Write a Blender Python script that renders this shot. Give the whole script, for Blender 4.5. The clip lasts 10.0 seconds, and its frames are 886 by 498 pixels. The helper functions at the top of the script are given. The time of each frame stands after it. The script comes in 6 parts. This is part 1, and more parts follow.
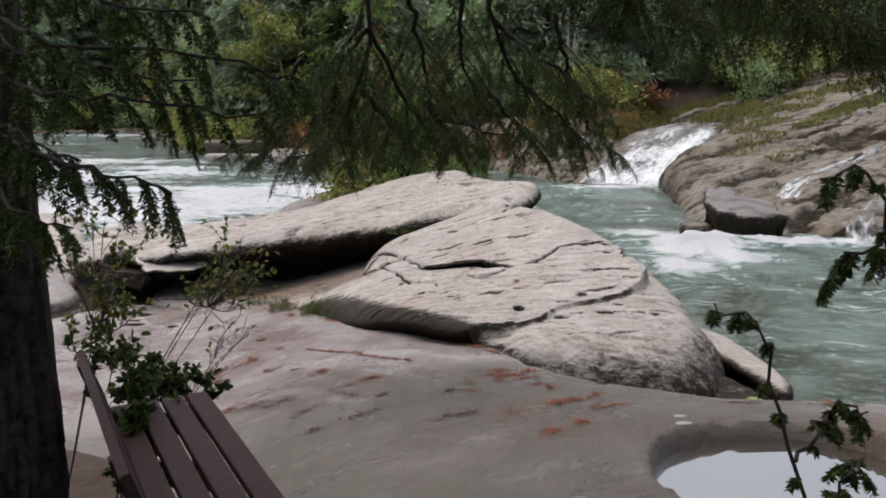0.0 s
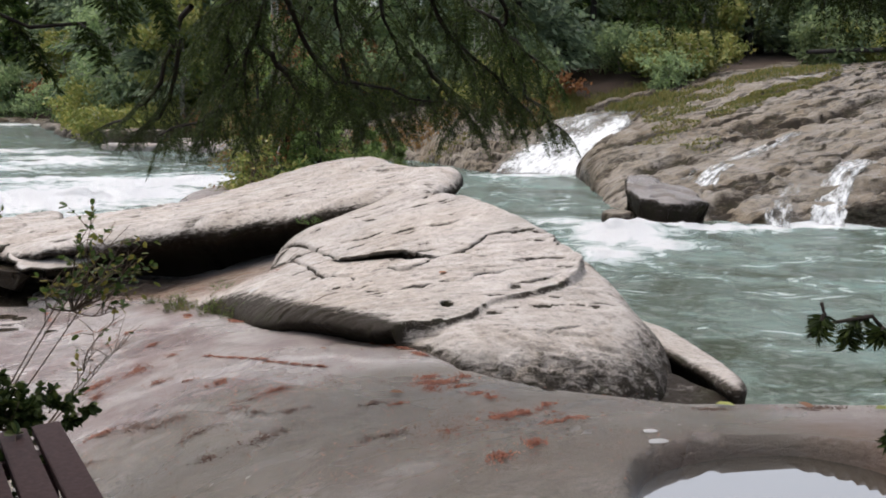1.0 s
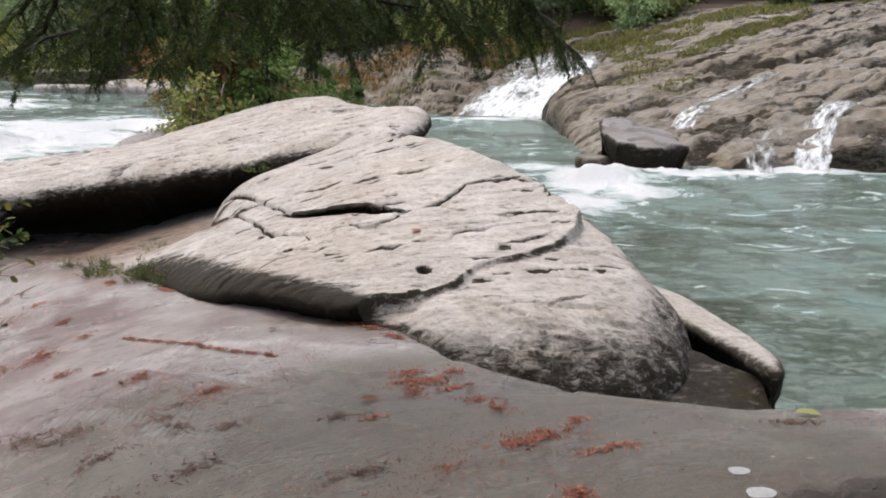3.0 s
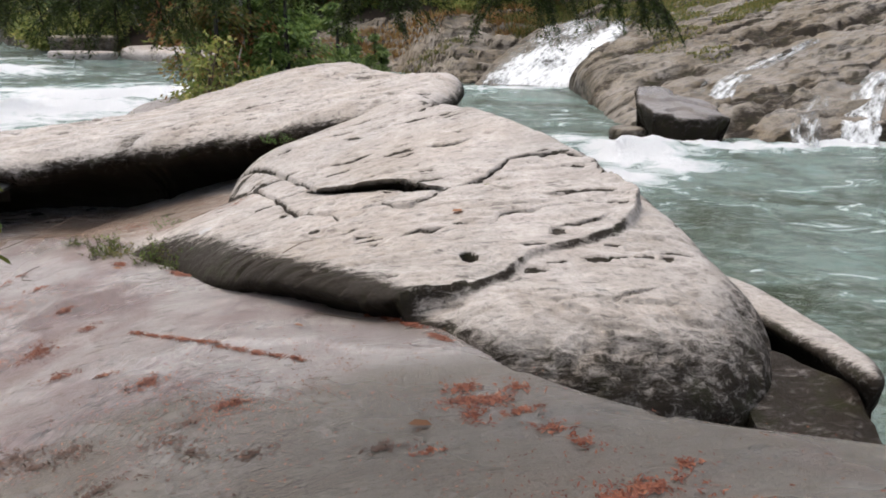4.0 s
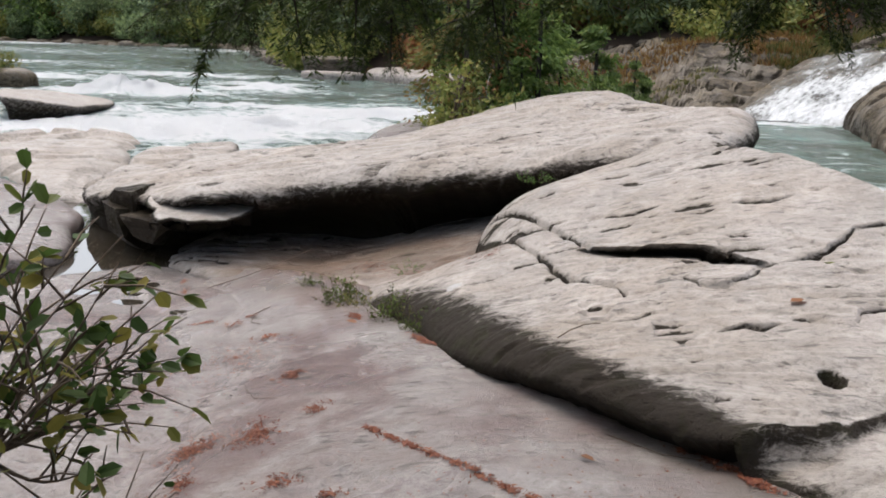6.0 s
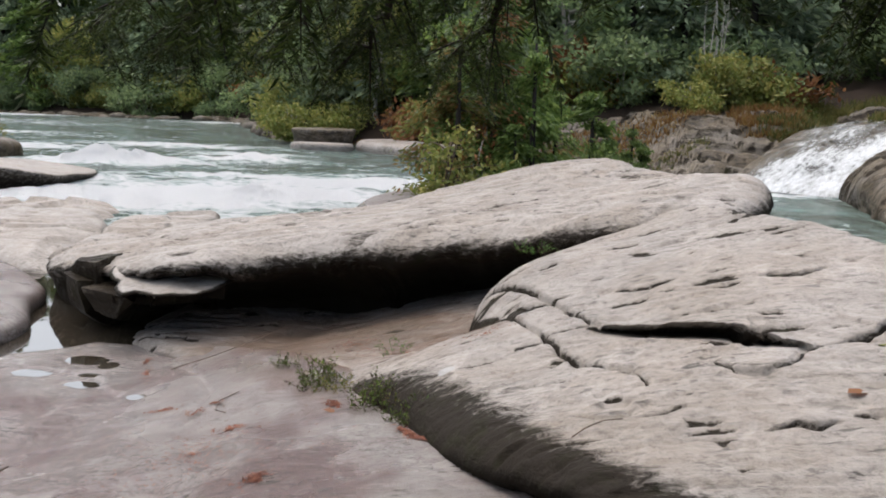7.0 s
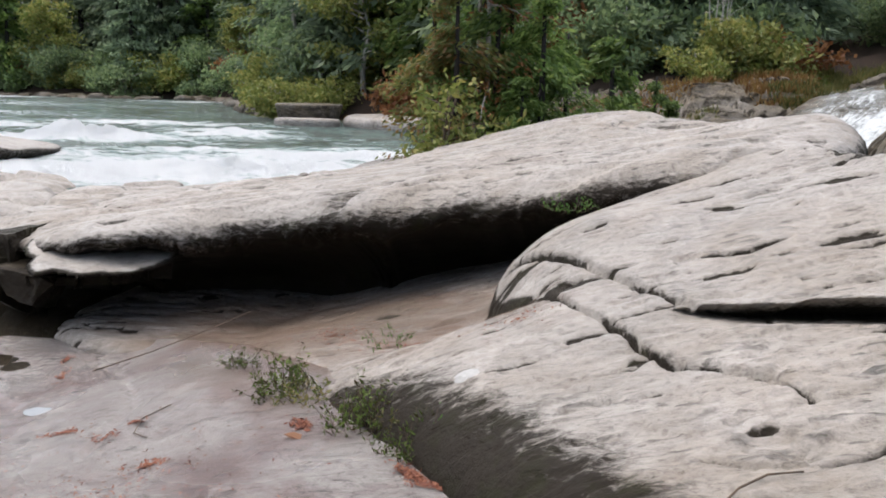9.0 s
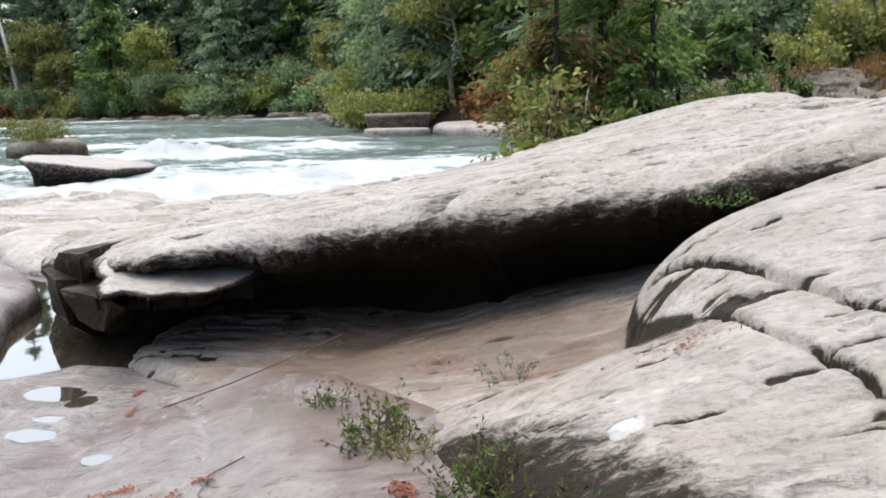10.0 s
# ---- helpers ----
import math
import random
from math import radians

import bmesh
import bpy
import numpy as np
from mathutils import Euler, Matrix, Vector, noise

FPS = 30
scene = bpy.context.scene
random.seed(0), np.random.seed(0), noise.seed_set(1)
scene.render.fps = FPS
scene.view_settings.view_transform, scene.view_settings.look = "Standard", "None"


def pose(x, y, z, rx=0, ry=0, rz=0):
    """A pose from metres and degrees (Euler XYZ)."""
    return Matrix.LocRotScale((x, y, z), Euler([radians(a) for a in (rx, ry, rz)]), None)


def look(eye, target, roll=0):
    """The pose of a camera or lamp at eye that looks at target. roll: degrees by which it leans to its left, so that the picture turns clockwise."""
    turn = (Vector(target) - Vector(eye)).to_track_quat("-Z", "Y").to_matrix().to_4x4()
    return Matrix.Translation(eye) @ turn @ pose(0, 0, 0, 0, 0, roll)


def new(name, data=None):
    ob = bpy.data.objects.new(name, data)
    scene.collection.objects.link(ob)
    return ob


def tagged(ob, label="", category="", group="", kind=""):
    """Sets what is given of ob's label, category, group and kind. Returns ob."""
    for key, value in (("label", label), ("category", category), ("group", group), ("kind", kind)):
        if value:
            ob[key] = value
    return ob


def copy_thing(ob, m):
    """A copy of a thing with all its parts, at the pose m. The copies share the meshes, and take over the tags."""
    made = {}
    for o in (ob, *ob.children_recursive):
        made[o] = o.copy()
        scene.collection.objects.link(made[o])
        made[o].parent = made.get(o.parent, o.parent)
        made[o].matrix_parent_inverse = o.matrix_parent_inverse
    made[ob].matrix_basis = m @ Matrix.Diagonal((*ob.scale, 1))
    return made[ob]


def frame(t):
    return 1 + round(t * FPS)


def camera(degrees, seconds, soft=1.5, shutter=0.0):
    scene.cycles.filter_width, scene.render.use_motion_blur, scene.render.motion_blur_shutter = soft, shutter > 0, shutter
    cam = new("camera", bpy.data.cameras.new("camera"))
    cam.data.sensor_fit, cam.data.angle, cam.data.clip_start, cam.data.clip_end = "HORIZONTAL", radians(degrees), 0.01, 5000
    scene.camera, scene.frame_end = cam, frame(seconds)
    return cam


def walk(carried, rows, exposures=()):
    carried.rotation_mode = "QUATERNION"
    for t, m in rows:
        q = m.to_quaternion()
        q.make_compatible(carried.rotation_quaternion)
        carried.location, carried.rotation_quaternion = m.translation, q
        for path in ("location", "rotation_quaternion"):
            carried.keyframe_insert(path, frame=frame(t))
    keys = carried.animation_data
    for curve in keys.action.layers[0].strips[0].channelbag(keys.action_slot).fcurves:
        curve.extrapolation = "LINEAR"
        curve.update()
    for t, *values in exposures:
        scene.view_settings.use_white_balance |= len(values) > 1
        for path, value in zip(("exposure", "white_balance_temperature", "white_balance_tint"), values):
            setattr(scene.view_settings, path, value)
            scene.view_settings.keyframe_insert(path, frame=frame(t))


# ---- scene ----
cam = camera(57.0, 10.0, soft=1.8)
METRES, EYE, TILT, LEAN, TURN = 7.2, 1.6, -10.5, 0.0, 0.0
ROWS = [
    (0.0, 0.0, 0.0, 0.0, 0.0, 0.0, -0.0),
    (0.5, -0.0057, 0.0626, 0.0037, -4.18, -0.35, -0.03),
    (1.0, -0.0042, 0.1198, -0.0047, -6.03, -0.55, 0.69),
    (1.5, 0.0012, 0.1677, -0.0104, -6.58, -1.28, 0.61),
    (2.0, 0.0042, 0.2112, -0.0024, -6.32, -2.08, 1.64),
    (2.5, -0.0006, 0.2493, 0.0009, -9.16, -3.17, 1.11),
    (4.0, -0.0163, 0.3874, 0.0069, -7.99, -6.47, 0.67),
    (4.5, -0.0298, 0.4357, 0.0128, -5.06, -7.01, -0.06),
    (5.0, -0.0414, 0.4802, 0.0181, -3.23, -7.23, -0.38),
    (5.5, -0.0563, 0.5205, 0.027, 1.89, -7.43, -1.82),
    (6.0, -0.0712, 0.564, 0.028, 7.3, -4.97, -2.79),
    (7.5, -0.084, 0.691, 0.0253, 5.21, 0.83, -2.48),
    (8.0, -0.087, 0.7369, 0.0217, 2.84, 0.07, -1.84),
    (8.5, -0.1001, 0.8045, 0.0063, 2.76, -0.59, -1.8),
    (9.0, -0.1206, 0.8605, 0.0051, 5.92, -1.04, -2.22),
    (9.5, -0.1413, 0.9046, 0.0105, 8.98, -1.13, -3.17),
    (10.0, -0.1528, 0.9702, 0.0027, 12.33, -0.58, -0.49),
]
walk(cam, [(t, pose(0, 0, EYE, TILT, LEAN, TURN) @ pose(METRES * x, METRES * y, METRES * z, 90 + pitch, roll, yaw)) for t, x, y, z, yaw, pitch, roll in ROWS],
     [(0.0, 0.5, 6450, 10), (0.7, 0.74, 6450, 10), (2.5, 0.88, 6450, 10), (5.5, 0.74, 6450, 9), (8.0, 0.55, 6350, 9), (9.0, 0.78, 6250, 8), (9.5, 0.92, 6200, 7), (10.0, 1.08, 6150, 6)])

# ---- light: an overcast sky ----
world = bpy.data.worlds.new("overcast")
scene.world = world
world.use_nodes = True
wn = world.node_tree
sky = wn.nodes.new("ShaderNodeTexSky")
sky.sky_type = "NISHITA"
sky.sun_disc = False
sky.sun_elevation, sky.sun_rotation = radians(73), radians(-45)
sky.air_density, sky.dust_density, sky.ozone_density = 1.0, 6.0, 1.0
wn.nodes["Background"].inputs["Strength"].default_value = 0.14
wn.links.new(sky.outputs[0], wn.nodes["Background"].inputs["Color"])
sun = new("sun", bpy.data.lights.new("sun", "SUN"))
sun.data.energy, sun.data.angle, sun.data.color = 1.75, radians(130), (1.0, 0.97, 0.93)
sun.matrix_world = look((-3, 3, 14), (0, 0, 0))


# ---- materials ----
def material(name):
    m = bpy.data.materials.new(name)
    m.use_nodes = True
    t = m.node_tree
    return m, t, t.nodes["Principled BSDF"]


def node(t, kind, **sets):
    n = t.nodes.new("ShaderNode" + kind)
    for k, v in sets.items():
        n.inputs[k].default_value = v
    return n


def ramp(t, source, *stops):
    r = t.nodes.new("ShaderNodeValToRGB")
    while len(r.color_ramp.elements) < len(stops):
        r.color_ramp.elements.new(0.5)
    for e, (p, c) in zip(r.color_ramp.elements, stops):
        e.position = p
        e.color = (*c, 1) if len(c) == 3 else c
    t.links.new(source, r.inputs[0])
    return r.outputs[0]


def grey(a):
    return (a, a, a)


def mixed(t, fac, a, b, mode="MIX"):
    m = t.nodes.new("ShaderNodeMix")
    m.data_type, m.blend_type = "RGBA", mode
    for k, v in ((0, fac), (6, a), (7, b)):
        if isinstance(v, (int, float)):
            m.inputs[k].default_value = v
        elif isinstance(v, tuple):
            m.inputs[k].default_value = (*v, 1)
        else:
            t.links.new(v, m.inputs[k])
    return m.outputs[2]


def where(t, scale=(1, 1, 1), turn=(0, 0, 0)):
    """World-sized coordinates, stretched and turned."""
    g = t.nodes.new("ShaderNodeNewGeometry")
    m = t.nodes.new("ShaderNodeMapping")
    m.inputs["Scale"].default_value = scale
    m.inputs["Rotation"].default_value = [radians(a) for a in turn]
    t.links.new(g.outputs["Position"], m.inputs["Vector"])
    return m.outputs[0]


def noisy(t, vec, scale, detail=4.0, rough=0.6, dist=0.0):
    n = node(t, "TexNoise", Scale=scale, Detail=detail, Roughness=rough, Distortion=dist)
    t.links.new(vec, n.inputs["Vector"])
    return n.outputs[0]


def bumped(t, b, heights):
    """heights: pairs of source and (strength, distance)."""
    last = None
    for src, (s, d) in heights:
        n = node(t, "Bump", Strength=s, Distance=d)
        t.links.new(src, n.inputs["Height"])
        if last:
            t.links.new(last, n.inputs["Normal"])
        last = n.outputs[0]
    t.links.new(last, b.inputs["Normal"])


def attribute(t, name):
    a = t.nodes.new("ShaderNodeAttribute")
    a.attribute_name = name
    return a.outputs["Fac"]


def rock_material(name, light, mid, dark, stain, rough=0.5, strata=(0, 0, 6), algae_shade=(0.019, 0.015, 0.011), pale=(0.5, 0.46, 0.43), size=1.0, dashed=1.0, wash=(0.27, 0.225, 0.18), washed=0.5, shine=0.3, dashy=0.585):
    m, t, b = material(name)
    p = where(t, (size, size, size))
    s = where(t, (size, 2.2 * size, 4.0 * size), strata)
    big = noisy(t, p, 0.55, 5, 0.6, 0.4)
    med = noisy(t, s, 2.2, 6, 0.65, 0.8)
    fine = noisy(t, p, 26, 6, 0.75)
    speck = noisy(t, p, 90, 3, 0.7)
    c = ramp(t, big, (0.3, mid), (0.5, light), (0.72, mid))
    c = mixed(t, ramp(t, med, (0.42, grey(0)), (0.62, grey(0.55))), c, stain)
    c = mixed(t, ramp(t, noisy(t, p, 0.85, 4, 0.55, 0.9), (0.47, grey(0)), (0.62, grey(washed))), c, wash)
    c = mixed(t, ramp(t, fine, (0.36, grey(0.5)), (0.5, grey(0))), c, dark)
    c = mixed(t, ramp(t, speck, (0.28, grey(0.6)), (0.4, grey(0))), c, dark)
    # short dark dashes along the bedding
    dash = noisy(t, where(t, (size, 3.4 * size, 3.4 * size), strata), 6.5, 3, 0.55, 0.5)
    dashes = ramp(t, dash, (0.6, grey(0)), (0.68, grey(1)))
    area = ramp(t, noisy(t, p, 1.1, 4, 0.6, 0.5), (0.38, grey(0.15)), (0.62, grey(1.0)))
    c = mixed(t, mixed(t, 1.0, ramp(t, dash, (dashy, grey(0)), (dashy + 0.07, grey(0.9 * dashed))), area, "MULTIPLY"), c, dark)
    dash2 = noisy(t, where(t, (size, 2.6 * size, 2.6 * size), strata), 17, 4, 0.6, 0.4)
    c = mixed(t, mixed(t, 1.0, ramp(t, dash2, (dashy, grey(0)), (dashy + 0.09, grey(0.5 * dashed))), area, "MULTIPLY"), c, dark)
    blotch = noisy(t, p, 3.3, 6, 0.7, 0.7)
    c = mixed(t, ramp(t, blotch, (0.5, grey(0)), (0.72, grey(0.5))), c, pale)
    # fine streaks along the bedding
    streak = noisy(t, where(t, (1.3 * size, 6.0 * size, 6.0 * size), (strata[0], strata[1], strata[2] + 14)), 7, 9, 0.78, 0.5)
    c = mixed(t, ramp(t, streak, (0.3, grey(0.48)), (0.47, grey(0))), c, dark)
    c = mixed(t, ramp(t, streak, (0.54, grey(0)), (0.72, grey(0.38))), c, pale)
    mottle = noisy(t, p, 13, 7, 0.8, 0.4)
    c = mixed(t, ramp(t, mottle, (0.33, grey(0.45)), (0.46, grey(0))), c, stain)
    # reddish-brown wet stains
    ru = t.nodes.new("ShaderNodeMath")
    ru.operation = "MULTIPLY_ADD"
    t.links.new(attribute(t, "rust"), ru.inputs[0])
    ru.inputs[1].default_value = 0.6
    t.links.new(noisy(t, where(t, (size, 3.0 * size, 3.0 * size), (strata[0], strata[1], strata[2] + 24)), 3.2, 9, 0.78, 0.7), ru.inputs[2])
    c = mixed(t, ramp(t, ru.outputs[0], (0.6, grey(0)), (0.96, grey(0.85))), c, (0.1, 0.056, 0.032))
    # dark algae and lichen, with shade painted alongside, broken up by noise
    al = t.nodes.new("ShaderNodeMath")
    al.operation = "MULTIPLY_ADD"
    t.links.new(attribute(t, "algae_shade"), al.inputs[0])
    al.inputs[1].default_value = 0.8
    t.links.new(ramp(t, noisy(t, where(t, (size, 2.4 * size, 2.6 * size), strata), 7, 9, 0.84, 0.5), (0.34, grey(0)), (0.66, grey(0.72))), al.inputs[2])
    darkened = ramp(t, al.outputs[0], (0.6, grey(0)), (1.05, grey(0.97)))
    moss = mixed(t, ramp(t, noisy(t, p, 5.5, 6, 0.7, 0.5), (0.5, grey(0)), (0.7, grey(0.8))), algae_shade, (0.017, 0.019, 0.006))
    c = mixed(t, darkened, c, moss)
    # thin brown-olive film where water lies on the rock
    fi = t.nodes.new("ShaderNodeMath")
    fi.operation = "MULTIPLY_ADD"
    t.links.new(attribute(t, "film"), fi.inputs[0])
    fi.inputs[1].default_value = 0.75
    t.links.new(ramp(t, noisy(t, p, 1.3, 7, 0.65, 0.8), (0.32, grey(0)), (0.7, grey(0.5))), fi.inputs[2])
    filmed = ramp(t, fi.outputs[0], (0.5, grey(0)), (1.05, grey(0.82)))
    c = mixed(t, filmed, c, (0.1, 0.086, 0.066))
    t.links.new(ramp(t, darkened, (0.0, grey(shine)), (0.8, grey(0.04))), b.inputs["Specular IOR Level"])
    t.links.new(c, b.inputs["Base Color"])
    t.links.new(ramp(t, big, (0.3, grey(rough - 0.14)), (0.7, grey(rough + 0.16))), b.inputs["Roughness"])
    inv = t.nodes.new("ShaderNodeInvert")
    t.links.new(dashes, inv.inputs["Color"])
    lumps = noisy(t, where(t, (size, 1.9 * size, 2.6 * size), strata), 9, 5, 0.7, 0.6)
    bumped(t, b, ((med, (0.25, 0.05)), (lumps, (0.3, 0.025)), (inv.outputs[0], (0.45 * dashed, 0.018)), (dash2, (0.4 * dashed, -0.012)), (streak, (0.4, 0.014)), (fine, (0.7, 0.016)), (speck, (0.5, 0.006))))
    return m


SAND = rock_material("sandstone", (0.366, 0.337, 0.309), (0.285, 0.261, 0.237), (0.071, 0.064, 0.055), (0.214, 0.185, 0.157))
SLAB = rock_material("wet sandstone", (0.25, 0.228, 0.214), (0.17, 0.15, 0.141), (0.055, 0.046, 0.04), (0.16, 0.122, 0.115), 0.27, pale=(0.372, 0.354, 0.335), dashed=1.0, wash=(0.125, 0.085, 0.08), washed=1.0, shine=0.5)
# BANK's dashes also paint the short dark shadows of its ledges
BANK = rock_material("brown bedrock", (0.168, 0.147, 0.122), (0.112, 0.092, 0.066), (0.022, 0.017, 0.012), (0.105, 0.085, 0.048), 0.45, (0, 0, 8), pale=(0.222, 0.205, 0.192), size=0.36, wash=(0.1, 0.074, 0.042), washed=0.9, shine=0.25, dashed=1.1, dashy=0.53)
DARKSTONE = rock_material("dark wet stone", (0.16, 0.148, 0.145), (0.11, 0.1, 0.097), (0.03, 0.027, 0.024), (0.12, 0.1, 0.08), 0.35, pale=(0.2, 0.185, 0.185), dashed=0.5, wash=(0.07, 0.055, 0.04), washed=0.8, shine=0.4)


def plain_material(name, a, b2, rough=0.7, scale=20.0, bump=0.01, spec=0.5):
    m, t, b = material(name)
    n = noisy(t, where(t), scale, 5, 0.65)
    t.links.new(ramp(t, n, (0.3, a), (0.7, b2)), b.inputs["Base Color"])
    b.inputs["Roughness"].default_value = rough
    b.inputs["Specular IOR Level"].default_value = spec
    bumped(t, b, ((n, (0.5, bump)),))
    return m


def leaf_material(name, a, b2, c2, rough=0.5, through_light=0.35, shine=0.3):
    m, t, b = material(name)
    g = t.nodes.new("ShaderNodeNewGeometry")
    o = t.nodes.new("ShaderNodeObjectInfo")
    c = ramp(t, g.outputs["Random Per Island"], (0.0, a), (0.55, b2), (1.0, c2))
    h = t.nodes.new("ShaderNodeHueSaturation")
    mr = node(t, "MapRange")
    t.links.new(o.outputs["Random"], mr.inputs[0])
    mr.inputs[3].default_value, mr.inputs[4].default_value = 0.75, 1.3
    t.links.new(mr.outputs[0], h.inputs["Value"])
    t.links.new(c, h.inputs["Color"])
    t.links.new(h.outputs[0], b.inputs["Base Color"])
    b.inputs["Roughness"].default_value = rough
    b.inputs["Specular IOR Level"].default_value = shine
    tr = t.nodes.new("ShaderNodeBsdfTranslucent")
    t.links.new(h.outputs[0], tr.inputs["Color"])
    mx = t.nodes.new("ShaderNodeMixShader")
    mx.inputs[0].default_value = through_light
    t.links.new(b.outputs[0], mx.inputs[1])
    t.links.new(tr.outputs[0], mx.inputs[2])
    t.links.new(mx.outputs[0], t.nodes["Material Output"].inputs["Surface"])
    return m


# FIR is greyed and lightened to stand for mist over the far forest
FIR = leaf_material("conifer sprays", (0.1, 0.138, 0.088), (0.18, 0.24, 0.142), (0.275, 0.34, 0.2), 0.5, 0.5)
CEDAR = leaf_material("cedar sprays", (0.055, 0.09, 0.024), (0.12, 0.19, 0.045), (0.22, 0.28, 0.08), 0.5, 0.45)
YELLOW = leaf_material("autumn leaves", (0.120, 0.156, 0.036), (0.204, 0.228, 0.060), (0.312, 0.276, 0.084))
BROAD = leaf_material("broad leaves", (0.12, 0.168, 0.084), (0.2, 0.275, 0.128), (0.3, 0.37, 0.165), 0.5, 0.5)
RUST = leaf_material("dry fronds", (0.12, 0.05, 0.02), (0.2, 0.085, 0.035), (0.26, 0.13, 0.05))
HEMLOCK = leaf_material("hemlock needles", (0.014, 0.024, 0.007), (0.032, 0.05, 0.012), (0.075, 0.1, 0.025), 0.5, 0.35, 0.12)
GRASS = leaf_material("grass blades", (0.06, 0.085, 0.02), (0.15, 0.15, 0.045), (0.24, 0.19, 0.07))
BARK = plain_material("bark", (0.007, 0.006, 0.005), (0.027, 0.021, 0.018), 0.9, 30, 0.03)
PALEBARK = plain_material("pale bark", (0.22, 0.2, 0.17), (0.42, 0.40, 0.36), 0.8, 25, 0.01)
LIMB = plain_material("dark limb bark", (0.012, 0.01, 0.008), (0.035, 0.028, 0.022), 0.9, 60, 0.004, 0.2)
HEMBARK = plain_material("furrowed hemlock bark", (0.006, 0.005, 0.004), (0.05, 0.042, 0.035), 0.95, 16, 0.02, 0.1)
TWIG = plain_material("twig bark", (0.05, 0.035, 0.025), (0.13, 0.09, 0.06), 0.85, 60, 0.004)
SOIL = plain_material("soil with needles", (0.015, 0.010, 0.006), (0.046, 0.025, 0.013), 0.95, 14, 0.03)
NEEDLES = leaf_material("red cedar litter", (0.085, 0.026, 0.015), (0.18, 0.056, 0.03), (0.27, 0.11, 0.058), 0.7, 0.05)
STAINEDWOOD = plain_material("brown stained planks", (0.02, 0.0105, 0.011), (0.042, 0.023, 0.023), 0.65, 40, 0.003, 0.1)


def water_material():
    m, t, b = material("river water")
    p = where(t)
    flow = where(t, (1.0, 1.7, 1.0), (0, 0, 12))
    depth = noisy(t, p, 0.42, 6, 0.65, 1.0)
    ripple = noisy(t, flow, 4.2, 6, 0.66, 1.3)
    tint = ramp(t, depth, (0.34, (0.06, 0.082, 0.045)), (0.45, (0.13, 0.175, 0.138)), (0.55, (0.22, 0.295, 0.26)), (0.68, (0.25, 0.4, 0.36)))
    # pale ripple colour paints in the sky's glints on the water
    tint = mixed(t, ramp(t, ripple, (0.48, grey(0)), (0.64, grey(0.6))), tint, (0.33, 0.37, 0.345))
    froth = t.nodes.new("ShaderNodeMath")
    froth.operation = "MULTIPLY_ADD"
    t.links.new(attribute(t, "foam"), froth.inputs[0])
    froth.inputs[1].default_value = 1.12
    streaks = noisy(t, where(t, (0.9, 1.6, 1.0), (0, 0, 10)), 1.1, 8, 0.66, 1.6)
    t.links.new(ramp(t, streaks, (0.34, grey(0)), (0.66, grey(0.7))), froth.inputs[2])
    white = ramp(t, froth.outputs[0], (0.56, grey(0)), (1.02, grey(1)))
    tint = mixed(t, ramp(t, froth.outputs[0], (0.4, grey(0)), (0.75, grey(0.75))), tint, (0.36, 0.5, 0.48))
    t.links.new(mixed(t, white, tint, (0.86, 0.88, 0.89)), b.inputs["Base Color"])
    t.links.new(ramp(t, white, (0.0, grey(0.06)), (0.6, grey(0.7))), b.inputs["Roughness"])
    b.inputs["IOR"].default_value = 1.33
    bumped(t, b, ((ripple, (1.0, 0.26)), (noisy(t, flow, 13, 6, 0.72, 1.0), (1.0, 0.09)), (streaks, (0.4, 0.05))))
    return m


def falls_material():
    m, t, b = material("falling water")
    v = t.nodes.new("ShaderNodeCombineXYZ")
    t.links.new(attribute(t, "across"), v.inputs[0])
    t.links.new(attribute(t, "along"), v.inputs[1])
    s = noisy(t, v.outputs[0], 3.4, 9, 0.72, 0.35)
    froth = t.nodes.new("ShaderNodeMath")
    froth.operation = "MULTIPLY_ADD"
    t.links.new(attribute(t, "foam"), froth.inputs[0])
    froth.inputs[1].default_value = 1.0
    t.links.new(s, froth.inputs[2])
    white = ramp(t, froth.outputs[0], (0.36, grey(0)), (0.9, grey(1)))
    t.links.new(mixed(t, white, (0.2, 0.205, 0.19), (0.8, 0.83, 0.85)), b.inputs["Base Color"])
    b.inputs["Roughness"].default_value = 0.25
    t.links.new(ramp(t, froth.outputs[0], (0.34, grey(0)), (0.62, grey(1))), b.inputs["Alpha"])
    bumped(t, b, ((s, (0.9, 0.09)),))
    return m


WATER, FALLS = water_material(), falls_material()


def puddle_material():
    m, t, b = material("still rain water")
    b.inputs["Base Color"].default_value = (0.034, 0.028, 0.02, 1)
    b.inputs["Roughness"].default_value = 0.02
    b.inputs["IOR"].default_value = 2.8
    n = noisy(t, where(t), 9, 2, 0.5)
    bumped(t, b, ((n, (0.03, 0.01)),))
    return m


PUDDLE = puddle_material()

# ---- shapes ----
TABLE = np.random.RandomState(5).rand(256, 256)


def grain(x, y, seed=0):
    x, y = np.asarray(x, float) + seed * 17.31, np.asarray(y, float) + seed * 7.77
    i, j = np.floor(x).astype(int), np.floor(y).astype(int)
    u, v = x - i, y - j
    u, v = u * u * (3 - 2 * u), v * v * (3 - 2 * v)
    a, b, c, d = TABLE[i & 255, j & 255], TABLE[(i + 1) & 255, j & 255], TABLE[i & 255, (j + 1) & 255], TABLE[(i + 1) & 255, (j + 1) & 255]
    return (a * (1 - u) + b * u) * (1 - v) + (c * (1 - u) + d * u) * v


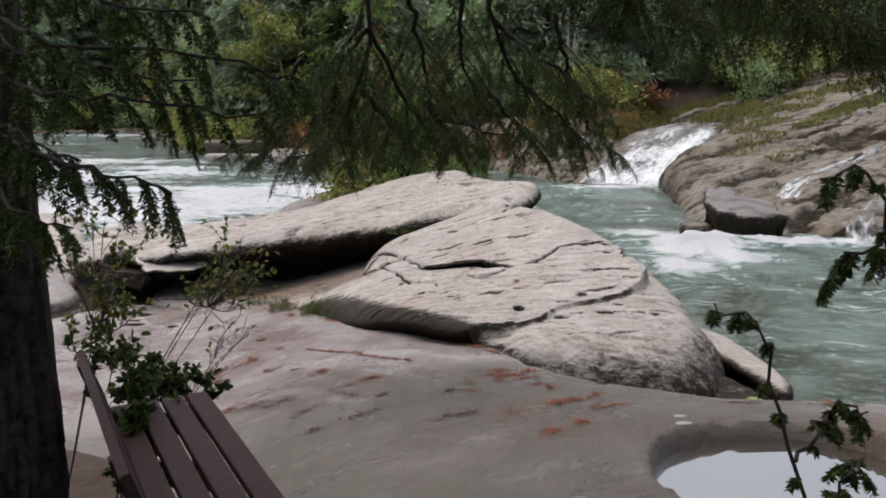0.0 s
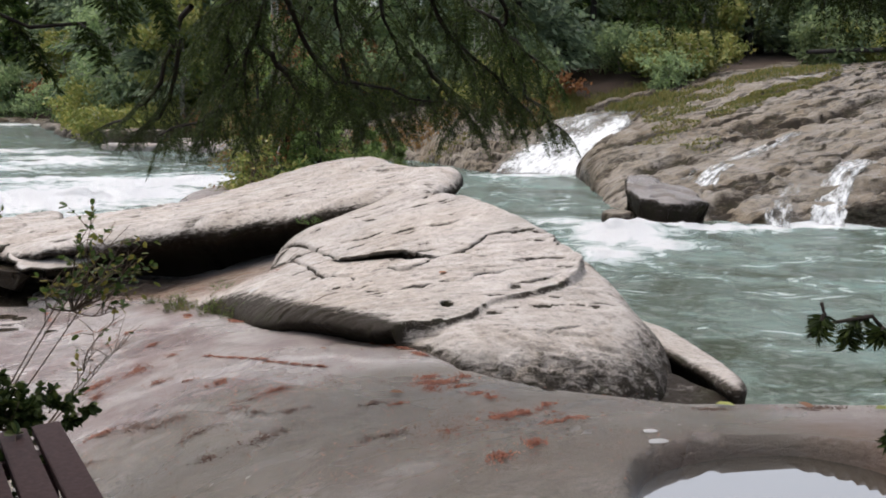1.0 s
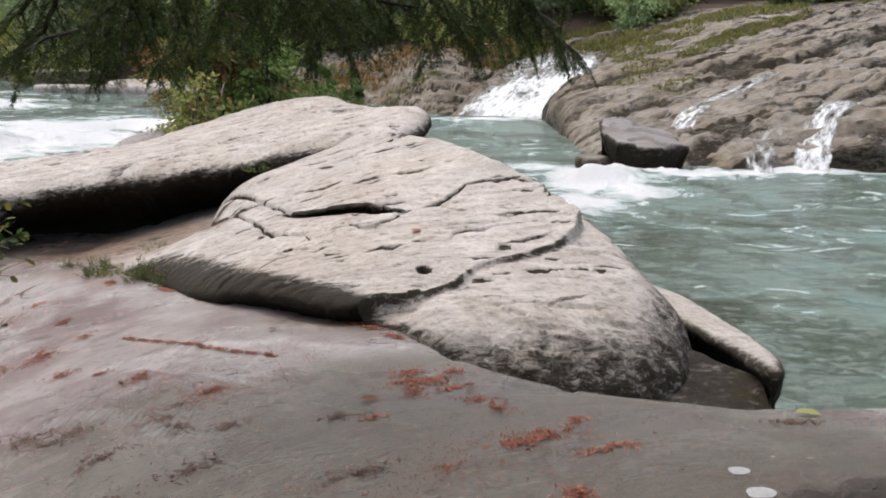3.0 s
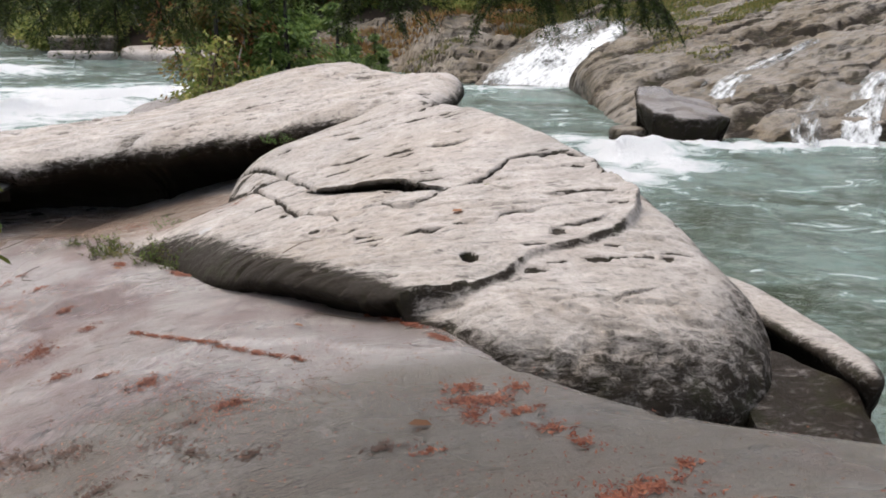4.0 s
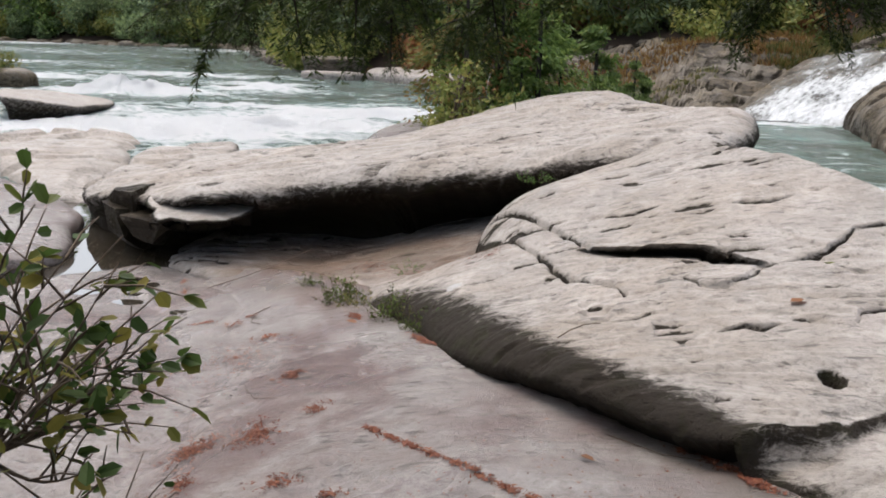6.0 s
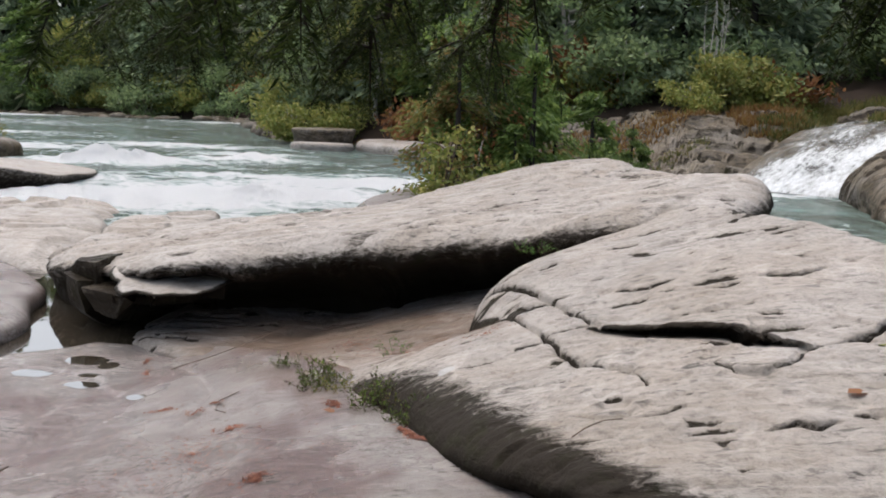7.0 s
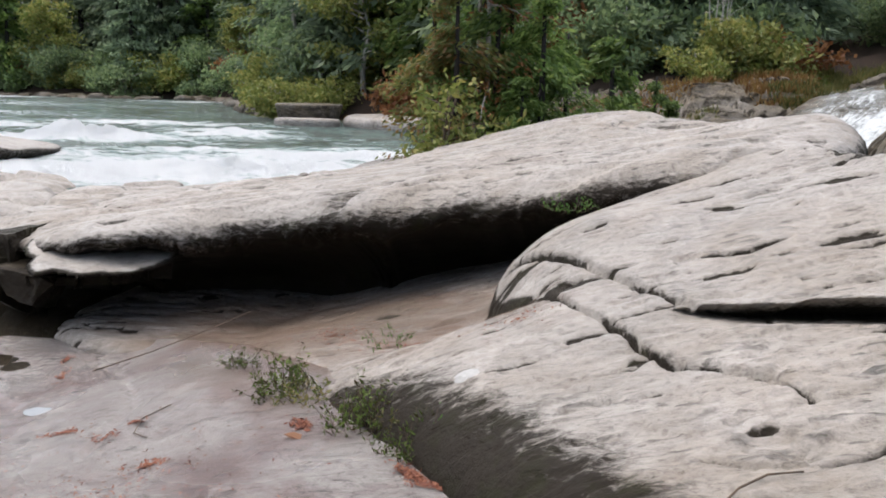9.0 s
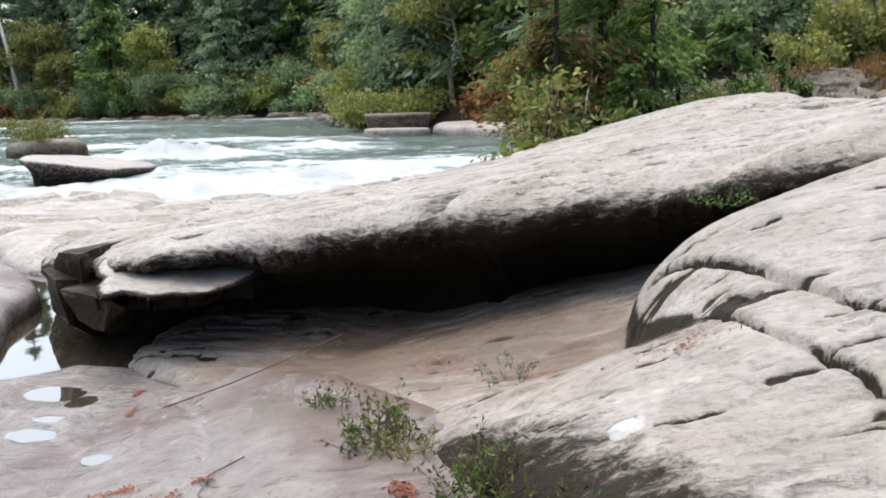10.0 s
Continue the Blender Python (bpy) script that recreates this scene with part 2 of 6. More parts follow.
def fbm(x, y, freq, octaves=4, seed=0, gain=0.5):
    total, amp, size = 0, 0, 1.0
    for k in range(octaves):
        total = total + size * grain(np.asarray(x) * freq * 2 ** k, np.asarray(y) * freq * 2 ** k, seed + k)
        amp, size = amp + size, size * gain
    return total / amp - 0.5


def step(a, b, x):
    u = np.clip((x - a) / (b - a), 0, 1)
    return u * u * (3 - 2 * u)


def bump_at(x, y, cx, cy, rx, ry=None, turn=0.0):
    ry = ry or rx
    c, s = math.cos(radians(turn)), math.sin(radians(turn))
    dx, dy = x - cx, y - cy
    return np.exp(-(((dx * c + dy * s) / rx) ** 2 + ((-dx * s + dy * c) / ry) ** 2))


def smooth_loop(pts, k=8):
    p = np.array(pts, float)
    a, b, c, d = np.roll(p, 1, 0), p, np.roll(p, -1, 0), np.roll(p, -2, 0)
    out = []
    for i in range(k):
        u = i / k
        out.append(0.5 * (2 * b + (c - a) * u + (2 * a - 5 * b + 4 * c - d) * u * u + (3 * b - a - 3 * c + d) * u ** 3))
    return np.stack(out, 1).reshape(-1, 2)


def to_lines(x, y, pts, closed=False):
    """Nearest distance, side (+ left), nearest place and share of the way along a line of points."""
    p = np.array(pts, float)
    q = np.roll(p, -1, 0) if closed else p[1:]
    p = p if closed else p[:-1]
    shape = np.shape(x)
    x, y = np.ravel(x), np.ravel(y)
    n = len(x)
    best, side, qx, qy, along = np.full(n, 1e9), np.zeros(n), np.zeros(n), np.zeros(n), np.zeros(n)
    for k in range(len(p)):
        e = q[k] - p[k]
        u = np.clip(((x - p[k][0]) * e[0] + (y - p[k][1]) * e[1]) / (e @ e + 1e-12), 0, 1)
        nx, ny = p[k][0] + u * e[0], p[k][1] + u * e[1]
        d = np.hypot(x - nx, y - ny)
        m = d < best
        best[m], qx[m], qy[m], along[m] = d[m], nx[m], ny[m], ((k + u) / len(p))[m]
        side[m] = np.sign(e[0] * (y - p[k][1]) - e[1] * (x - p[k][0]))[m]
    return [a.reshape(shape) for a in (best, side, qx, qy, along)]


def inside(x, y, loop):
    p, q = np.array(loop), np.roll(np.array(loop), -1, 0)
    hit = np.zeros(np.shape(x), bool)
    for (x0, y0), (x1, y1) in zip(p, q):
        if y0 != y1:
            hit ^= ((y0 > y) != (y1 > y)) & (x < (x1 - x0) * (y - y0) / (y1 - y0) + x0)
    return hit


def grid_mesh(name, X, Y, Z, keep, mats, extra=None):
    """A sheet over a lattice of points; keep marks the cells that stay."""
    ny, nx = X.shape
    idx = np.arange(nx * ny).reshape(ny, nx)
    quads = np.stack([idx[:-1, :-1], idx[:-1, 1:], idx[1:, 1:], idx[1:, :-1]], -1)[keep]
    used = np.unique(quads)
    back = np.zeros(nx * ny, int)
    back[used] = np.arange(len(used))
    verts = np.stack([X.ravel(), Y.ravel(), Z.ravel()], 1)[used]
    me = bpy.data.meshes.new(name)
    me.vertices.add(len(verts))
    me.vertices.foreach_set("co", verts.astype(np.float32).ravel())
    q = back[quads].astype(np.int32)
    me.loops.add(q.size)
    me.loops.foreach_set("vertex_index", q.ravel())
    me.polygons.add(len(q))
    me.polygons.foreach_set("loop_start", np.arange(0, q.size, 4, dtype=np.int32))
    me.polygons.foreach_set("use_smooth", np.ones(len(q), bool))
    for key, vals in (extra or {}).items():
        me.attributes.new(key, "FLOAT", "POINT").data.foreach_set("value", vals.ravel()[used].astype(np.float32))
    me.update(calc_edges=True)
    me.validate()
    me.materials.append(mats)
    return me


def value(f, x, y):
    return f(x, y) if callable(f) else np.full(np.shape(x), float(f))


def field_rock(name, outline, top, bottom, cell, mat, edge=0.2, drop=0.15, under=0.0, relief=0.03, wall=0.05, algae_shade=0.5, seed=0, k=12, band=0.12, stain=0.0, smooth=8, warp=None, film=0.0):
    """A rock with a shaped top, a rounded rim and standing or undercut sides."""
    loop = smooth_loop(outline, smooth) if smooth else np.array(outline, float)
    lo, hi = loop.min(0), loop.max(0)
    pad = cell * (k + 2)
    X, Y = np.meshgrid(np.arange(lo[0] - pad, hi[0] + pad, cell), np.arange(lo[1] - pad, hi[1] + pad, cell))
    d, _, qx, qy, _ = to_lines(X, Y, loop, True)
    inn = inside(X, Y, loop)
    sd = np.where(inn, d, -d)
    ed, dr, un, bo = value(edge, qx, qy), value(drop, qx, qy), value(under, qx, qy), value(bottom, qx, qy)
    e = np.clip(sd / ed, 0, 1)
    zin = top(X, Y) - dr * (1 - np.sqrt(np.clip(1 - (1 - e) ** 2, 0, 1)))
    zin = zin + relief * 2 * fbm(X, Y, 0.9, 5, seed) * np.clip(e + 0.2, 0, 1)
    u = np.clip(-sd / (cell * k), 0, 1)
    zrim = top(qx, qy) - dr
    nrm = np.maximum(d, 1e-6)
    ox, oy = np.where(inn, 0, (X - qx) / nrm), np.where(inn, 0, (Y - qy) / nrm)
    cut = un * np.clip(u * 2.4, 0, 1) ** 0.75
    wob = wall * 2 * fbm(qx * 1.3 + qy, (zrim + (bo - zrim) * u) * 3.0 + qx * 0.4, 1.6, 5, seed + 9) * np.clip(u * 4, 0, 1)
    outx, outy = qx - ox * (cut + wob), qy - oy * (cut + wob)
    zout = zrim + (bo - zrim) * u
    PX, PY, PZ = np.where(inn, X, outx), np.where(inn, Y, outy), np.where(inn, zin, zout)
    if warp:
        PX, PY, PZ, deep = warp(PX, PY, PZ)
    # rim and wall colour: algae, plus the shade of overhangs painted in
    al = value(algae_shade, qx, qy) * np.where(inn, step(1.0, 0.0, sd / value(band, qx, qy)) * 0.75, 0.75 + 0.25 * np.clip(u * 3, 0, 1))
    # painted shade in slits, cracks and hollows goes in with the algae
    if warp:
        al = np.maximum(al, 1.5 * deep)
    uu = np.where(inn, 0, -sd / (cell * k))
    keep = np.minimum.reduce([uu[:-1, :-1], uu[:-1, 1:], uu[1:, 1:], uu[1:, :-1]]) < 1
    return new(name, grid_mesh(name, PX, PY, PZ, keep, mat, {"algae_shade": al, "rust": value(stain, PX, PY), "film": value(film, PX, PY)}))


# ---- the bedrock by the river ----
def slab_top(x, y):
    xc, yc = np.clip(x, -2.4, 1.8), np.clip(y, 3.0, 11.6) - 8
    z = -0.691 - 0.063 * xc - 0.1495 * yc - 0.083 * xc ** 2 - 0.0785 * xc * yc - 0.0102 * yc ** 2
    z = z + 0.03 * fbm(x, y, 0.8, 4, 3) + 0.012 * fbm(x * 0.6 + y * 0.5, y * 2.2 - x, 1.6, 4, 8)
    z = z - 0.02 * np.clip(x - 1.8, 0, 9) - (0.03 + 0.2 * step(7.5, 9.6, y)) * np.clip(-2.4 - x, 0, 2.0)
    z = np.maximum(z, -0.75 - 0.13 * np.clip(y - 4, 0, 4.5)) if np.ndim(z) == 0 else np.where(y < 9, np.maximum(z, -0.7 - 0.1 * np.clip(y - 3, 0, 6)), z)
    z = np.where(x < -2.6, np.maximum(z, -1.255 - 0.012 * (y - 10)), z) - 0.35 * step(11.15, 11.6, y + 0.3 * fbm(x, y, 1.2, 3, 12)) * step(-3.4, -4.0, x)
    basin = np.clip(1.35 - np.hypot((x - 1.68) / 0.72, (y - 3.3) / 0.78) - 0.25 * fbm(x, y, 1.2, 3, 6), 0, 0.6)
    z = z - 0.30 * step(0.28, 0.41, basin)
    for line, w, h in SLAB_CRACKS:
        dd = to_lines(x, y, line)[0]
        z = z - h * np.exp(-(dd / w) ** 2)
    d, side, _, _, along = to_lines(x, y + 0.06 * fbm(x, y, 3, 3, 28), [(-2.3, 6.4), (-1.9, 6.38), (-1.5, 6.28), (-1.09, 6.08), (-0.93, 5.94), (-0.87, 5.81), (-0.77, 5.66), (-0.63, 5.5), (-0.4, 5.42)])
    z = z - 0.028 * np.where(side < 0, step(0, 0.03, d) * np.exp(-d / 0.5), 0) * np.sin(math.pi * np.clip(along, 0, 1)) ** 0.6
    bed = 3.2 * fbm(x * 0.7 + y * 0.2, y * 0.9 - x * 0.2, 0.6, 4, 77)
    z = z - 0.016 * step(0.47, 0.53, bed - np.floor(bed))
    for px, py, rx, ry, level in PUDDLES:
        r = np.hypot((x - px) / rx, (y - py) / ry) + 0.5 * fbm(x, y, 5, 2, 18)
        z = z + (np.minimum(z, level - 0.012) - z) * step(1.2, 1.0, r)
    return z


PUDDLES = []  # middle, half sizes, water level


SLAB_CRACKS = [([(-1.35, 7.0), (-0.9, 6.55), (-0.45, 6.1), (-0.3, 5.95)], 0.02, 0.015),
               ([(-3.4, 10.6), (-3.05, 10.2), (-2.75, 9.7), (-2.7, 9.1)], 0.03, 0.03)]
for px, py, rx, ry in ((-4.25, 10.7, 0.17, 0.11), (-4.0, 10.6, 0.07, 0.08), (-4.03, 10.4, 0.1, 0.06), (-3.98, 10.18, 0.14, 0.07), (-4.5, 10.35, 0.15, 0.08), (-3.35, 9.85, 0.09, 0.05)):
    PUDDLES.append((px, py, rx, ry, float(min(slab_top(np.array([px - rx * 0.5, px, px + rx * 0.5, px, px]), np.array([py, py - ry, py, py, py + ry]))))))
SLAB_EDGE = [(-4.3, 11.75), (-2.95, 10.95), (-1.5, 9.75), (-0.4, 8.7), (0.35, 7.4), (0.65, 6.4), (0.95, 5.8), (1.35, 5.4), (2.0, 5.2), (2.8, 5.05), (3.8, 4.9), (5.5, 4.6),
                                   (6.2, 3.0), (6.2, -3.0), (-7.0, -3.0), (-7.2, 4.0), (-6.4, 8.0), (-5.3, 10.4), (-4.6, 11.1)]
slab = field_rock("bedrock_slab", SLAB_EDGE,
                  slab_top, -1.9, 0.035, SLAB, edge=lambda x, y: 0.12 + 0.2 * step(0, 1.5, x), drop=lambda x, y: 0.08 + 0.08 * step(0, 1.5, x), relief=0.0, wall=0.04, algae_shade=0.35, seed=2,
                  stain=lambda x, y: 0.9 * np.exp(-(to_lines(x, y, SLAB_EDGE[1:4])[0] / 0.16) ** 2) + 0.5 * bump_at(x, y, -2.4, 9.9, 0.9, 0.22, -45) + 0.45 * bump_at(x, y, -0.2, 7.7, 1.3, 0.2, -52) + 0.25 * bump_at(x, y, -2.0, 7.3, 1.2, 1.0) + 0.3 * bump_at(x, y, 0.7, 5.0, 0.6, 0.7) + 1.1 * bump_at(x, y, 1.7, 4.0, 1.1, 0.4) + 0.35 * bump_at(x, y, -0.5, 4.6, 1.6, 0.6, 10),
                  film=lambda x, y: step(6.35, 5.95, y + 0.25 * fbm(x, y, 1.5, 4, 27)) * step(2.6, 1.6, x) + 0.8 * bump_at(x, y, 0.1, 7.0, 0.9, 0.2, -55) + 0.5 * bump_at(x, y, -2.6, 10.1, 0.7, 0.25, -45))
tagged(slab, "broad wet sandstone bedrock slab strewn with red cedar needles", "bedrock", kind="structure")


UPPER = smooth_loop([(-0.2, 11.6), (-0.72, 11.25), (-1.0, 10.9), (-1.06, 10.42), (-0.86, 9.98), (-0.58, 9.6), (-0.46, 9.15), (-0.3, 8.75), (-0.1, 8.4), (0.1, 7.9), (0.0, 6.0), (3.5, 6.0), (3.5, 12.5), (0.5, 12.5)])
ROCK_CRACKS = [  # line, half width, depth
    ([(-0.95, 10.55), (-0.62, 10.1), (-0.45, 9.75), (-0.3, 9.45), (-0.22, 9.2)], 0.017, 0.07),
    ([(-0.78, 9.9), (-0.62, 9.5), (-0.5, 9.2), (-0.42, 8.95), (-0.3, 8.75), (-0.12, 8.55), (-0.05, 8.35)], 0.018, 0.07),
    ([(0.72, 8.55), (0.88, 8.66), (1.06, 8.7), (1.2, 8.84), (1.32, 9.02), (1.5, 9.06), (1.7, 9.05), (1.9, 8.98)], 0.016, 0.05),
    ([(0.26, 8.46), (0.33, 8.36), (0.45, 8.32), (0.58, 8.37), (0.68, 8.53)], 0.014, 0.045),
    ([(0.97, 7.88), (1.02, 7.98), (1.14, 8.02), (1.26, 8.0), (1.34, 8.06)], 0.022, 0.045),
    ([(1.3, 7.72), (1.5, 7.76), (1.66, 7.86), (1.78, 7.95)], 0.012, 0.03),
    ([(0.32, 7.78), (0.45, 7.83), (0.55, 7.8), (0.62, 7.84)], 0.014, 0.03),
    ([(1.45, 6.85), (1.62, 6.95), (1.78, 7.05)], 0.014, 0.022),
    ([(-0.1, 9.75), (0.1, 9.7), (0.3, 9.78)], 0.02, 0.03),
    ([(0.75, 9.6), (0.95, 9.55), (1.1, 9.6)], 0.02, 0.03),
    ([(-0.4, 8.1), (-0.2, 8.0), (0.05, 8.05)], 0.016, 0.02),
    ([(1.35, 8.3), (1.5, 8.25), (1.7, 8.35)], 0.018, 0.025),
]
SLIT = [(-0.3, 9.24), (-0.04, 9.08), (0.18, 8.95), (0.4, 8.85), (0.58, 8.7), (0.74, 8.54)]
# edge of the bed that lies over the lower lobe, round from the river side to the seam
RIDGE = [(1.98, 8.85), (1.92, 8.66), (2.02, 8.5), (2.12, 8.28), (2.02, 8.05), (1.81, 7.78), (1.53, 7.57), (1.29, 7.48), (1.06, 7.36), (0.91, 7.16), (0.68, 6.97), (0.42, 6.9), (0.2, 6.82)]


def rock_top(x, y):
    yc = y - 8
    z = -0.315 + 0.153 * x + 0.0565 * yc - 0.055 * x * x + 0.0835 * x * yc + 0.0048 * yc * yc
    z = z + 0.14 * bump_at(x, y, -0.6, 10.6, 0.55) - 0.05 * bump_at(x, y, -0.6, 8.6, 0.6)
    low = -0.37 + 0.266 * x - 0.0795 * (y - 10) - 0.12 * bump_at(x, y, -1.3, 10.3, 0.6) + 0.07 * bump_at(x, y, -1.4, 9.25, 0.5)
    wx, wy = x + 0.07 * fbm(x, y, 4.0, 3, 24), y + 0.09 * fbm(x, y, 4.0, 3, 25)
    d = to_lines(wx, wy, UPPER, True)[0]
    d = np.where(inside(wx, wy, UPPER), d, -d)
    low = low + (z - low) * step(10.3, 9.6, y)
    low = np.maximum(low, np.where(y > 9.9, -1.19 - 0.3 * np.clip(-4.0 - x, 0, 2), -9))
    turn = np.clip((d + 0.02) / (0.05 + 0.3 * step(9.4, 10.1, y)), 0, 1)
    z = low + (z - low) * np.sqrt(np.clip(1 - (1 - turn) ** 2, 0, 1))
    # the bed over the lower lobe ends in a step, high by the river and at the seam
    wx, wy = x + 0.07 * fbm(x, y, 3.5, 3, 37), y + 0.07 * fbm(x, y, 3.5, 3, 38)
    d, side, _, _, along = to_lines(wx, wy, RIDGE)
    high = 0.03 + 0.09 * step(0.45, 0.25, along) * step(0.0, 0.08, along) + 0.1 * step(0.8, 0.95, along)
    z = z - high * np.where(side > 0, step(0.0, 0.03 + 0.03 * step(0.75, 0.9, along), d) * np.exp(-d / 0.55), 0) + 0.35 * high * np.where(side <= 0, np.exp(-d / 0.09), 0)
    # pitted, worn face above the river
    face = step(0.75, 1.3, x) * step(7.15, 6.75, y + 0.15 * fbm(x, y, 2.0, 3, 39) - 0.18 * (x - 1.5))
    z = z - face * (0.03 * step(0.0, 0.08, fbm(x * 1.1, y * 2.2, 4.0, 4, 47)) + 0.035 * fbm(x * 1.4, y * 2.0, 7.0, 4, 48))
    # thin bedding ledges and scalloped pits
    led = fbm(x * 0.55 + y * 0.1, y * 1.5 - x * 0.12, 1.6, 5, 21)
    z = z - 0.008 * step(0.03, 0.05, led) - 0.01 * step(0.13, 0.145, led)
    bed = 7.0 * fbm(x * 0.5 + y * 0.1, y * 1.3 - x * 0.12, 1.2, 4, 26)
    z = z - 0.013 * step(0.46, 0.52, bed - np.floor(bed)) * step(-0.1, 0.08, fbm(x, y, 1.3, 3, 43)) + 0.014 * fbm(x * 1.2, y * 2.6, 5.0, 4, 41)
    z = z - 0.018 * step(0.2, 0.24, fbm(x * 0.8 + y * 0.1, y * 3.0 - x * 0.3, 4.2, 3, 46)) * step(0.3, 0.4, np.hypot(x - 0.7, y - 7.36))
    pit = fbm(x * 0.9 + y * 0.15, y * 2.0 - x * 0.2, 3.4, 3, 31)
    z = z - 0.022 * step(0.25, 0.29, pit)
    for line, w, h in ROCK_CRACKS:
        wob = 0.05 * fbm(x, y, 5, 3, 4)
        dd, side_of, _, _, run = to_lines(x + wob, y + 0.05 * fbm(x, y, 5, 3, 14), line)
        z = z - h * (0.35 + 0.65 * step(-0.12, 0.1, fbm(x, y, 4.5, 2, 36))) * np.exp(-(dd / w) ** 2) + 0.012 * np.where(side_of > 0, 1, -1) * np.exp(-dd / 0.1) * np.sin(math.pi * np.clip(run, 0, 1))
    d, side, _, _, along = to_lines(x, y + 0.06 * fbm(x, y, 3.0, 3, 44), SLIT)
    open_ = np.sin(np.clip(along, 0, 1) * math.pi) ** 0.7
    z = z - 0.055 * open_ * np.where(side < 0, step(0.16, 0.02, d), 0) + 0.04 * open_ * np.where(side > 0, np.exp(-d / 0.3), 0)
    z = z - 0.1 * step(0.056, 0.04, np.hypot(x - 0.705, (y - 7.345) * 0.7))
    return z


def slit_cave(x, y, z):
    """Pull the bed under the slit back below its lip; also gives how dark to paint slit, cracks, steps and hollows."""
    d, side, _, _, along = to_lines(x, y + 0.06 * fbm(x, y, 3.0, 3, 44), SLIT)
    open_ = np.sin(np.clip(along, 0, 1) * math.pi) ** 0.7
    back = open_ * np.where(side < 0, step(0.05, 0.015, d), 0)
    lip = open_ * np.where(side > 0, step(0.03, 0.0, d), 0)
    # the slit's dark inside is shade put into the colour
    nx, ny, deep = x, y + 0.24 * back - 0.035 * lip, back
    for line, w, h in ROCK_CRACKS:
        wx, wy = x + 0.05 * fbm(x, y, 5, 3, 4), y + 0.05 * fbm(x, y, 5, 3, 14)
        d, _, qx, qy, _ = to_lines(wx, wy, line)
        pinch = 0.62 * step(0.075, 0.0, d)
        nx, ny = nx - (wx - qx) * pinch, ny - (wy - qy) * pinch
        # cracks: dark dirt and their shade in one colour
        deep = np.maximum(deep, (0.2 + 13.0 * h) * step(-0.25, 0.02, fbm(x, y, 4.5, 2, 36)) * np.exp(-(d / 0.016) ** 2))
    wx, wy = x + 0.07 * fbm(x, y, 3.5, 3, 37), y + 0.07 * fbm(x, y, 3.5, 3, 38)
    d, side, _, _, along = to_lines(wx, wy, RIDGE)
    # dark line at the ridge's step, its shade painted on
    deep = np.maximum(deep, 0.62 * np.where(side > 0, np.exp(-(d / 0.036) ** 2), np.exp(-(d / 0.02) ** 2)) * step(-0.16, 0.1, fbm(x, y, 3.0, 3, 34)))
    # scalloped pits, darkened in the colour
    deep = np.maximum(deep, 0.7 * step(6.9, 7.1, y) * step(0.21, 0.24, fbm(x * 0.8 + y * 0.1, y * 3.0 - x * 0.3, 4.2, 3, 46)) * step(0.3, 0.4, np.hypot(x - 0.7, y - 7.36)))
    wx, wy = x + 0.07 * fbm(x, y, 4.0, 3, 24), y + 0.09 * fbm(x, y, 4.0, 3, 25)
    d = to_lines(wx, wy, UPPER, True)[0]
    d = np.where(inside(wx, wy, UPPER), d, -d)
    # dark line along the edge of the upper bed
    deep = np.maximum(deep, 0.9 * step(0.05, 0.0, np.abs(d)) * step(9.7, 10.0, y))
    # the hole: dark wet fill, and its shade painted in
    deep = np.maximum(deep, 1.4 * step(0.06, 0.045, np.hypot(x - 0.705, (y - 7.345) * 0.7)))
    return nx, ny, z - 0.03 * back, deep


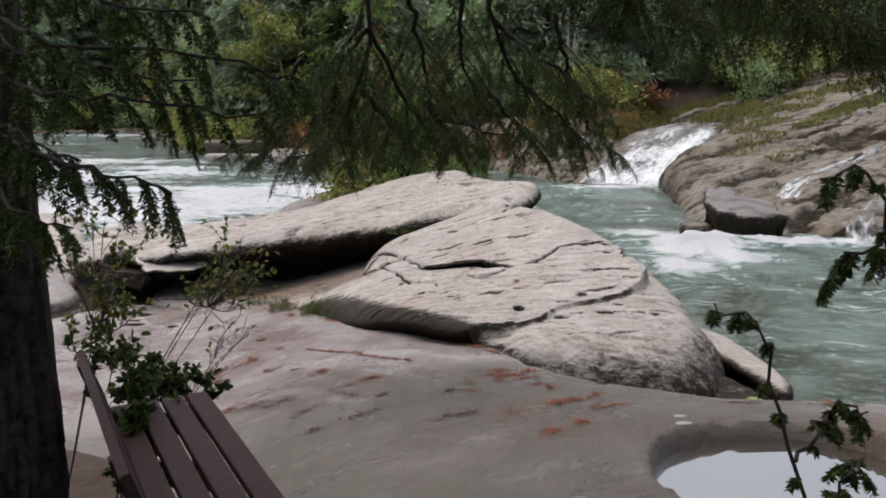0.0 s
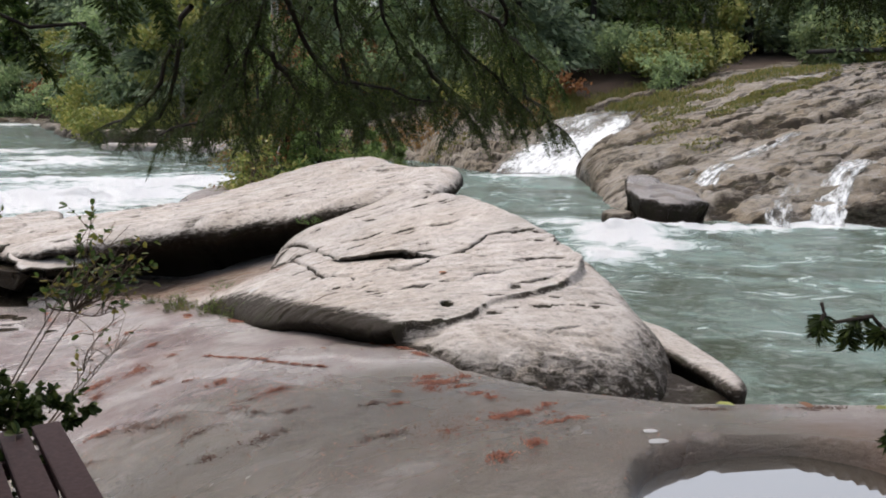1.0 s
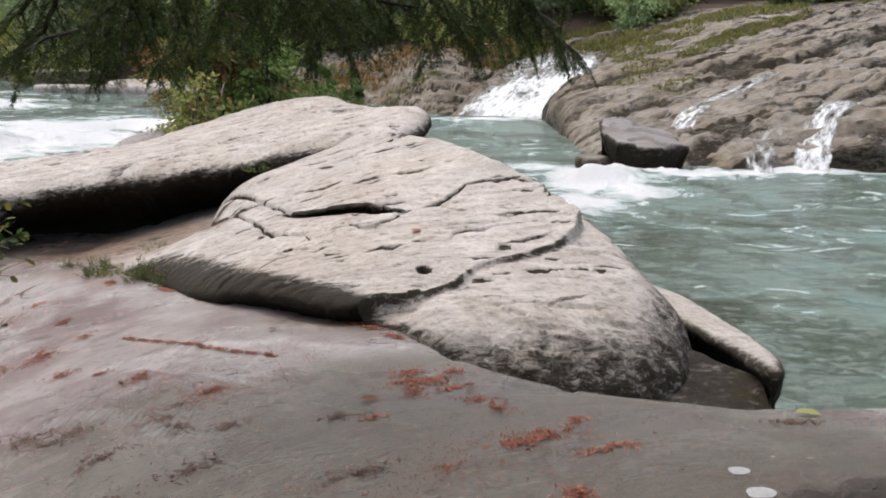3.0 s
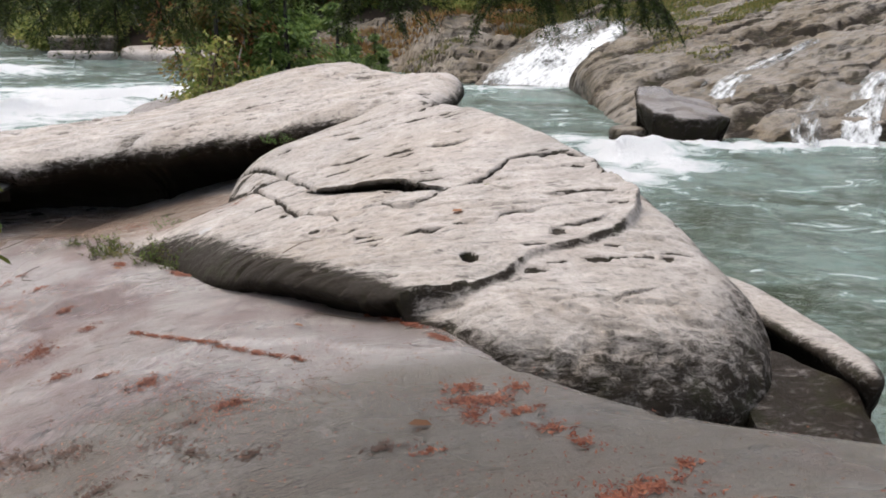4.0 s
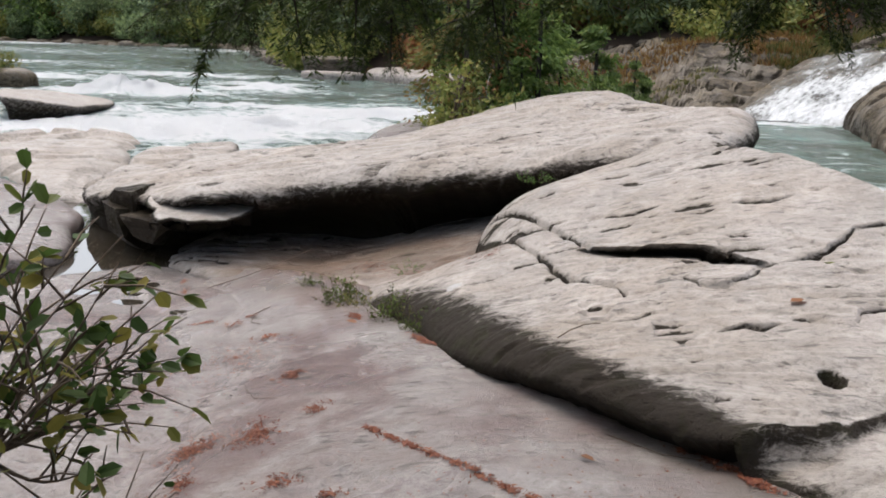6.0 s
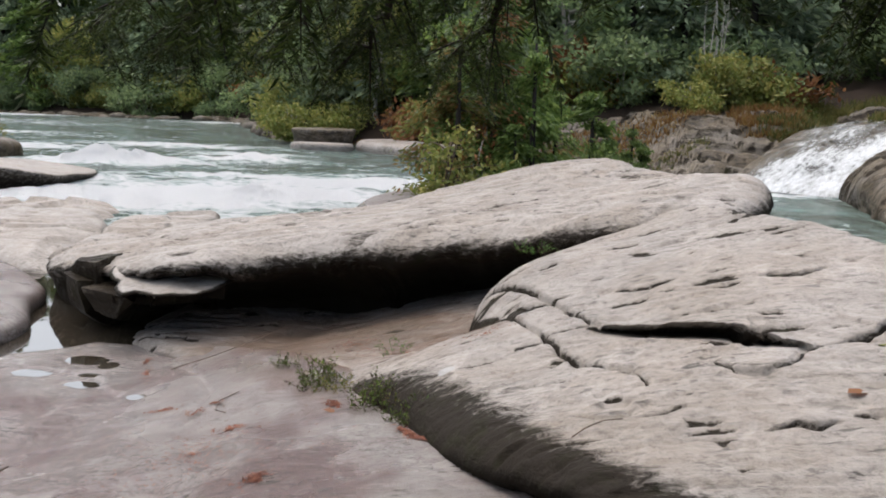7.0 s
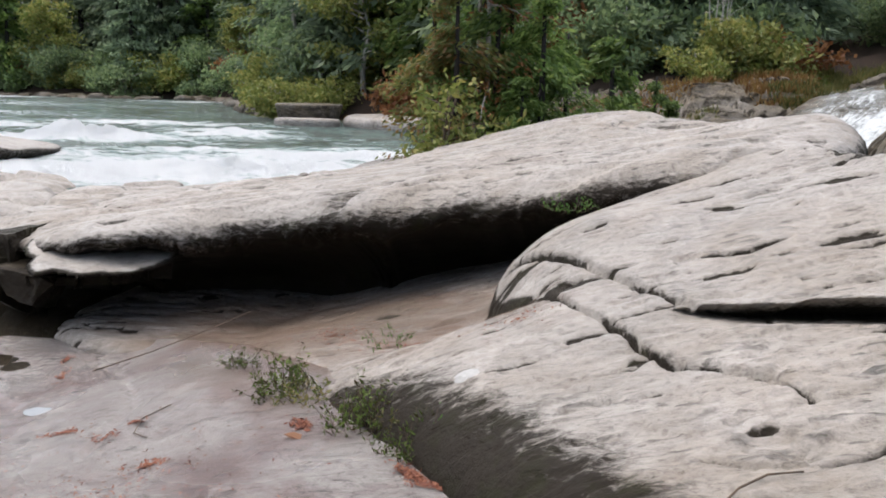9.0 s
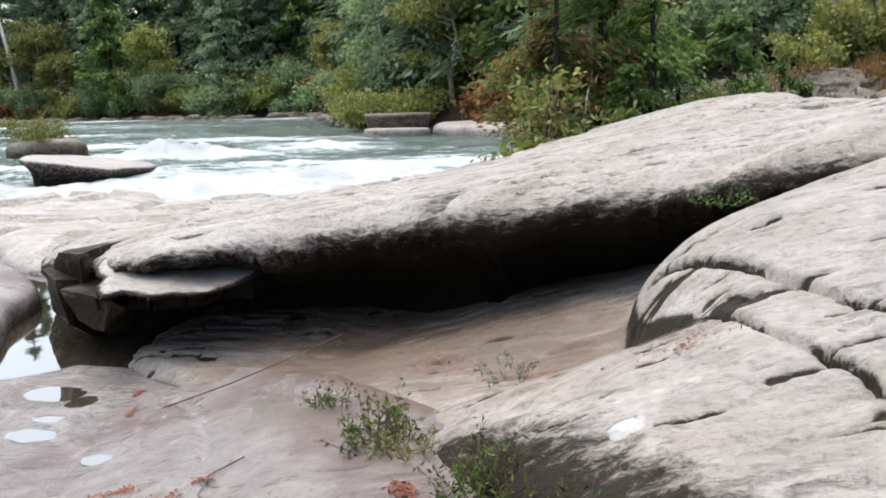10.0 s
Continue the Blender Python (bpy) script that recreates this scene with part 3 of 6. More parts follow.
boulder = field_rock("sandstone_outcrop", [(-1.6, 9.12), (-1.2, 8.62), (-0.9, 8.1), (-0.42, 7.42), (0.03, 6.98), (0.4, 6.72), (0.75, 6.4), (1.2, 6.25), (1.75, 6.3), (2.3, 6.6), (2.6, 7.2), (2.5, 7.8),
                                           (2.32, 8.4), (2.05, 8.9), (1.75, 9.6), (1.4, 10.3), (1.05, 10.9), (0.6, 11.5), (0.0, 12.2), (-1.0, 12.8), (-2.4, 12.9), (-3.8, 13.0), (-4.4, 12.1), (-4.25, 11.4), (-3.85, 11.0),
                                           (-3.35, 10.75), (-2.65, 10.1), (-2.15, 9.6)],
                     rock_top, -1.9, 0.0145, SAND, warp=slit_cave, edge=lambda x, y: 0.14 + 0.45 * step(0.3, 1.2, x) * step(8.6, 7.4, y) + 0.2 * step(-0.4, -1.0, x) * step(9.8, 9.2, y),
                     drop=lambda x, y: 0.1 + 0.3 * step(0.3, 1.2, x) * step(8.6, 7.4, y) + 0.12 * step(-0.4, -1.0, x) * step(9.8, 9.2, y) + 0.1 * step(9.0, 10.0, y) * step(0, 0.5, x),
                     under=lambda x, y: 0.42 * step(0.9, 0.2, x) * step(-1.8, -1.0, x) * step(9.5, 9.0, y) + 0.12, relief=0.02, wall=0.12,
                     # the front rim's dark band paints undercut shade as well as algae
                     algae_shade=lambda x, y: 0.3 + 0.6 * step(9.8, 9.2, y) + 0.75 * step(9.6, 9.2, y) * step(0.6, 0.1, x) + 0.2 * step(0.5, 1.2, x) * step(8.0, 7.0, y), seed=1, k=20, band=lambda x, y: 0.16 + 0.24 * step(9.6, 9.2, y) * step(0.4, -0.1, x) + 0.16 * step(-0.5, -1.0, x) * step(9.8, 9.2, y) + 0.4 * step(0.6, 1.4, x) * step(8.2, 7.2, y), film=lambda x, y: np.where(inside(x, y, UPPER), 0, 0.6 * bump_at(x, y, -2.0, 11.0, 1.7, 0.8, -20)) + 0.45 * bump_at(x, y, 1.7, 9.4, 0.6, 0.4) + 0.5 * bump_at(x, y, 1.9, 7.4, 0.5, 0.35), stain=lambda x, y: np.where(inside(x, y, UPPER), 0, 0.85 * bump_at(x, y, -2.3, 11.2, 2.0, 1.1, -20) + 0.4 * bump_at(x, y, -1.1, 10.1, 0.5, 0.3, -40)))
tagged(boulder, "large grey-pink sandstone outcrop with cracks and a dark slit", "rock")
flake = field_rock("flake", [(0.25, 8.46), (0.34, 8.37), (0.46, 8.34), (0.58, 8.38), (0.67, 8.5), (0.6, 8.58), (0.44, 8.58)], lambda x, y: rock_top(x, y) * 0.3 - 0.7 * 0.215 + 0.7 * 0.16 * (x - 0.46) + 0.012 + 0.012 * fbm(x, y, 6, 3, 65), -0.33, 0.008, SAND, edge=0.03, drop=0.018, relief=0.0, wall=0.01, algae_shade=0.8, seed=66, smooth=4, band=0.03)
flake.parent = boulder
tagged(flake, "lens-shaped sandstone flake lying below the slit")


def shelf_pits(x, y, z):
    """Hollows in the top of the shelf, darkened in the colour."""
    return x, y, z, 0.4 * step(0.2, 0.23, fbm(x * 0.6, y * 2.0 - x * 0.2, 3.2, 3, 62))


def shelf_top(x, y):
    z = 0.127 + 0.16 * x - 0.004 * (y - 8) + 0.17 * bump_at(x, y, -0.3, 15.4, 1.1, 1.3) - 0.06 * bump_at(x, y, 0.6, 13.8, 0.7) + 0.06 * bump_at(x, y, 1.0, 12.6, 0.5)
    # dark gaps between the beds near the broken end
    for line in ([(-5.4, 14.6), (-5.2, 13.6), (-5.3, 13.1)], [(-4.2, 14.2), (-3.9, 13.5), (-3.4, 13.3)], [(-3.6, 12.4), (-3.2, 12.15), (-2.7, 12.2)]):
        d, side, _, _, along = to_lines(x, y + 0.1 * fbm(x, y, 3, 3, 58), line)
        z = z - 0.07 * np.sin(math.pi * np.clip(along, 0, 1)) * np.exp(-(d / 0.05) ** 2)
    led = fbm(x * 0.5 + y * 0.1, y * 1.4 - x * 0.15, 1.4, 5, 51)
    z = z - 0.016 * step(0.05, 0.075, led) - 0.02 * step(0.15, 0.17, led)
    bed = 7.0 * fbm(x * 0.45 + y * 0.1, y * 1.2 - x * 0.15, 1.0, 4, 56)
    z = z - 0.02 * step(0.46, 0.54, bed - np.floor(bed)) + 0.016 * fbm(x * 1.1, y * 2.4, 4.0, 4, 57)
    pit = fbm(x * 0.8, y * 1.8 - x * 0.2, 2.6, 3, 61)
    return z - 0.035 * step(0.2, 0.26, pit) - 0.02 * step(0.19, 0.23, fbm(x * 0.6, y * 2.0 - x * 0.2, 3.2, 3, 62))


# front wall coloured near black for algae and for the overhang's shade
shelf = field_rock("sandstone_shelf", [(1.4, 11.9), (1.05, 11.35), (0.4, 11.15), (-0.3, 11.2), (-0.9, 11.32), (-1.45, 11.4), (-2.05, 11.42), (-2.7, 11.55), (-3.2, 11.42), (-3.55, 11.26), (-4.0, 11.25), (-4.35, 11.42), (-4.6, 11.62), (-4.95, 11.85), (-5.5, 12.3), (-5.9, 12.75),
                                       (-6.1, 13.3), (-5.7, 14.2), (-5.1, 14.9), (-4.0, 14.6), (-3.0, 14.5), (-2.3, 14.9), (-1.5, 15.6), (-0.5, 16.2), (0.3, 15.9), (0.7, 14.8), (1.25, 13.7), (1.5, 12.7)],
                   shelf_top, -1.7, 0.026, SAND, warp=shelf_pits, edge=lambda x, y: 0.32 + 0.06 * step(12.5, 12.0, y) * step(-3.4, -3.0, x), drop=lambda x, y: 0.24 + (0.05 + 0.12 * fbm(x, y, 1.3, 2, 29)) * step(12.5, 12.0, y) * step(-3.4, -3.0, x) - 0.1 * step(-3.2, -3.5, x), under=lambda x, y: (0.8 + 0.4 * fbm(x, y, 1.5, 3, 3)) * step(-5.6, -5.0, x) * step(13, 12, y) + 0.15, relief=0.03, wall=0.1, algae_shade=lambda x, y: 1.0 + 0.25 * step(-3.2, -2.8, x), seed=5)
tagged(shelf, "long pale sandstone shelf with a dark overhanging front edge", "rock")
plate = field_rock("broken_plate", [(-3.35, 11.45), (-3.5, 11.16), (-3.68, 11.1), (-3.8, 11.02), (-4.0, 11.06), (-4.08, 10.98), (-4.22, 11.12), (-4.25, 11.25), (-4.42, 11.4), (-4.4, 11.8), (-3.4, 11.9)], lambda x, y: -0.735 - 0.05 * (x + 3.8) - 0.12 * (11.3 - y) + 0.03 * fbm(x, y * 2, 3, 4, 63), -0.92, 0.014, SAND, edge=0.05, drop=0.03, under=0.3, relief=0.02, wall=0.05, algae_shade=1.6, seed=64, smooth=2, band=0.06)
plate.parent = shelf
tagged(plate, "pale broken lower bed jutting out under the shelf end")


def beds(x, y, seed, count=6.0):
    b = count * fbm(x * 0.6 + y * 0.2, y * 1.1 - x * 0.2, 0.5, 4, seed)
    return step(0.4, 0.5, b - np.floor(b)) - 0.5


def small_rock(name, label, outline, top, bottom, cell=0.04, mat=None, **kw):
    return tagged(field_rock(name, outline, top, bottom, cell, mat or SAND, **kw), label, "rock")


small_rock("rock_slab", "low wet grey rock slab beside the rapids", [(-5.55, 16.75), (-6.2, 16.5), (-6.75, 15.8), (-6.5, 14.8), (-6.25, 13.9), (-6.1, 13.1), (-5.6, 13.3), (-5.4, 14.4), (-5.35, 15.7)],
           lambda x, y: -0.88 + 0.05 * (x + 6) + 0.08 * fbm(x, y, 1.2, 4, 3) + 0.06 * beds(x, y, 3), -1.8, 0.04, edge=0.25, drop=0.15, under=0.1, seed=7, algae_shade=0.8)
small_rock("rock_slab", "flat pale rock slab awash in white water", [(-11.2, 18.6), (-10.2, 19.5), (-8.5, 19.1), (-7.7, 17.3), (-6.9, 15.6), (-6.35, 13.9), (-6.9, 13.7), (-7.8, 14.4), (-9.0, 15.4), (-10.6, 16.8)],
           lambda x, y: -1.15 + 0.1 * fbm(x, y * 1.5, 0.8, 4, 5) + 0.09 * beds(x, y, 5), -1.8, 0.06, edge=0.5, drop=0.25, seed=8)
small_rock("rock_block", "undercut grey rock block with a pale top in the river", [(-12.95, 21.1), (-12.2, 21.3), (-11.5, 21.95), (-11.7, 23.2), (-12.2, 24.9), (-13.4, 25.0), (-15.0, 24.5), (-14.3, 23.2)],
           lambda x, y: -0.7 - 0.13 * np.clip(x + 13, -1, 2) - 0.09 * (y - 21) + 0.1 * fbm(x, y, 0.8, 4, 6), -1.8, 0.05, edge=0.12, drop=0.07, under=0.35, algae_shade=0.9, seed=9, smooth=4)
small_rock("boulder", "small dark rock in the river under a bush", [(-20.3, 29.6), (-19.6, 29.0), (-18.2, 29.4), (-18.0, 30.4), (-19.4, 30.8)], lambda x, y: -0.75 + 0.2 * fbm(x, y, 1.0, 4, 6), -1.8, 0.07, BANK, edge=0.4, drop=0.3, seed=22)
small_rock("boulder", "sandstone boulder with a pale slab top over a dark undercut", [(2.45, 8.0), (2.5, 7.45), (2.63, 7.12), (2.74, 6.85), (2.77, 6.52), (2.88, 6.45), (3.02, 6.68), (3.05, 7.1), (2.95, 7.6), (2.7, 8.1)],
           lambda x, y: -0.74 - 0.1 * (x - 2.6) - 0.05 * (7.2 - y) + 0.06 * fbm(x, y, 2, 4, 3), -1.7, 0.015, edge=0.12, drop=0.08, under=lambda x, y: 0.2 * step(2.85, 2.7, x) + 0.03, algae_shade=1.2, seed=10, smooth=3, wall=0.16)
small_rock("boulder", "small pale wet rock wedged below the outcrop", [(2.1, 6.6), (2.1, 6.1), (2.4, 5.8), (2.75, 5.95), (2.85, 6.3), (2.5, 6.75)],
           lambda x, y: -1.14 + 0.1 * (x - 2.8) + 0.08 * fbm(x, y, 2, 4, 4), -1.7, 0.025, edge=0.3, drop=0.2, seed=11)


def risers(x, y, lean, gap, high, seed):
    """Broken-off beds, each ending in a low step towards the river; also where the steps are."""
    v = (y - lean * x) / gap + 2.2 * fbm(x * 0.25, y * 0.5, 0.7, 4, seed) + 0.5 * fbm(x, y, 1.3, 3, seed + 1)
    f = v - np.floor(v)
    amount = high * (0.35 + 1.3 * step(-0.2, 0.25, fbm(x * 0.4, y * 0.4, 0.8, 3, seed + 2)))
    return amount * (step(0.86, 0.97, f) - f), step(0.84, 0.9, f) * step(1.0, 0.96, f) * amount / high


def bank_risers(x, y):
    a, am = risers(x, y, 0.16, 0.85, 0.06, 103)
    b, bm_ = risers(x, y, 0.3, 0.31, 0.02, 113)
    return a + b, np.maximum(am, 0.6 * bm_)


def bank_top(x, y):
    z = -1.3 + 0.106 * (y - 17) + 0.21 * (x - 8) + 0.35 * step(0, 2, y - 16.5)
    z = np.minimum(z, 0.45 + 0.22 * (np.minimum(x, 16.5) - 9) + 0.08 * np.clip(x - 16.5, 0, 40) + 0.02 * (y - 30))
    ter = z * 4.0 + 3.0 * fbm(x * 0.15, y * 0.4, 0.6, 4, 71)
    z = z + 0.07 * (step(0.40, 0.52, ter - np.floor(ter)) - 0.5) + 0.2 * fbm(x, y, 0.3, 3, 72)
    led = fbm(x * 0.16, y * 0.9 - x * 0.14, 0.9, 5, 73)
    z = z - 0.09 * step(0.05, 0.065, led) - 0.08 * step(0.13, 0.14, led) + 0.09 * step(-0.1, -0.115, led)
    thin = 8.0 * fbm(x * 0.09, y * 0.7 - x * 0.12, 0.6, 4, 75)
    z = z - 0.045 * step(0.44, 0.52, thin - np.floor(thin)) * step(-0.1, 0.1, fbm(x, y, 0.5, 3, 76))
    pit = fbm(x * 0.3 + y * 0.05, y * 1.1 - x * 0.14, 1.0, 4, 79)
    z = z - 0.14 * step(0.11, 0.15, pit) - 0.08 * step(0.2, 0.23, pit)
    z = z + bank_risers(x, y)[0]
    return z + 0.05 * fbm(x * 0.8, y * 1.6, 2.0, 4, 74)


def bank_crack_shade(x, y, z):
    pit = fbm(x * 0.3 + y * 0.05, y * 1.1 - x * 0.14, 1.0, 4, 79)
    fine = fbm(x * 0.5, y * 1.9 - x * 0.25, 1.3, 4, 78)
    # crack marks, and the shade of pits and steps put into the colour
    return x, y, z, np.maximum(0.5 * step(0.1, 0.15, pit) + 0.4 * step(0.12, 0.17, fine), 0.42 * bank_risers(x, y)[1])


def ledge_crack_shade(x, y, z):
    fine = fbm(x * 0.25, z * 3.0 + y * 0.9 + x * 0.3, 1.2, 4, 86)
    # layer lines, and the shade of the steps painted as dark colour
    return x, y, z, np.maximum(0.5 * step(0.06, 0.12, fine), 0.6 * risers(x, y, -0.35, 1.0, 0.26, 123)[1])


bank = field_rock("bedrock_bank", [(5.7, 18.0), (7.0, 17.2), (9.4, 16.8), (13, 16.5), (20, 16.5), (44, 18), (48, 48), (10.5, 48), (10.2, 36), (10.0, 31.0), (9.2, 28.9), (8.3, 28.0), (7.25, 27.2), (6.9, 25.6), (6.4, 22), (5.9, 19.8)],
                  bank_top, -2.0, 0.075, BANK, warp=bank_crack_shade, edge=lambda x, y: 0.8 - 0.55 * step(20, 18, y) * step(7, 8, x) + 0.9 * step(24, 26.5, y) * step(10, 9, x), drop=lambda x, y: 0.4 - 0.25 * step(20, 18, y) * step(7, 8, x) + 0.6 * step(24, 26.5, y) * step(10, 9, x), relief=0.05, wall=0.15, algae_shade=0.6, seed=12)
tagged(bank, "sloping brown bedrock bank with thin trickles of water", "bedrock", kind="structure")


def ledge_top(x, y):
    front = np.interp(x, [-7, -2, 0.5, 2.5, 4.2, 8], [39.5, 35, 33.2, 32, 29.2, 29.4])
    z = -1.05 + 0.05 * (x - 4) + 1.75 * step(-0.5, 5.0, y - front) - 0.5 * step(-1, -7, x)
    ter = z * 4.5 + 1.2 * fbm(x * 0.2, y * 0.9, 0.8, 4, 81)
    thin = 7.0 * fbm(x * 0.15, y * 0.9 + x * 0.4, 0.6, 4, 85)
    z = z + risers(x, y, -0.35, 1.0, 0.26, 123)[0] + risers(x, y, -0.3, 0.42, 0.09, 133)[0]
    return z + 0.2 * (step(0.4, 0.55, ter - np.floor(ter)) - 0.5) + 0.1 * fbm(x, y, 0.5, 4, 82) - 0.1 * step(0.44, 0.52, thin - np.floor(thin))


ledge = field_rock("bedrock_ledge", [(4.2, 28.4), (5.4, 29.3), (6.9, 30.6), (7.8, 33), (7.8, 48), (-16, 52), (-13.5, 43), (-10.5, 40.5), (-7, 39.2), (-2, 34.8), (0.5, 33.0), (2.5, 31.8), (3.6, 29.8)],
                   ledge_top, -2.0, 0.1, BANK, warp=ledge_crack_shade, edge=0.3, drop=0.2, relief=0.04, wall=0.15, algae_shade=0.7, seed=13)
tagged(ledge, "layered dark brown bedrock ledges below the forest edge", "bedrock", kind="structure")

# ---- river ----
FOAM = [  # centre, half sizes, turn, strength
    (-9.6, 20.9, 4.6, 1.9, -6, 1.0), (-7.2, 22.2, 4.0, 2.3, -4, 1.0), (-5.2, 25.4, 3.8, 2.1, 15, 0.95), (-8.6, 26.3, 2.6, 0.8, 8, 0.7), (-14.0, 29.2, 3.2, 1.2, 8, 1.0), (-10.6, 31.5, 2.3, 0.9, 5, 0.8),
    (-16.0, 37.5, 4.5, 1.1, 0, 0.7), (-11.5, 34.0, 2.6, 0.8, 0, 0.7), (-21.0, 34.5, 4.4, 1.5, -8, 0.62), (-26.0, 42.0, 6.0, 0.8, -8, 0.6), (-20.5, 58.0, 5.0, 2.0, 0, 0.75), (-38.0, 63.0, 4.0, 2.2, 0, 0.85), (-36.0, 52.0, 12.0, 2.0, -10, 0.4),
    (-12.0, 24.0, 4.2, 1.7, -8, 0.5), (-17.2, 25.4, 2.0, 0.9, 10, 0.75), (-11.8, 19.6, 1.6, 0.7, 20, 0.7), (-8.6, 19.6, 1.8, 0.7, 10, 0.7), (-6.4, 18.4, 2.0, 0.9, 10, 0.6), (-6.9, 16.8, 0.6, 1.0, -20, 0.6),
    (5.0, 16.0, 1.1, 1.3, 15, 0.9), (6.9, 16.5, 2.6, 0.55, 2, 0.9), (4.3, 17.2, 0.8, 0.6, 0, 0.65), (4.3, 14.4, 0.6, 0.6, 20, 0.8), (5.4, 14.9, 0.9, 0.35, 15, 0.7), (9.2, 16.5, 1.6, 0.4, 0, 0.75), (5.6, 26.9, 1.9, 0.5, 0, 0.7), (3.4, 6.1, 0.5, 0.35, 0, 0.35)]


def spread(a, b, fine_a, fine_b, fine, growth=1.12):
    """Positions from a to b, close together between fine_a and fine_b."""
    mid = list(np.arange(fine_a, fine_b, fine))
    left, right, s = [], [], fine
    p = fine_a
    while p > a:
        s *= growth
        p -= s
        left.append(p)
    p, s = mid[-1], fine
    while p < b:
        s *= growth
        p += s
        right.append(p)
    return np.array(left[::-1] + mid + right)


X, Y = np.meshgrid(spread(-90, 70, -17, 11, 0.12), spread(4.0, 82, 5, 30, 0.12))
foam = np.zeros(X.shape)
for cx, cy, rx, ry, turn, s in FOAM:
    foam = np.maximum(foam, s * bump_at(X, Y, cx, cy, rx, ry, turn))
Z = -1.3 - 0.14 * step(15.5, 13.2, Y) * step(1.5, 3.0, X) + 0.3 * step(30, 60, Y) - 0.5 * step(-3.0, -3.6, X) * step(14.6, 13.8, Y)
Z = Z + 0.1 * fbm(X, Y * 1.5, 0.8, 5, 91) + 0.05 * fbm(X, Y * 1.3, 2.6, 3, 94) * step(35, 25, Y) + foam * (0.6 * fbm(X * 0.7, Y * 1.6, 1.3, 5, 92, 0.6) + 0.05)
Z = Z + (0.26 + 0.8 * fbm(X, Y * 1.4, 2.4, 4, 93)) * bump_at(X, Y, -14.2, 29.2, 1.9, 0.7, 8) + 0.2 * bump_at(X, Y, -10.6, 31.5, 1.5, 0.5, 5) + 0.15 * bump_at(X, Y, 5.3, 16.2, 1.2, 0.4, 0)
keep = np.ones((X.shape[0] - 1, X.shape[1] - 1), bool)
water = new("water", grid_mesh("water", X, Y, Z, keep, WATER, {"foam": foam}))
tagged(water, "clear green river with foaming white rapids", "river", kind="structure")


def chute(name, label, left, right, foam_at, n=40, m=30, lift=0.05, bed=True, rough=0.04):
    """Water running down between two lines of points."""
    s = np.linspace(0, 1, n)

    def along(P):
        P, k = np.array(P, float), np.linspace(0, 1, len(P))
        fine = np.stack([np.interp(s, k, P[:, c]) for c in range(3)], 1)
        for _ in range(n // 8):
            fine[1:-1] = (fine[:-2] + fine[1:-1] * 2 + fine[2:]) / 4
        return fine
    A, B = along(left), along(right)
    v = np.linspace(0, 1, m)
    P = A[:, None] * (1 - v[None, :, None]) + B[:, None] * v[None, :, None]
    edge_ = np.sin(v * math.pi)[None] ** 0.5
    S, V = s[:, None] + 0 * v[None], v[None] + 0 * s[:, None]
    width, length = np.linalg.norm(B - A, axis=1).mean(), np.linalg.norm(A[1:] - A[:-1], axis=1).sum()
    P[..., 2] += lift * edge_ + rough * 2 * fbm(V * width * 2, S * length * 0.5, 1.0, 4, 95)
    f = foam_at(S, V) - 0.5 * (1 - np.clip(edge_ * 1.6, 0, 1))
    ob = new(name, grid_mesh(name, P[..., 0], P[..., 1], P[..., 2], np.ones((n - 1, m - 1), bool), FALLS, {"foam": f, "across": V * width * 2.6, "along": S * length * 0.8}))
    if bed:
        rock = new("bedrock_chute", grid_mesh("bedrock_chute", P[..., 0], P[..., 1], P[..., 2] - 0.12 - 0.1 * fbm(P[..., 0], P[..., 1], 1.5, 4, 33), np.ones((n - 1, m - 1), bool), BANK, {"algae_shade": 0 * f + 0.4}))
        tagged(rock, "wet bedrock bed under the waterfall", "bedrock", kind="structure")
    return tagged(ob, label, "waterfall", kind="structure")


chute("water_fall", "white waterfall sliding over a bedrock chute", [(9.6, 34.0, 0.62), (7.2, 31.2, 0.42), (5.4, 29.2, -0.45), (4.2, 27.9, -1.38)], [(11.8, 32.6, 0.6), (9.9, 28.8, 0.42), (8.5, 27.7, -0.5), (7.3, 26.9, -1.38)],
      lambda s, v: -0.34 + 0.12 * v + 0.25 * s + 0.5 * fbm(v * 8, s * 8, 1.0, 5, 18) + 0.3 * bump_at(v, 0 * s, 0.8, 0, 0.16) * step(0.2, 0.45, s) + 0.2 * bump_at(v, 0 * s, 0.42, 0, 0.25), lift=0.12, n=60, m=50)

# ---- ground to the horizon ----
SHORE = [(-400, 75), (-60, 66), (-42, 64), (-30, 63), (-22, 62), (-17, 52), (-13.5, 44), (-8, 40), (-2, 34), (3, 31), (9, 31), (12, 19), (45, 20), (90, 22), (400, 25)]
NEAR = [(-400, 25), (-60, 20), (-25, 16), (-14, 12), (-7, 9.5), (-6, 7.5), (-4.4, 8), (2, 4.5), (5.5, 3.8), (10, 2), (400, 0)]
X, Y = np.meshgrid(spread(-400, 400, -20, 20, 0.8, 1.15), spread(-300, 600, -5, 50, 0.8, 1.15))
far, near = np.interp(X, *np.array(SHORE).T), np.interp(X, *np.array(NEAR).T)
Z = np.full(X.shape, -2.6)
inland = Y - far
Z = np.where(inland > -1, -2.6 + 1.9 * step(-1, 2.0, inland) + 0.35 * np.clip(inland, 0, 8) ** 0.8 + 0.12 * np.clip(inland - 8, 0, 60), Z)
Z = np.where((X > 7) & (inland > 0), np.minimum(Z, bank_top(np.clip(X, 7, 44), np.clip(Y, 16, 47)) - 0.5 + 0.25 * np.clip(Y - 36, 0, 40)), Z)
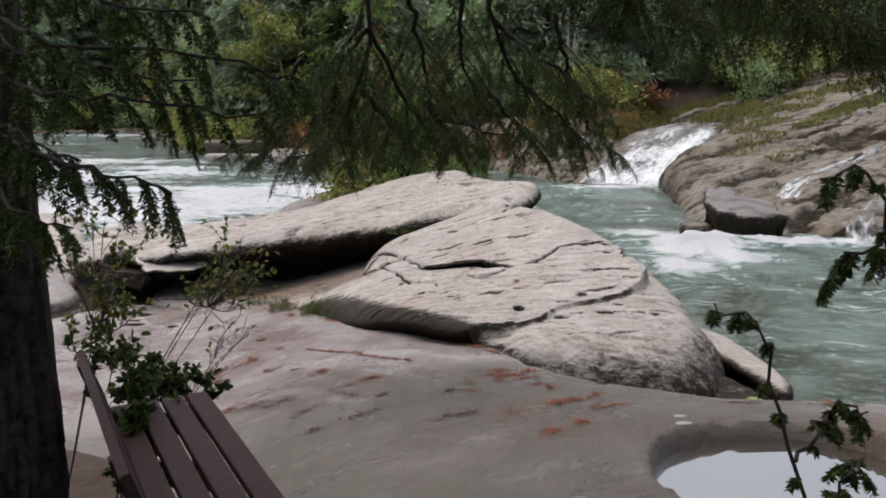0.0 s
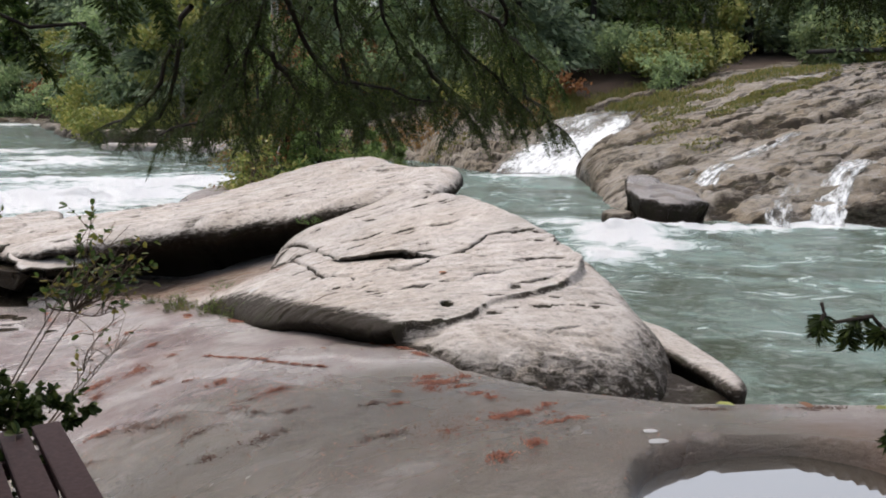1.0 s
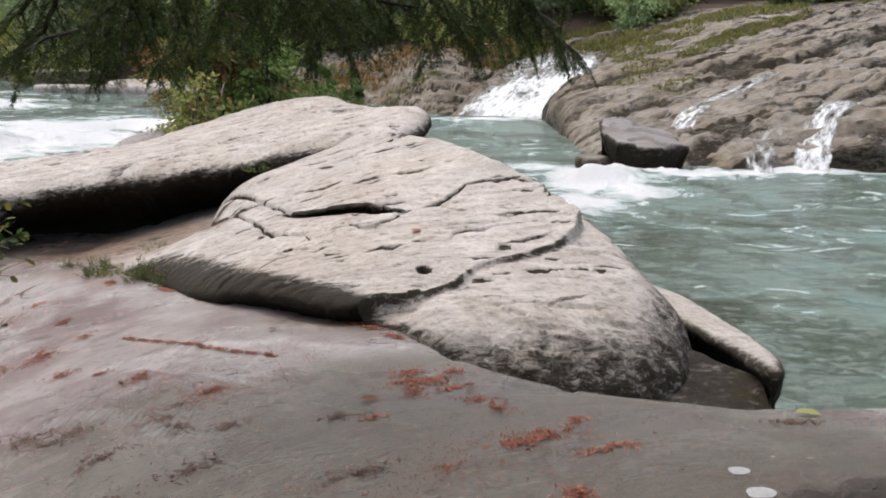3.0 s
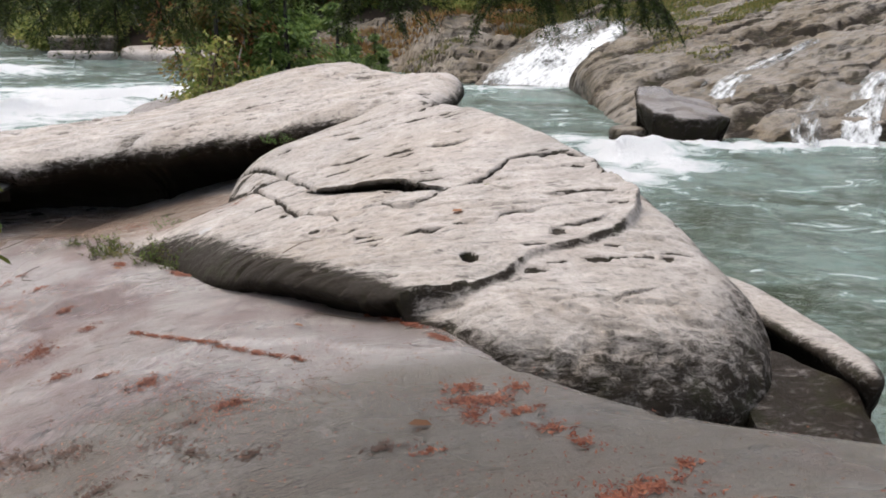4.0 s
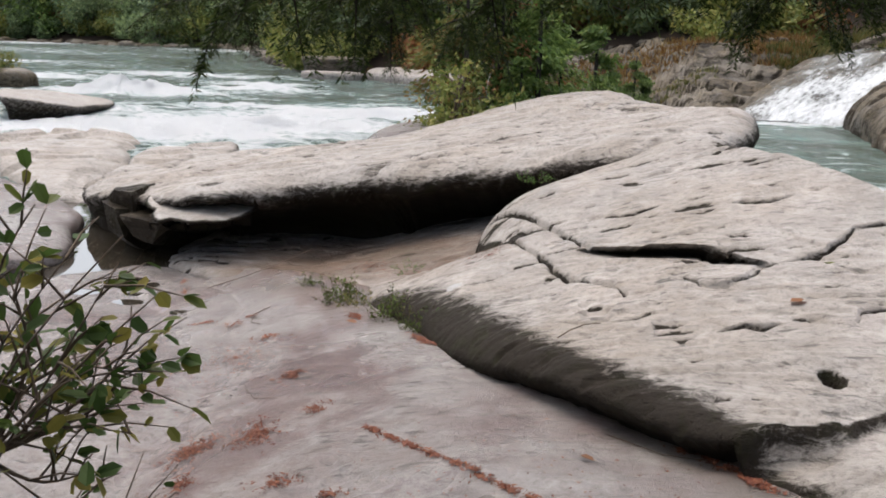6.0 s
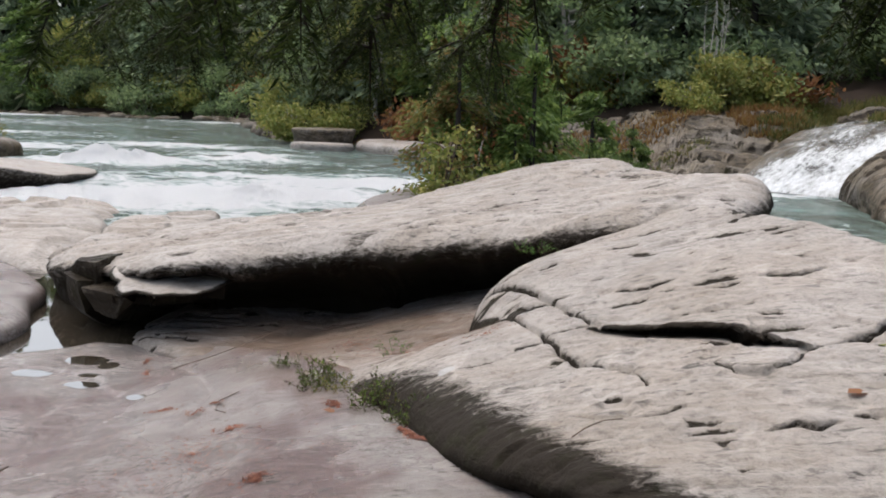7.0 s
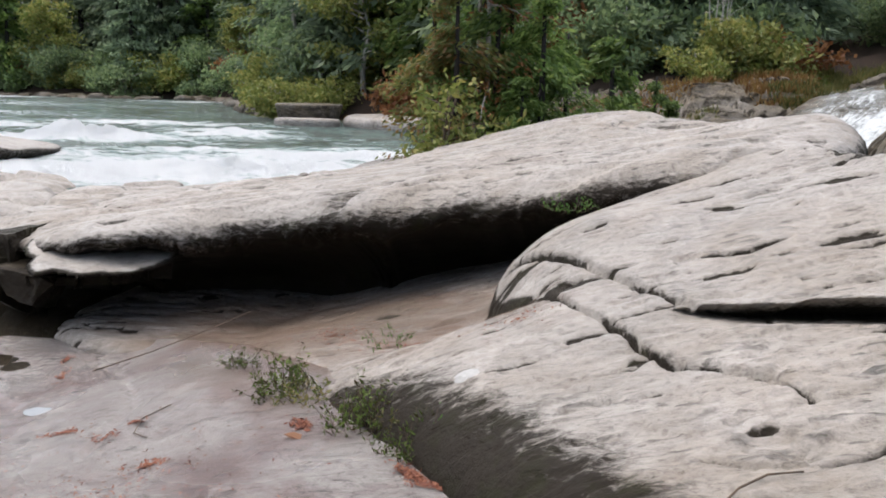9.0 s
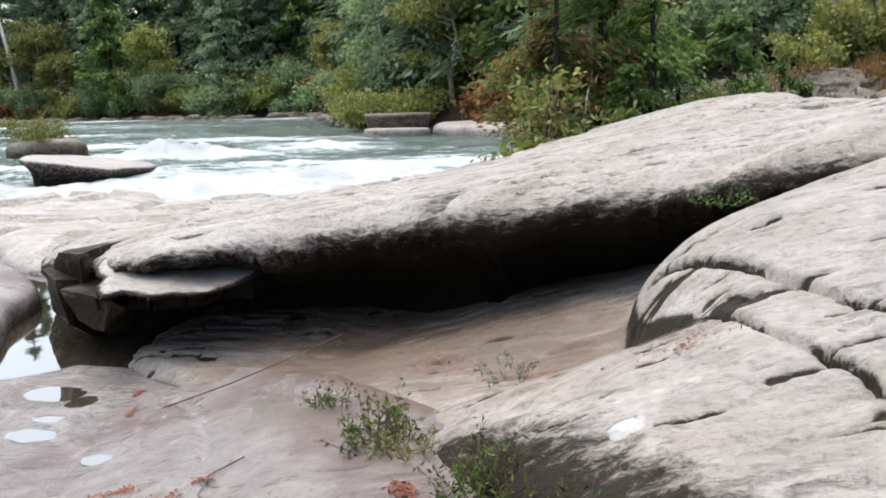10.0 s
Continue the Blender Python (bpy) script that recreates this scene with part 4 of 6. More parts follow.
Z = np.where((X < 7.5) & (X > -14) & (inland > -1), np.minimum(Z, ledge_top(X, np.minimum(Y, 47)) - 0.35 + 0.3 * np.clip(Y - 36 - 0.4 * np.clip(2 - X, 0, 12), 0, 40)), Z)
back = near - Y
Z = np.where(back > 0, -2.6 + 1.55 * step(0, 1.5, back) + 0.03 * np.clip(back, 0, 20), Z)
Z = np.where((back > 0) & (np.abs(X) < 7) & (Y > -3.5), np.minimum(Z, slab_top(X, Y) - 0.3), Z)
Z = Z + 0.25 * fbm(X, Y, 0.3, 4, 99)
ground = new("ground", grid_mesh("ground", X, Y, Z, np.ones((X.shape[0] - 1, X.shape[1] - 1), bool), SOIL))
tagged(ground, "dark forest soil and river bed", "ground", kind="structure")
HEIGHT = (X[0], Y[:, 0], Z)


def ground_at(x, y):
    gx, gy, gz = HEIGHT
    i, j = int(np.clip(np.searchsorted(gx, x) - 1, 0, len(gx) - 2)), int(np.clip(np.searchsorted(gy, y) - 1, 0, len(gy) - 2))
    u, v = (x - gx[i]) / (gx[i + 1] - gx[i]), (y - gy[j]) / (gy[j + 1] - gy[j])
    return (gz[j, i] * (1 - u) + gz[j, i + 1] * u) * (1 - v) + (gz[j + 1, i] * (1 - u) + gz[j + 1, i + 1] * u) * v


# ---- plants ----
def part(name, me, parent, label=""):
    ob = new(name, me)
    ob.parent = parent
    if label:
        tagged(ob, label)
    return ob


def leaf_mesh(name, centres, axes, sides, mat, tip=0.5):
    """One four-cornered leaf at each centre: axes along it, sides across it (both half sizes)."""
    c, a, s = (np.asarray(v, np.float32) for v in (centres, axes, sides))
    v = np.stack([c - a, c - a * 0.1 + s, c + a, c - a * 0.1 - s], 1).reshape(-1, 3)
    n = len(c)
    me = bpy.data.meshes.new(name)
    me.vertices.add(4 * n)
    me.vertices.foreach_set("co", v.ravel())
    me.loops.add(4 * n)
    me.loops.foreach_set("vertex_index", np.arange(4 * n, dtype=np.int32))
    me.polygons.add(n)
    me.polygons.foreach_set("loop_start", np.arange(0, 4 * n, 4, dtype=np.int32))
    me.update(calc_edges=True)
    me.materials.append(mat)
    return me


def tubes(name, lines, mat, sides=6):
    """Tapered round limbs: each a list of (x, y, z, radius)."""
    verts, faces = [], []
    for line in lines:
        P = np.array(line, float)
        base = len(verts)
        for k in range(len(P)):
            t = P[min(k + 1, len(P) - 1), :3] - P[max(k - 1, 0), :3]
            t = t / (np.linalg.norm(t) + 1e-9)
            h = np.cross(t, (0.3, 0.9, 0.2) if abs(t[2]) > 0.8 else (0, 0, 1))
            h = h / (np.linalg.norm(h) + 1e-9)
            w = np.cross(t, h)
            for s in range(sides):
                a = 2 * math.pi * s / sides
                verts.append(P[k, :3] + P[k, 3] * (math.cos(a) * h + math.sin(a) * w))
        for k in range(len(P) - 1):
            for s in range(sides):
                a, b = base + k * sides + s, base + k * sides + (s + 1) % sides
                faces.append((a, b, b + sides, a + sides))
        faces.append(tuple(base + (len(P) - 1) * sides + s for s in range(sides)))
    me = bpy.data.meshes.new(name)
    me.from_pydata([tuple(v) for v in verts], [], faces)
    for p in me.polygons:
        p.use_smooth = True
    me.materials.append(mat)
    return me


def conifer(name, label, height, width, leaves, mat, rng, bark=BARK, start=0.08, size=0.2, droop=0.35, girth=0.016):
    """A conifer with tiers of drooping sprays round a tapered trunk."""
    root = new(name)
    tagged(root, label, "tree")
    lean = rng.normal(0, 0.02, 2) * height
    line = [(lean[0] * u, lean[1] * u, height * u, (girth * height) * (1 - u) + 0.02) for u in np.linspace(-0.03, 1, 9)]
    limbs = [line]
    n = int(height * 7)
    cs, ax, sd = [], [], []
    per = max(leaves // n, 4)
    for b in range(n):
        u = start + (1 - start) * rng.rand() ** 1.15
        az, ln = rng.rand() * 6.283, width * (1.02 - u) ** 0.75 * rng.uniform(0.5, 1.15)
        d = np.array([math.cos(az), math.sin(az), 0])
        o = np.array([lean[0] * u, lean[1] * u, height * u])
        if b % 3 == 0:
            limbs.append([(*(o + d * ln * s + np.array([0, 0, 0.12 * ln * s - droop * ln * s * s])), 0.012 * height * 0.25 * (1 - s) + 0.006) for s in (0, 0.35, 0.7, 1)])
        s = rng.uniform(0.2, 1, per) ** 0.7
        c = o + d * (ln * s)[:, None] + rng.normal(0, 0.13 * ln + 0.05, (per, 3)) * (1, 1, 0.45)
        c[:, 2] += 0.12 * ln * s - droop * ln * s * s
        a = d + rng.normal(0, 0.45, (per, 3)) + (0, 0, -0.5)
        a = a / np.linalg.norm(a, axis=1)[:, None] * (size * rng.uniform(0.6, 1.4, per))[:, None]
        q = np.cross(a, rng.normal(0, 1, (per, 3)))
        q = q / (np.linalg.norm(q, axis=1)[:, None] + 1e-6) * (size * rng.uniform(0.2, 0.42, per))[:, None]
        cs.append(c), ax.append(a), sd.append(q)
    part("trunk", tubes("trunk", limbs, bark), root)
    part("crown", leaf_mesh("crown", np.concatenate(cs), np.concatenate(ax), np.concatenate(sd), mat), root)
    return root


def broadleaf(name, label, height, width, leaves, mat, rng, bark=PALEBARK, size=0.12, low=0.25, stems=1, category="tree"):
    """A broad-leaved tree or bush: forking limbs with clumps of leaves at their ends."""
    root = new(name)
    tagged(root, label, category)
    limbs, ends = [], []
    for st in range(stems):
        az = rng.rand() * 6.283
        tip = np.array([math.cos(az) * width * 0.25 * (stems > 1), math.sin(az) * width * 0.25 * (stems > 1), height * rng.uniform(0.75, 0.95)])
        limbs.append([(*(tip * u + rng.normal(0, 0.015 * height, 3) * (u > 0)), (0.018 * height) * (1 - u) / stems ** 0.5 + 0.008) for u in (0, 0.25, 0.5, 0.75, 1)])
        for b in range(max(5, int(26 / stems))):
            u = rng.uniform(low, 0.95)
            a2, ln = rng.rand() * 6.283, width * rng.uniform(0.35, 1.0) * (0.45 + math.sin(math.pi * min(1, max(0, (u - low) / (1.05 - low)))) * 0.6)
            o = tip * u
            e = o + np.array([math.cos(a2) * ln, math.sin(a2) * ln, rng.uniform(-0.05, 0.35) * ln])
            limbs.append([(*o, 0.006 * height + 0.004), (*((o + e) / 2 + (0, 0, 0.06 * ln)), 0.004 * height + 0.003), (*e, 0.003)])
            ends += [e, (o + e * 2) / 3]
    ends = np.array(ends)
    c = ends[rng.randint(0, len(ends), leaves)] + rng.normal(0, 0.13 * width + 0.02, (leaves, 3)) * (1, 1, 0.8)
    c[:, 2] = np.maximum(c[:, 2], 0.03)
    a = rng.normal(0, 1, (leaves, 3)) + (0, 0, -0.4)
    a = a / np.linalg.norm(a, axis=1)[:, None] * (size * rng.uniform(0.6, 1.3, leaves))[:, None]
    q = np.cross(a, rng.normal(0, 1, (leaves, 3)))
    q = q / (np.linalg.norm(q, axis=1)[:, None] + 1e-6) * (size * rng.uniform(0.35, 0.6, leaves))[:, None]
    part("trunk" if category == "tree" else "stem", tubes("stem", limbs, bark, 5), root)
    part("crown" if category == "tree" else "foliage", leaf_mesh("crown", c, a, q, mat), root)
    return root


rng = np.random.RandomState(11)
# forest across the river
firs = [conifer("conifer", "dark green conifer in the forest across the river", h, w, 4600, m, rng, size=s) for h, w, m, s in ((11.5, 2.3, FIR, 0.24), (13.5, 2.6, FIR, 0.25), (10, 2.5, CEDAR, 0.23), (12, 2.8, FIR, 0.26))]
broads = [broadleaf("leafy_tree", l, h, w, 5200, m, rng, size=0.15, low=0.1) for h, w, m, l in ((7.5, 2.6, BROAD, "green broad-leaved tree on the far bank"), (6.5, 2.3, YELLOW, "yellowing autumn tree on the far bank"), (9, 2.9, BROAD, "tall green broad-leaved tree on the far bank"))]
bushes = [broadleaf("bush", l, h, w, 2600, m, rng, size=0.11, low=0.05, stems=4, category="bush") for h, w, m, l in ((2.4, 1.7, BROAD, "green leafy bush beside the river"), (1.8, 1.5, YELLOW, "yellow-green autumn bush beside the river"), (1.5, 1.4, RUST, "rusty brown autumn bush beside the river"))]
for o in firs + broads + bushes:
    o["group"] = "far bank " + o["category"] + "s"
spots = []
for row, (gap, d0) in enumerate(((2.7, 3.5), (3.2, 6.5), (3.6, 10.5), (4.4, 15.0))):
    x = -75.0
    while x < 48:
        x += gap * rng.uniform(0.75, 1.25)
        y = np.interp(x, *np.array(SHORE).T) + d0 + rng.uniform(-1.5, 1.5)
        if x > 9:
            y = 40 + d0 + 0.15 * (x - 9) + rng.uniform(-1.5, 1.5)
        elif x > -8:
            y = max(y, 37 + d0)
        spots.append((row, x, y))
used = set()


def plant(kinds, k, x, y, z=None, s=1.0):
    src = kinds[k % len(kinds)]
    m = pose(x, y, ground_at(x, y) - 0.1 if z is None else z, 0, 0, rng.rand() * 360)
    if src.name in used:
        o = copy_thing(src, m)
    else:
        used.add(src.name)
        src.matrix_basis = m
        o = src
    o.scale = (s, s, s)
    return o


for row, x, y in spots:
    if row < 2 and -0.565 < x / y < -0.50:
        continue
    if row == 0 and rng.rand() < 0.5:
        plant(broads, rng.randint(3), x, y, s=rng.uniform(0.8, 1.15))
    else:
        plant(firs, rng.randint(4), x, y, s=rng.uniform(0.8, 1.15) * (1.1 + 0.2 * row if x < -14 else 1.0 + 0.1 * row))
for k in range(90):
    x = rng.uniform(-70, 40)
    y = np.interp(x, *np.array(SHORE).T) + rng.uniform(0.3, 3.5)
    if x > 8:
        y = 37 + 0.12 * (x - 9) + rng.uniform(-1, 4)
    elif x > -8:
        y = max(y, 38.2) + rng.uniform(0, 3)
    plant(bushes, rng.choice([0, 0, 0, 1, 1, 2]), x, y, s=rng.uniform(0.7, 1.5))

# single plants that stand out on the far bank
yellow_tree = broadleaf("leafy_tree", "pale yellow-green tree standing out before the dark forest", 8.5, 2.3, 5500, YELLOW, rng, size=0.14, low=0.1)
yellow_tree.matrix_basis = pose(-8.6, 43.5, -0.7)
for x, y, z, s in ((-12.2, 41.6, -1.1, 0.95), (-11.0, 42.0, -1.0, 0.8), (4.7, 34.8, 0.55, 0.75), (6.0, 36.2, 0.8, 1.1), (6.6, 36.6, 0.8, 1.2), (-10.0, 42.5, -0.9, 0.9)):
    plant(bushes, 1, x, y, z, s)


plant(bushes, 1, -19.4, 29.9, -1.15, 0.62)
plant(bushes, 1, -27.5, 64.5, None, 1.6)
plant(bushes, 2, -19.0, 58.5, None, 1.5)


def stones(label, spots, rng):
    """Many loose rounded stones as one heap."""
    bm = bmesh.new()
    bmesh.ops.create_icosphere(bm, subdivisions=2, radius=1)
    ball = np.array([v.co[:] for v in bm.verts])
    faces = np.array([[v.index for v in f.verts] for f in bm.faces])
    bm.free()
    V, F = [], []
    for k, (x, y, z, r) in enumerate(spots):
        q = ball * (1 + 0.5 * fbm(ball[:, 0] * 2 + 3 * k, ball[:, 1] * 2 + ball[:, 2], 0.9, 3, 3))[:, None] * np.array([1.3, 0.9, 0.6]) * r
        a = rng.uniform(0, 6.28)
        c_, s_ = math.cos(a), math.sin(a)
        V.append(np.stack([q[:, 0] * c_ - q[:, 1] * s_ + x, q[:, 0] * s_ + q[:, 1] * c_ + y, q[:, 2] + z], 1)), F.append(faces + len(ball) * k)
    me = bpy.data.meshes.new("stones")
    me.from_pydata(np.concatenate(V).tolist(), [], np.concatenate(F).tolist())
    me.polygons.foreach_set("use_smooth", np.ones(len(me.polygons), bool))
    me.materials.append(BANK)
    return tagged(new("stones", me), label, "stones", kind="stuff")


stones("dark wet stones along the far shore", [(x, np.interp(x, *np.array(SHORE).T) - rng.uniform(-0.8, 1.6), -0.95 - rng.uniform(0, 0.15), rng.uniform(0.15, 0.6)) for x in rng.uniform(-52, -17, 170)], rng)
leaning = tagged(new("leaning_trunk", tubes("leaning_trunk", [[(-50.0, 67.0, -0.5, 0.22), (-51.0, 67.5, 4.0, 0.18), (-52.5, 68.0, 9.0, 0.12)]], PALEBARK, 8)), "pale bare trunk leaning before the dark forest", "tree")
tagged(new("leaning_trunk", tubes("leaning_trunk", [[(-39.0, 66.5, -0.4, 0.16), (-39.5, 66.8, 4.0, 0.13), (-40.3, 67.0, 8.0, 0.08)]], PALEBARK, 8)), "pale bare trunk leaning before the dark forest", "tree")


def bare_tree(x, y, z, height, stems, rng):
    root = tagged(new("bare_tree"), "bare pale-stemmed tree with thin leafless twigs", "tree")
    lines = []
    for k in range(stems):
        a, h = rng.uniform(0, 6.28), height * rng.uniform(0.6, 1.0)
        d = np.array([math.cos(a), math.sin(a), 0]) * 0.09
        P = [(*(d * h * u + np.array([0.12 * math.sin(k + 5 * u), 0.1 * math.cos(2 * k + 4 * u), h * u])), 0.03 * (1 - u) + 0.005) for u in np.linspace(0, 1, 7)]
        lines.append(P)
        for b in range(5):
            o = np.array(P[rng.randint(1, 6)][:3])
            e = o + np.array([rng.normal(0, 0.5), rng.normal(0, 0.4), rng.uniform(-0.1, 0.7)])
            lines.append([(*o, 0.014), (*((o + e) / 2 + (0, 0, 0.06)), 0.009), (*e, 0.004)])
    part("trunk", tubes("trunk", lines, PALEBARK, 5), root)
    root.matrix_basis = pose(x, y, z)


bare_tree(5.4, 36.0, 0.6, 7.0, 6, rng)

# cedar thicket behind the shelf, on its own rock
small_rock("rock_slab", "low mossy rock carrying the cedar thicket", [(-3.4, 16.4), (-2.2, 15.6), (-0.6, 16.0), (0.9, 16.2), (1.1, 18.0), (0.0, 19.6), (-2.4, 19.8), (-3.6, 18.4)],
           lambda x, y: -0.45 + 0.1 * (x + 1) + 0.2 * fbm(x, y, 0.6, 4, 3), -1.9, 0.06, SLAB, edge=0.6, drop=0.3, seed=15)
cedar = conifer("cedar_tree", "slender cedar with rusty dead sprays rising behind the rock shelf", 6.5, 1.25, 9000, CEDAR, rng, PALEBARK, 0.02, 0.06, 0.5, 0.005)
cedar.matrix_basis = pose(-1.65, 17.8, -0.5)
rust = conifer("cedar_tree", "thin dead cedar with rusty brown sprays", 4.6, 0.8, 1700, RUST, rng, PALEBARK, 0.05, 0.05, 0.5, 0.005)
rust.matrix_basis = pose(-1.5, 17.5, -0.5)
AUTUMNCEDAR = leaf_material("yellowing cedar sprays", (0.06, 0.085, 0.025), (0.16, 0.17, 0.05), (0.2, 0.095, 0.035), 0.5, 0.45)
young = [conifer("young_cedar", l, h, w, n, m, rng, BARK, 0.0, 0.055, 0.6) for h, w, n, m, l in ((2.3, 1.2, 5200, CEDAR, "bright green young cedar behind the rock shelf"), (1.5, 1.05, 4200, CEDAR, "low bright green cedar behind the rock shelf"), (2.6, 1.0, 3600, AUTUMNCEDAR, "yellowing young cedar with rusty sprays"))]
young[0].matrix_basis = pose(-0.75, 17.3, -0.5)
young[1].matrix_basis = pose(0.1, 16.6, -0.45)
young[2].matrix_basis = pose(-1.9, 17.2, -0.6)
for x, y, z, s, k in ((-1.2, 18.2, -0.5, 1.1, 0), (-0.4, 17.9, -0.5, 0.75, 0), (0.4, 16.9, -0.5, 0.6, 1), (-2.3, 17.7, -0.75, 1.0, 2), (-1.0, 16.9, -0.55, 0.75, 1), (-1.4, 17.6, -0.55, 1.1, 0), (0.8, 16.55, -0.5, 0.55, 1), (0.75, 17.4, -0.5, 0.5, 0)):
    o = copy_thing(young[k], pose(x, y, z, 0, 0, rng.rand() * 360))
    o.scale = (s, s, s)
low = broadleaf("bush", "yellow-leaved low bush leaning over the rapids", 1.3, 0.75, 900, YELLOW, rng, TWIG, 0.055, 0.1, 4, "bush")
low.matrix_basis = pose(-2.0, 16.3, -0.7)

# rocks across the river
small_rock("rock_block", "squared brown rock block at the far shore", [(-11.3, 39.6), (-11.0, 38.3), (-9.4, 38.2), (-8.6, 38.8), (-8.8, 39.8), (-10.0, 40.4)], lambda x, y: -0.42 + 0.06 * fbm(x, y, 1, 3, 2), -1.8, 0.05, BANK, edge=0.12, drop=0.08, under=0.15, seed=16)
small_rock("rock_slab", "flat pale rock slab at the far shore", [(-11.0, 38.0), (-10.4, 37.3), (-8.8, 37.3), (-8.4, 38.0), (-9.5, 38.4)], lambda x, y: -0.95 + 0.04 * fbm(x, y, 1, 3, 2), -1.8, 0.05, SAND, edge=0.15, drop=0.1, seed=17)
small_rock("rock_slab", "low grey rock slab at the far shore", [(-8.4, 38.8), (-7.6, 37.4), (-4.0, 35.2), (-2.0, 33.5), (-1.4, 34.6), (-4.5, 38.5), (-7.5, 40.2)], lambda x, y: -0.8 + 0.2 * fbm(x, y, 0.5, 3, 2), -1.8, 0.08, SAND, edge=0.4, drop=0.25, seed=18)
small_rock("rock_block", "lilac-grey angular rock block sloping into the rapids", [(5.62, 17.5), (5.7, 16.85), (6.25, 16.6), (6.75, 16.7), (7.2, 16.8), (7.15, 17.5), (6.4, 18.2), (5.8, 18.1)], lambda x, y: -0.53 + 0.26 * (y - 17.6) - 0.1 * np.clip(x - 6.4, 0, 2) + 0.1 * fbm(x, y, 1.4, 4, 2) + 0.05 * beds(x, y, 9), -1.8, 0.03, DARKSTONE, edge=0.1, drop=0.08, under=0.16, algae_shade=1.1, seed=19, smooth=0)
small_rock("rock_block", "small dark rock in the foam", [(5.1, 17.4), (5.2, 17.0), (5.6, 16.95), (5.7, 17.3), (5.4, 17.6)], lambda x, y: -1.02 + 0.06 * fbm(x, y, 2, 3, 2), -1.8, 0.03, BANK, edge=0.1, drop=0.08, algae_shade=0.9, seed=20)
small_rock("rock_slab", "wet rock ledge beside the still pool", [(-5.85, 12.65), (-5.55, 11.95), (-5.2, 11.3), (-5.5, 10.7), (-7.4, 10.8), (-9.5, 11.2), (-10.5, 12.6), (-9.0, 14.0), (-7.0, 13.5)], lambda x, y: -1.08 + 0.08 * fbm(x, y, 0.9, 4, 2) - 0.05 * (x + 6), -1.9, 0.04, SLAB, edge=0.2, drop=0.14, under=0.1, seed=21)

# ---- still pools ----
def pool(name, label, outline, z):
    loop = smooth_loop(outline, 5)
    bm = bmesh.new()
    bm.faces.new([bm.verts.new((x, y, z)) for x, y in loop])
    me = bpy.data.meshes.new(name)
    bm.to_mesh(me)
    bm.free()
    me.materials.append(PUDDLE)
    return tagged(new(name, me), label, "water", kind="structure")


pool("water_pool", "still rain pool mirroring the sky in a rock hollow", [(0.85, 3.4), (1.1, 4.0), (1.7, 4.25), (2.4, 4.0), (2.55, 3.4), (2.2, 2.5), (1.6, 2.35), (1.1, 2.6)], -0.18)
pool("water_pool", "still dark pool below the broken shelf", [(-3.2, 11.2), (-3.3, 12.2), (-4.6, 12.8), (-6.0, 13.6), (-7.4, 13.8), (-7.6, 12.0), (-6.5, 10.2), (-4.8, 10.2)], -1.29)

# ---- soil beside the bench ----
soil = field_rock("soil_bank", [(-1.75, 4.9), (-1.35, 4.0), (-0.95, 3.0), (-0.75, 1.8), (-0.7, 0.0), (-0.9, -3.2), (-7.4, -3.2), (-7.4, 4.0), (-5.6, 6.4), (-3.2, 5.9), (-2.2, 5.4)],
                  lambda x, y: slab_top(x, y) + 0.05 + 0.05 * fbm(x, y, 1.5, 4, 66), -1.2, 0.05, SOIL, edge=0.3, drop=0.08, relief=0.02, algae_shade=0.0, seed=41)
tagged(soil, "dark soil covered with needles beside the bench", "soil", kind="structure")

# ---- bench ----
def board(bm, a, b, c, length, width, thick):
    """A bevelled board from its middle, with its frame a (along), b (across), c (up)."""
    m = Matrix((a, b, c)).transposed().to_4x4()
    g = bmesh.ops.create_cube(bm, size=1.0)
    bmesh.ops.scale(bm, vec=(length, width, thick), verts=g["verts"])
    bmesh.ops.bevel(bm, geom=bm.edges[:], offset=0.004, segments=2, affect="EDGES")
    bmesh.ops.transform(bm, matrix=m, verts=bm.verts[:])


def board_part(name, parent, middle, a, b, c, length, width, thick):
    bm = bmesh.new()
    board(bm, a, b, c, length, width, thick)
    bmesh.ops.translate(bm, vec=middle, verts=bm.verts[:])
    me = bpy.data.meshes.new(name)
    bm.to_mesh(me)
    bm.free()
    me.materials.append(STAINEDWOOD)
    return part(name, me, parent)


def bench():
    root = tagged(new("bench"), "brown stained slatted wooden bench on the bedrock", "bench")
    a, b, c = Vector((0.48, -0.877, 0)), Vector((-0.877, -0.48, 0)), Vector((0, 0, 1))
    o = Vector((-1.31, 4.31, -0.02))
    for k in range(4):
        board_part("slat", root, o + a * 0.8 + b * (0.06 + 0.13 * k), a, b, c, 1.6, 0.108, 0.045)
    lean_b, lean_c = (b * 0.95 - c * 0.3).normalized(), (b * 0.3 + c * 0.95).normalized()
    for k in range(2):
        board_part("back_slat", root, o + a * 0.8 + b * (0.56 + 0.05 * k) + c * (0.14 + 0.15 * k), a, lean_c, lean_b, 1.6, 0.12, 0.04)
    for s in (0.2, 1.4):
        board_part("support", root, o + a * s + b * 0.25 - c * 0.055, a, b, c, 0.07, 0.5, 0.07)
        board_part("leg", root, o + a * s + b * 0.1 - c * 0.32, a, b, c, 0.07, 0.07, 0.5)
        board_part("leg", root, o + a * s + b * 0.42 - c * 0.32, a, b, c, 0.07, 0.07, 0.5)
        board_part("back_post", root, o + a * s + b * 0.56 + c * 0.1, a, lean_c, lean_b, 0.06, 0.5, 0.05)


bench()

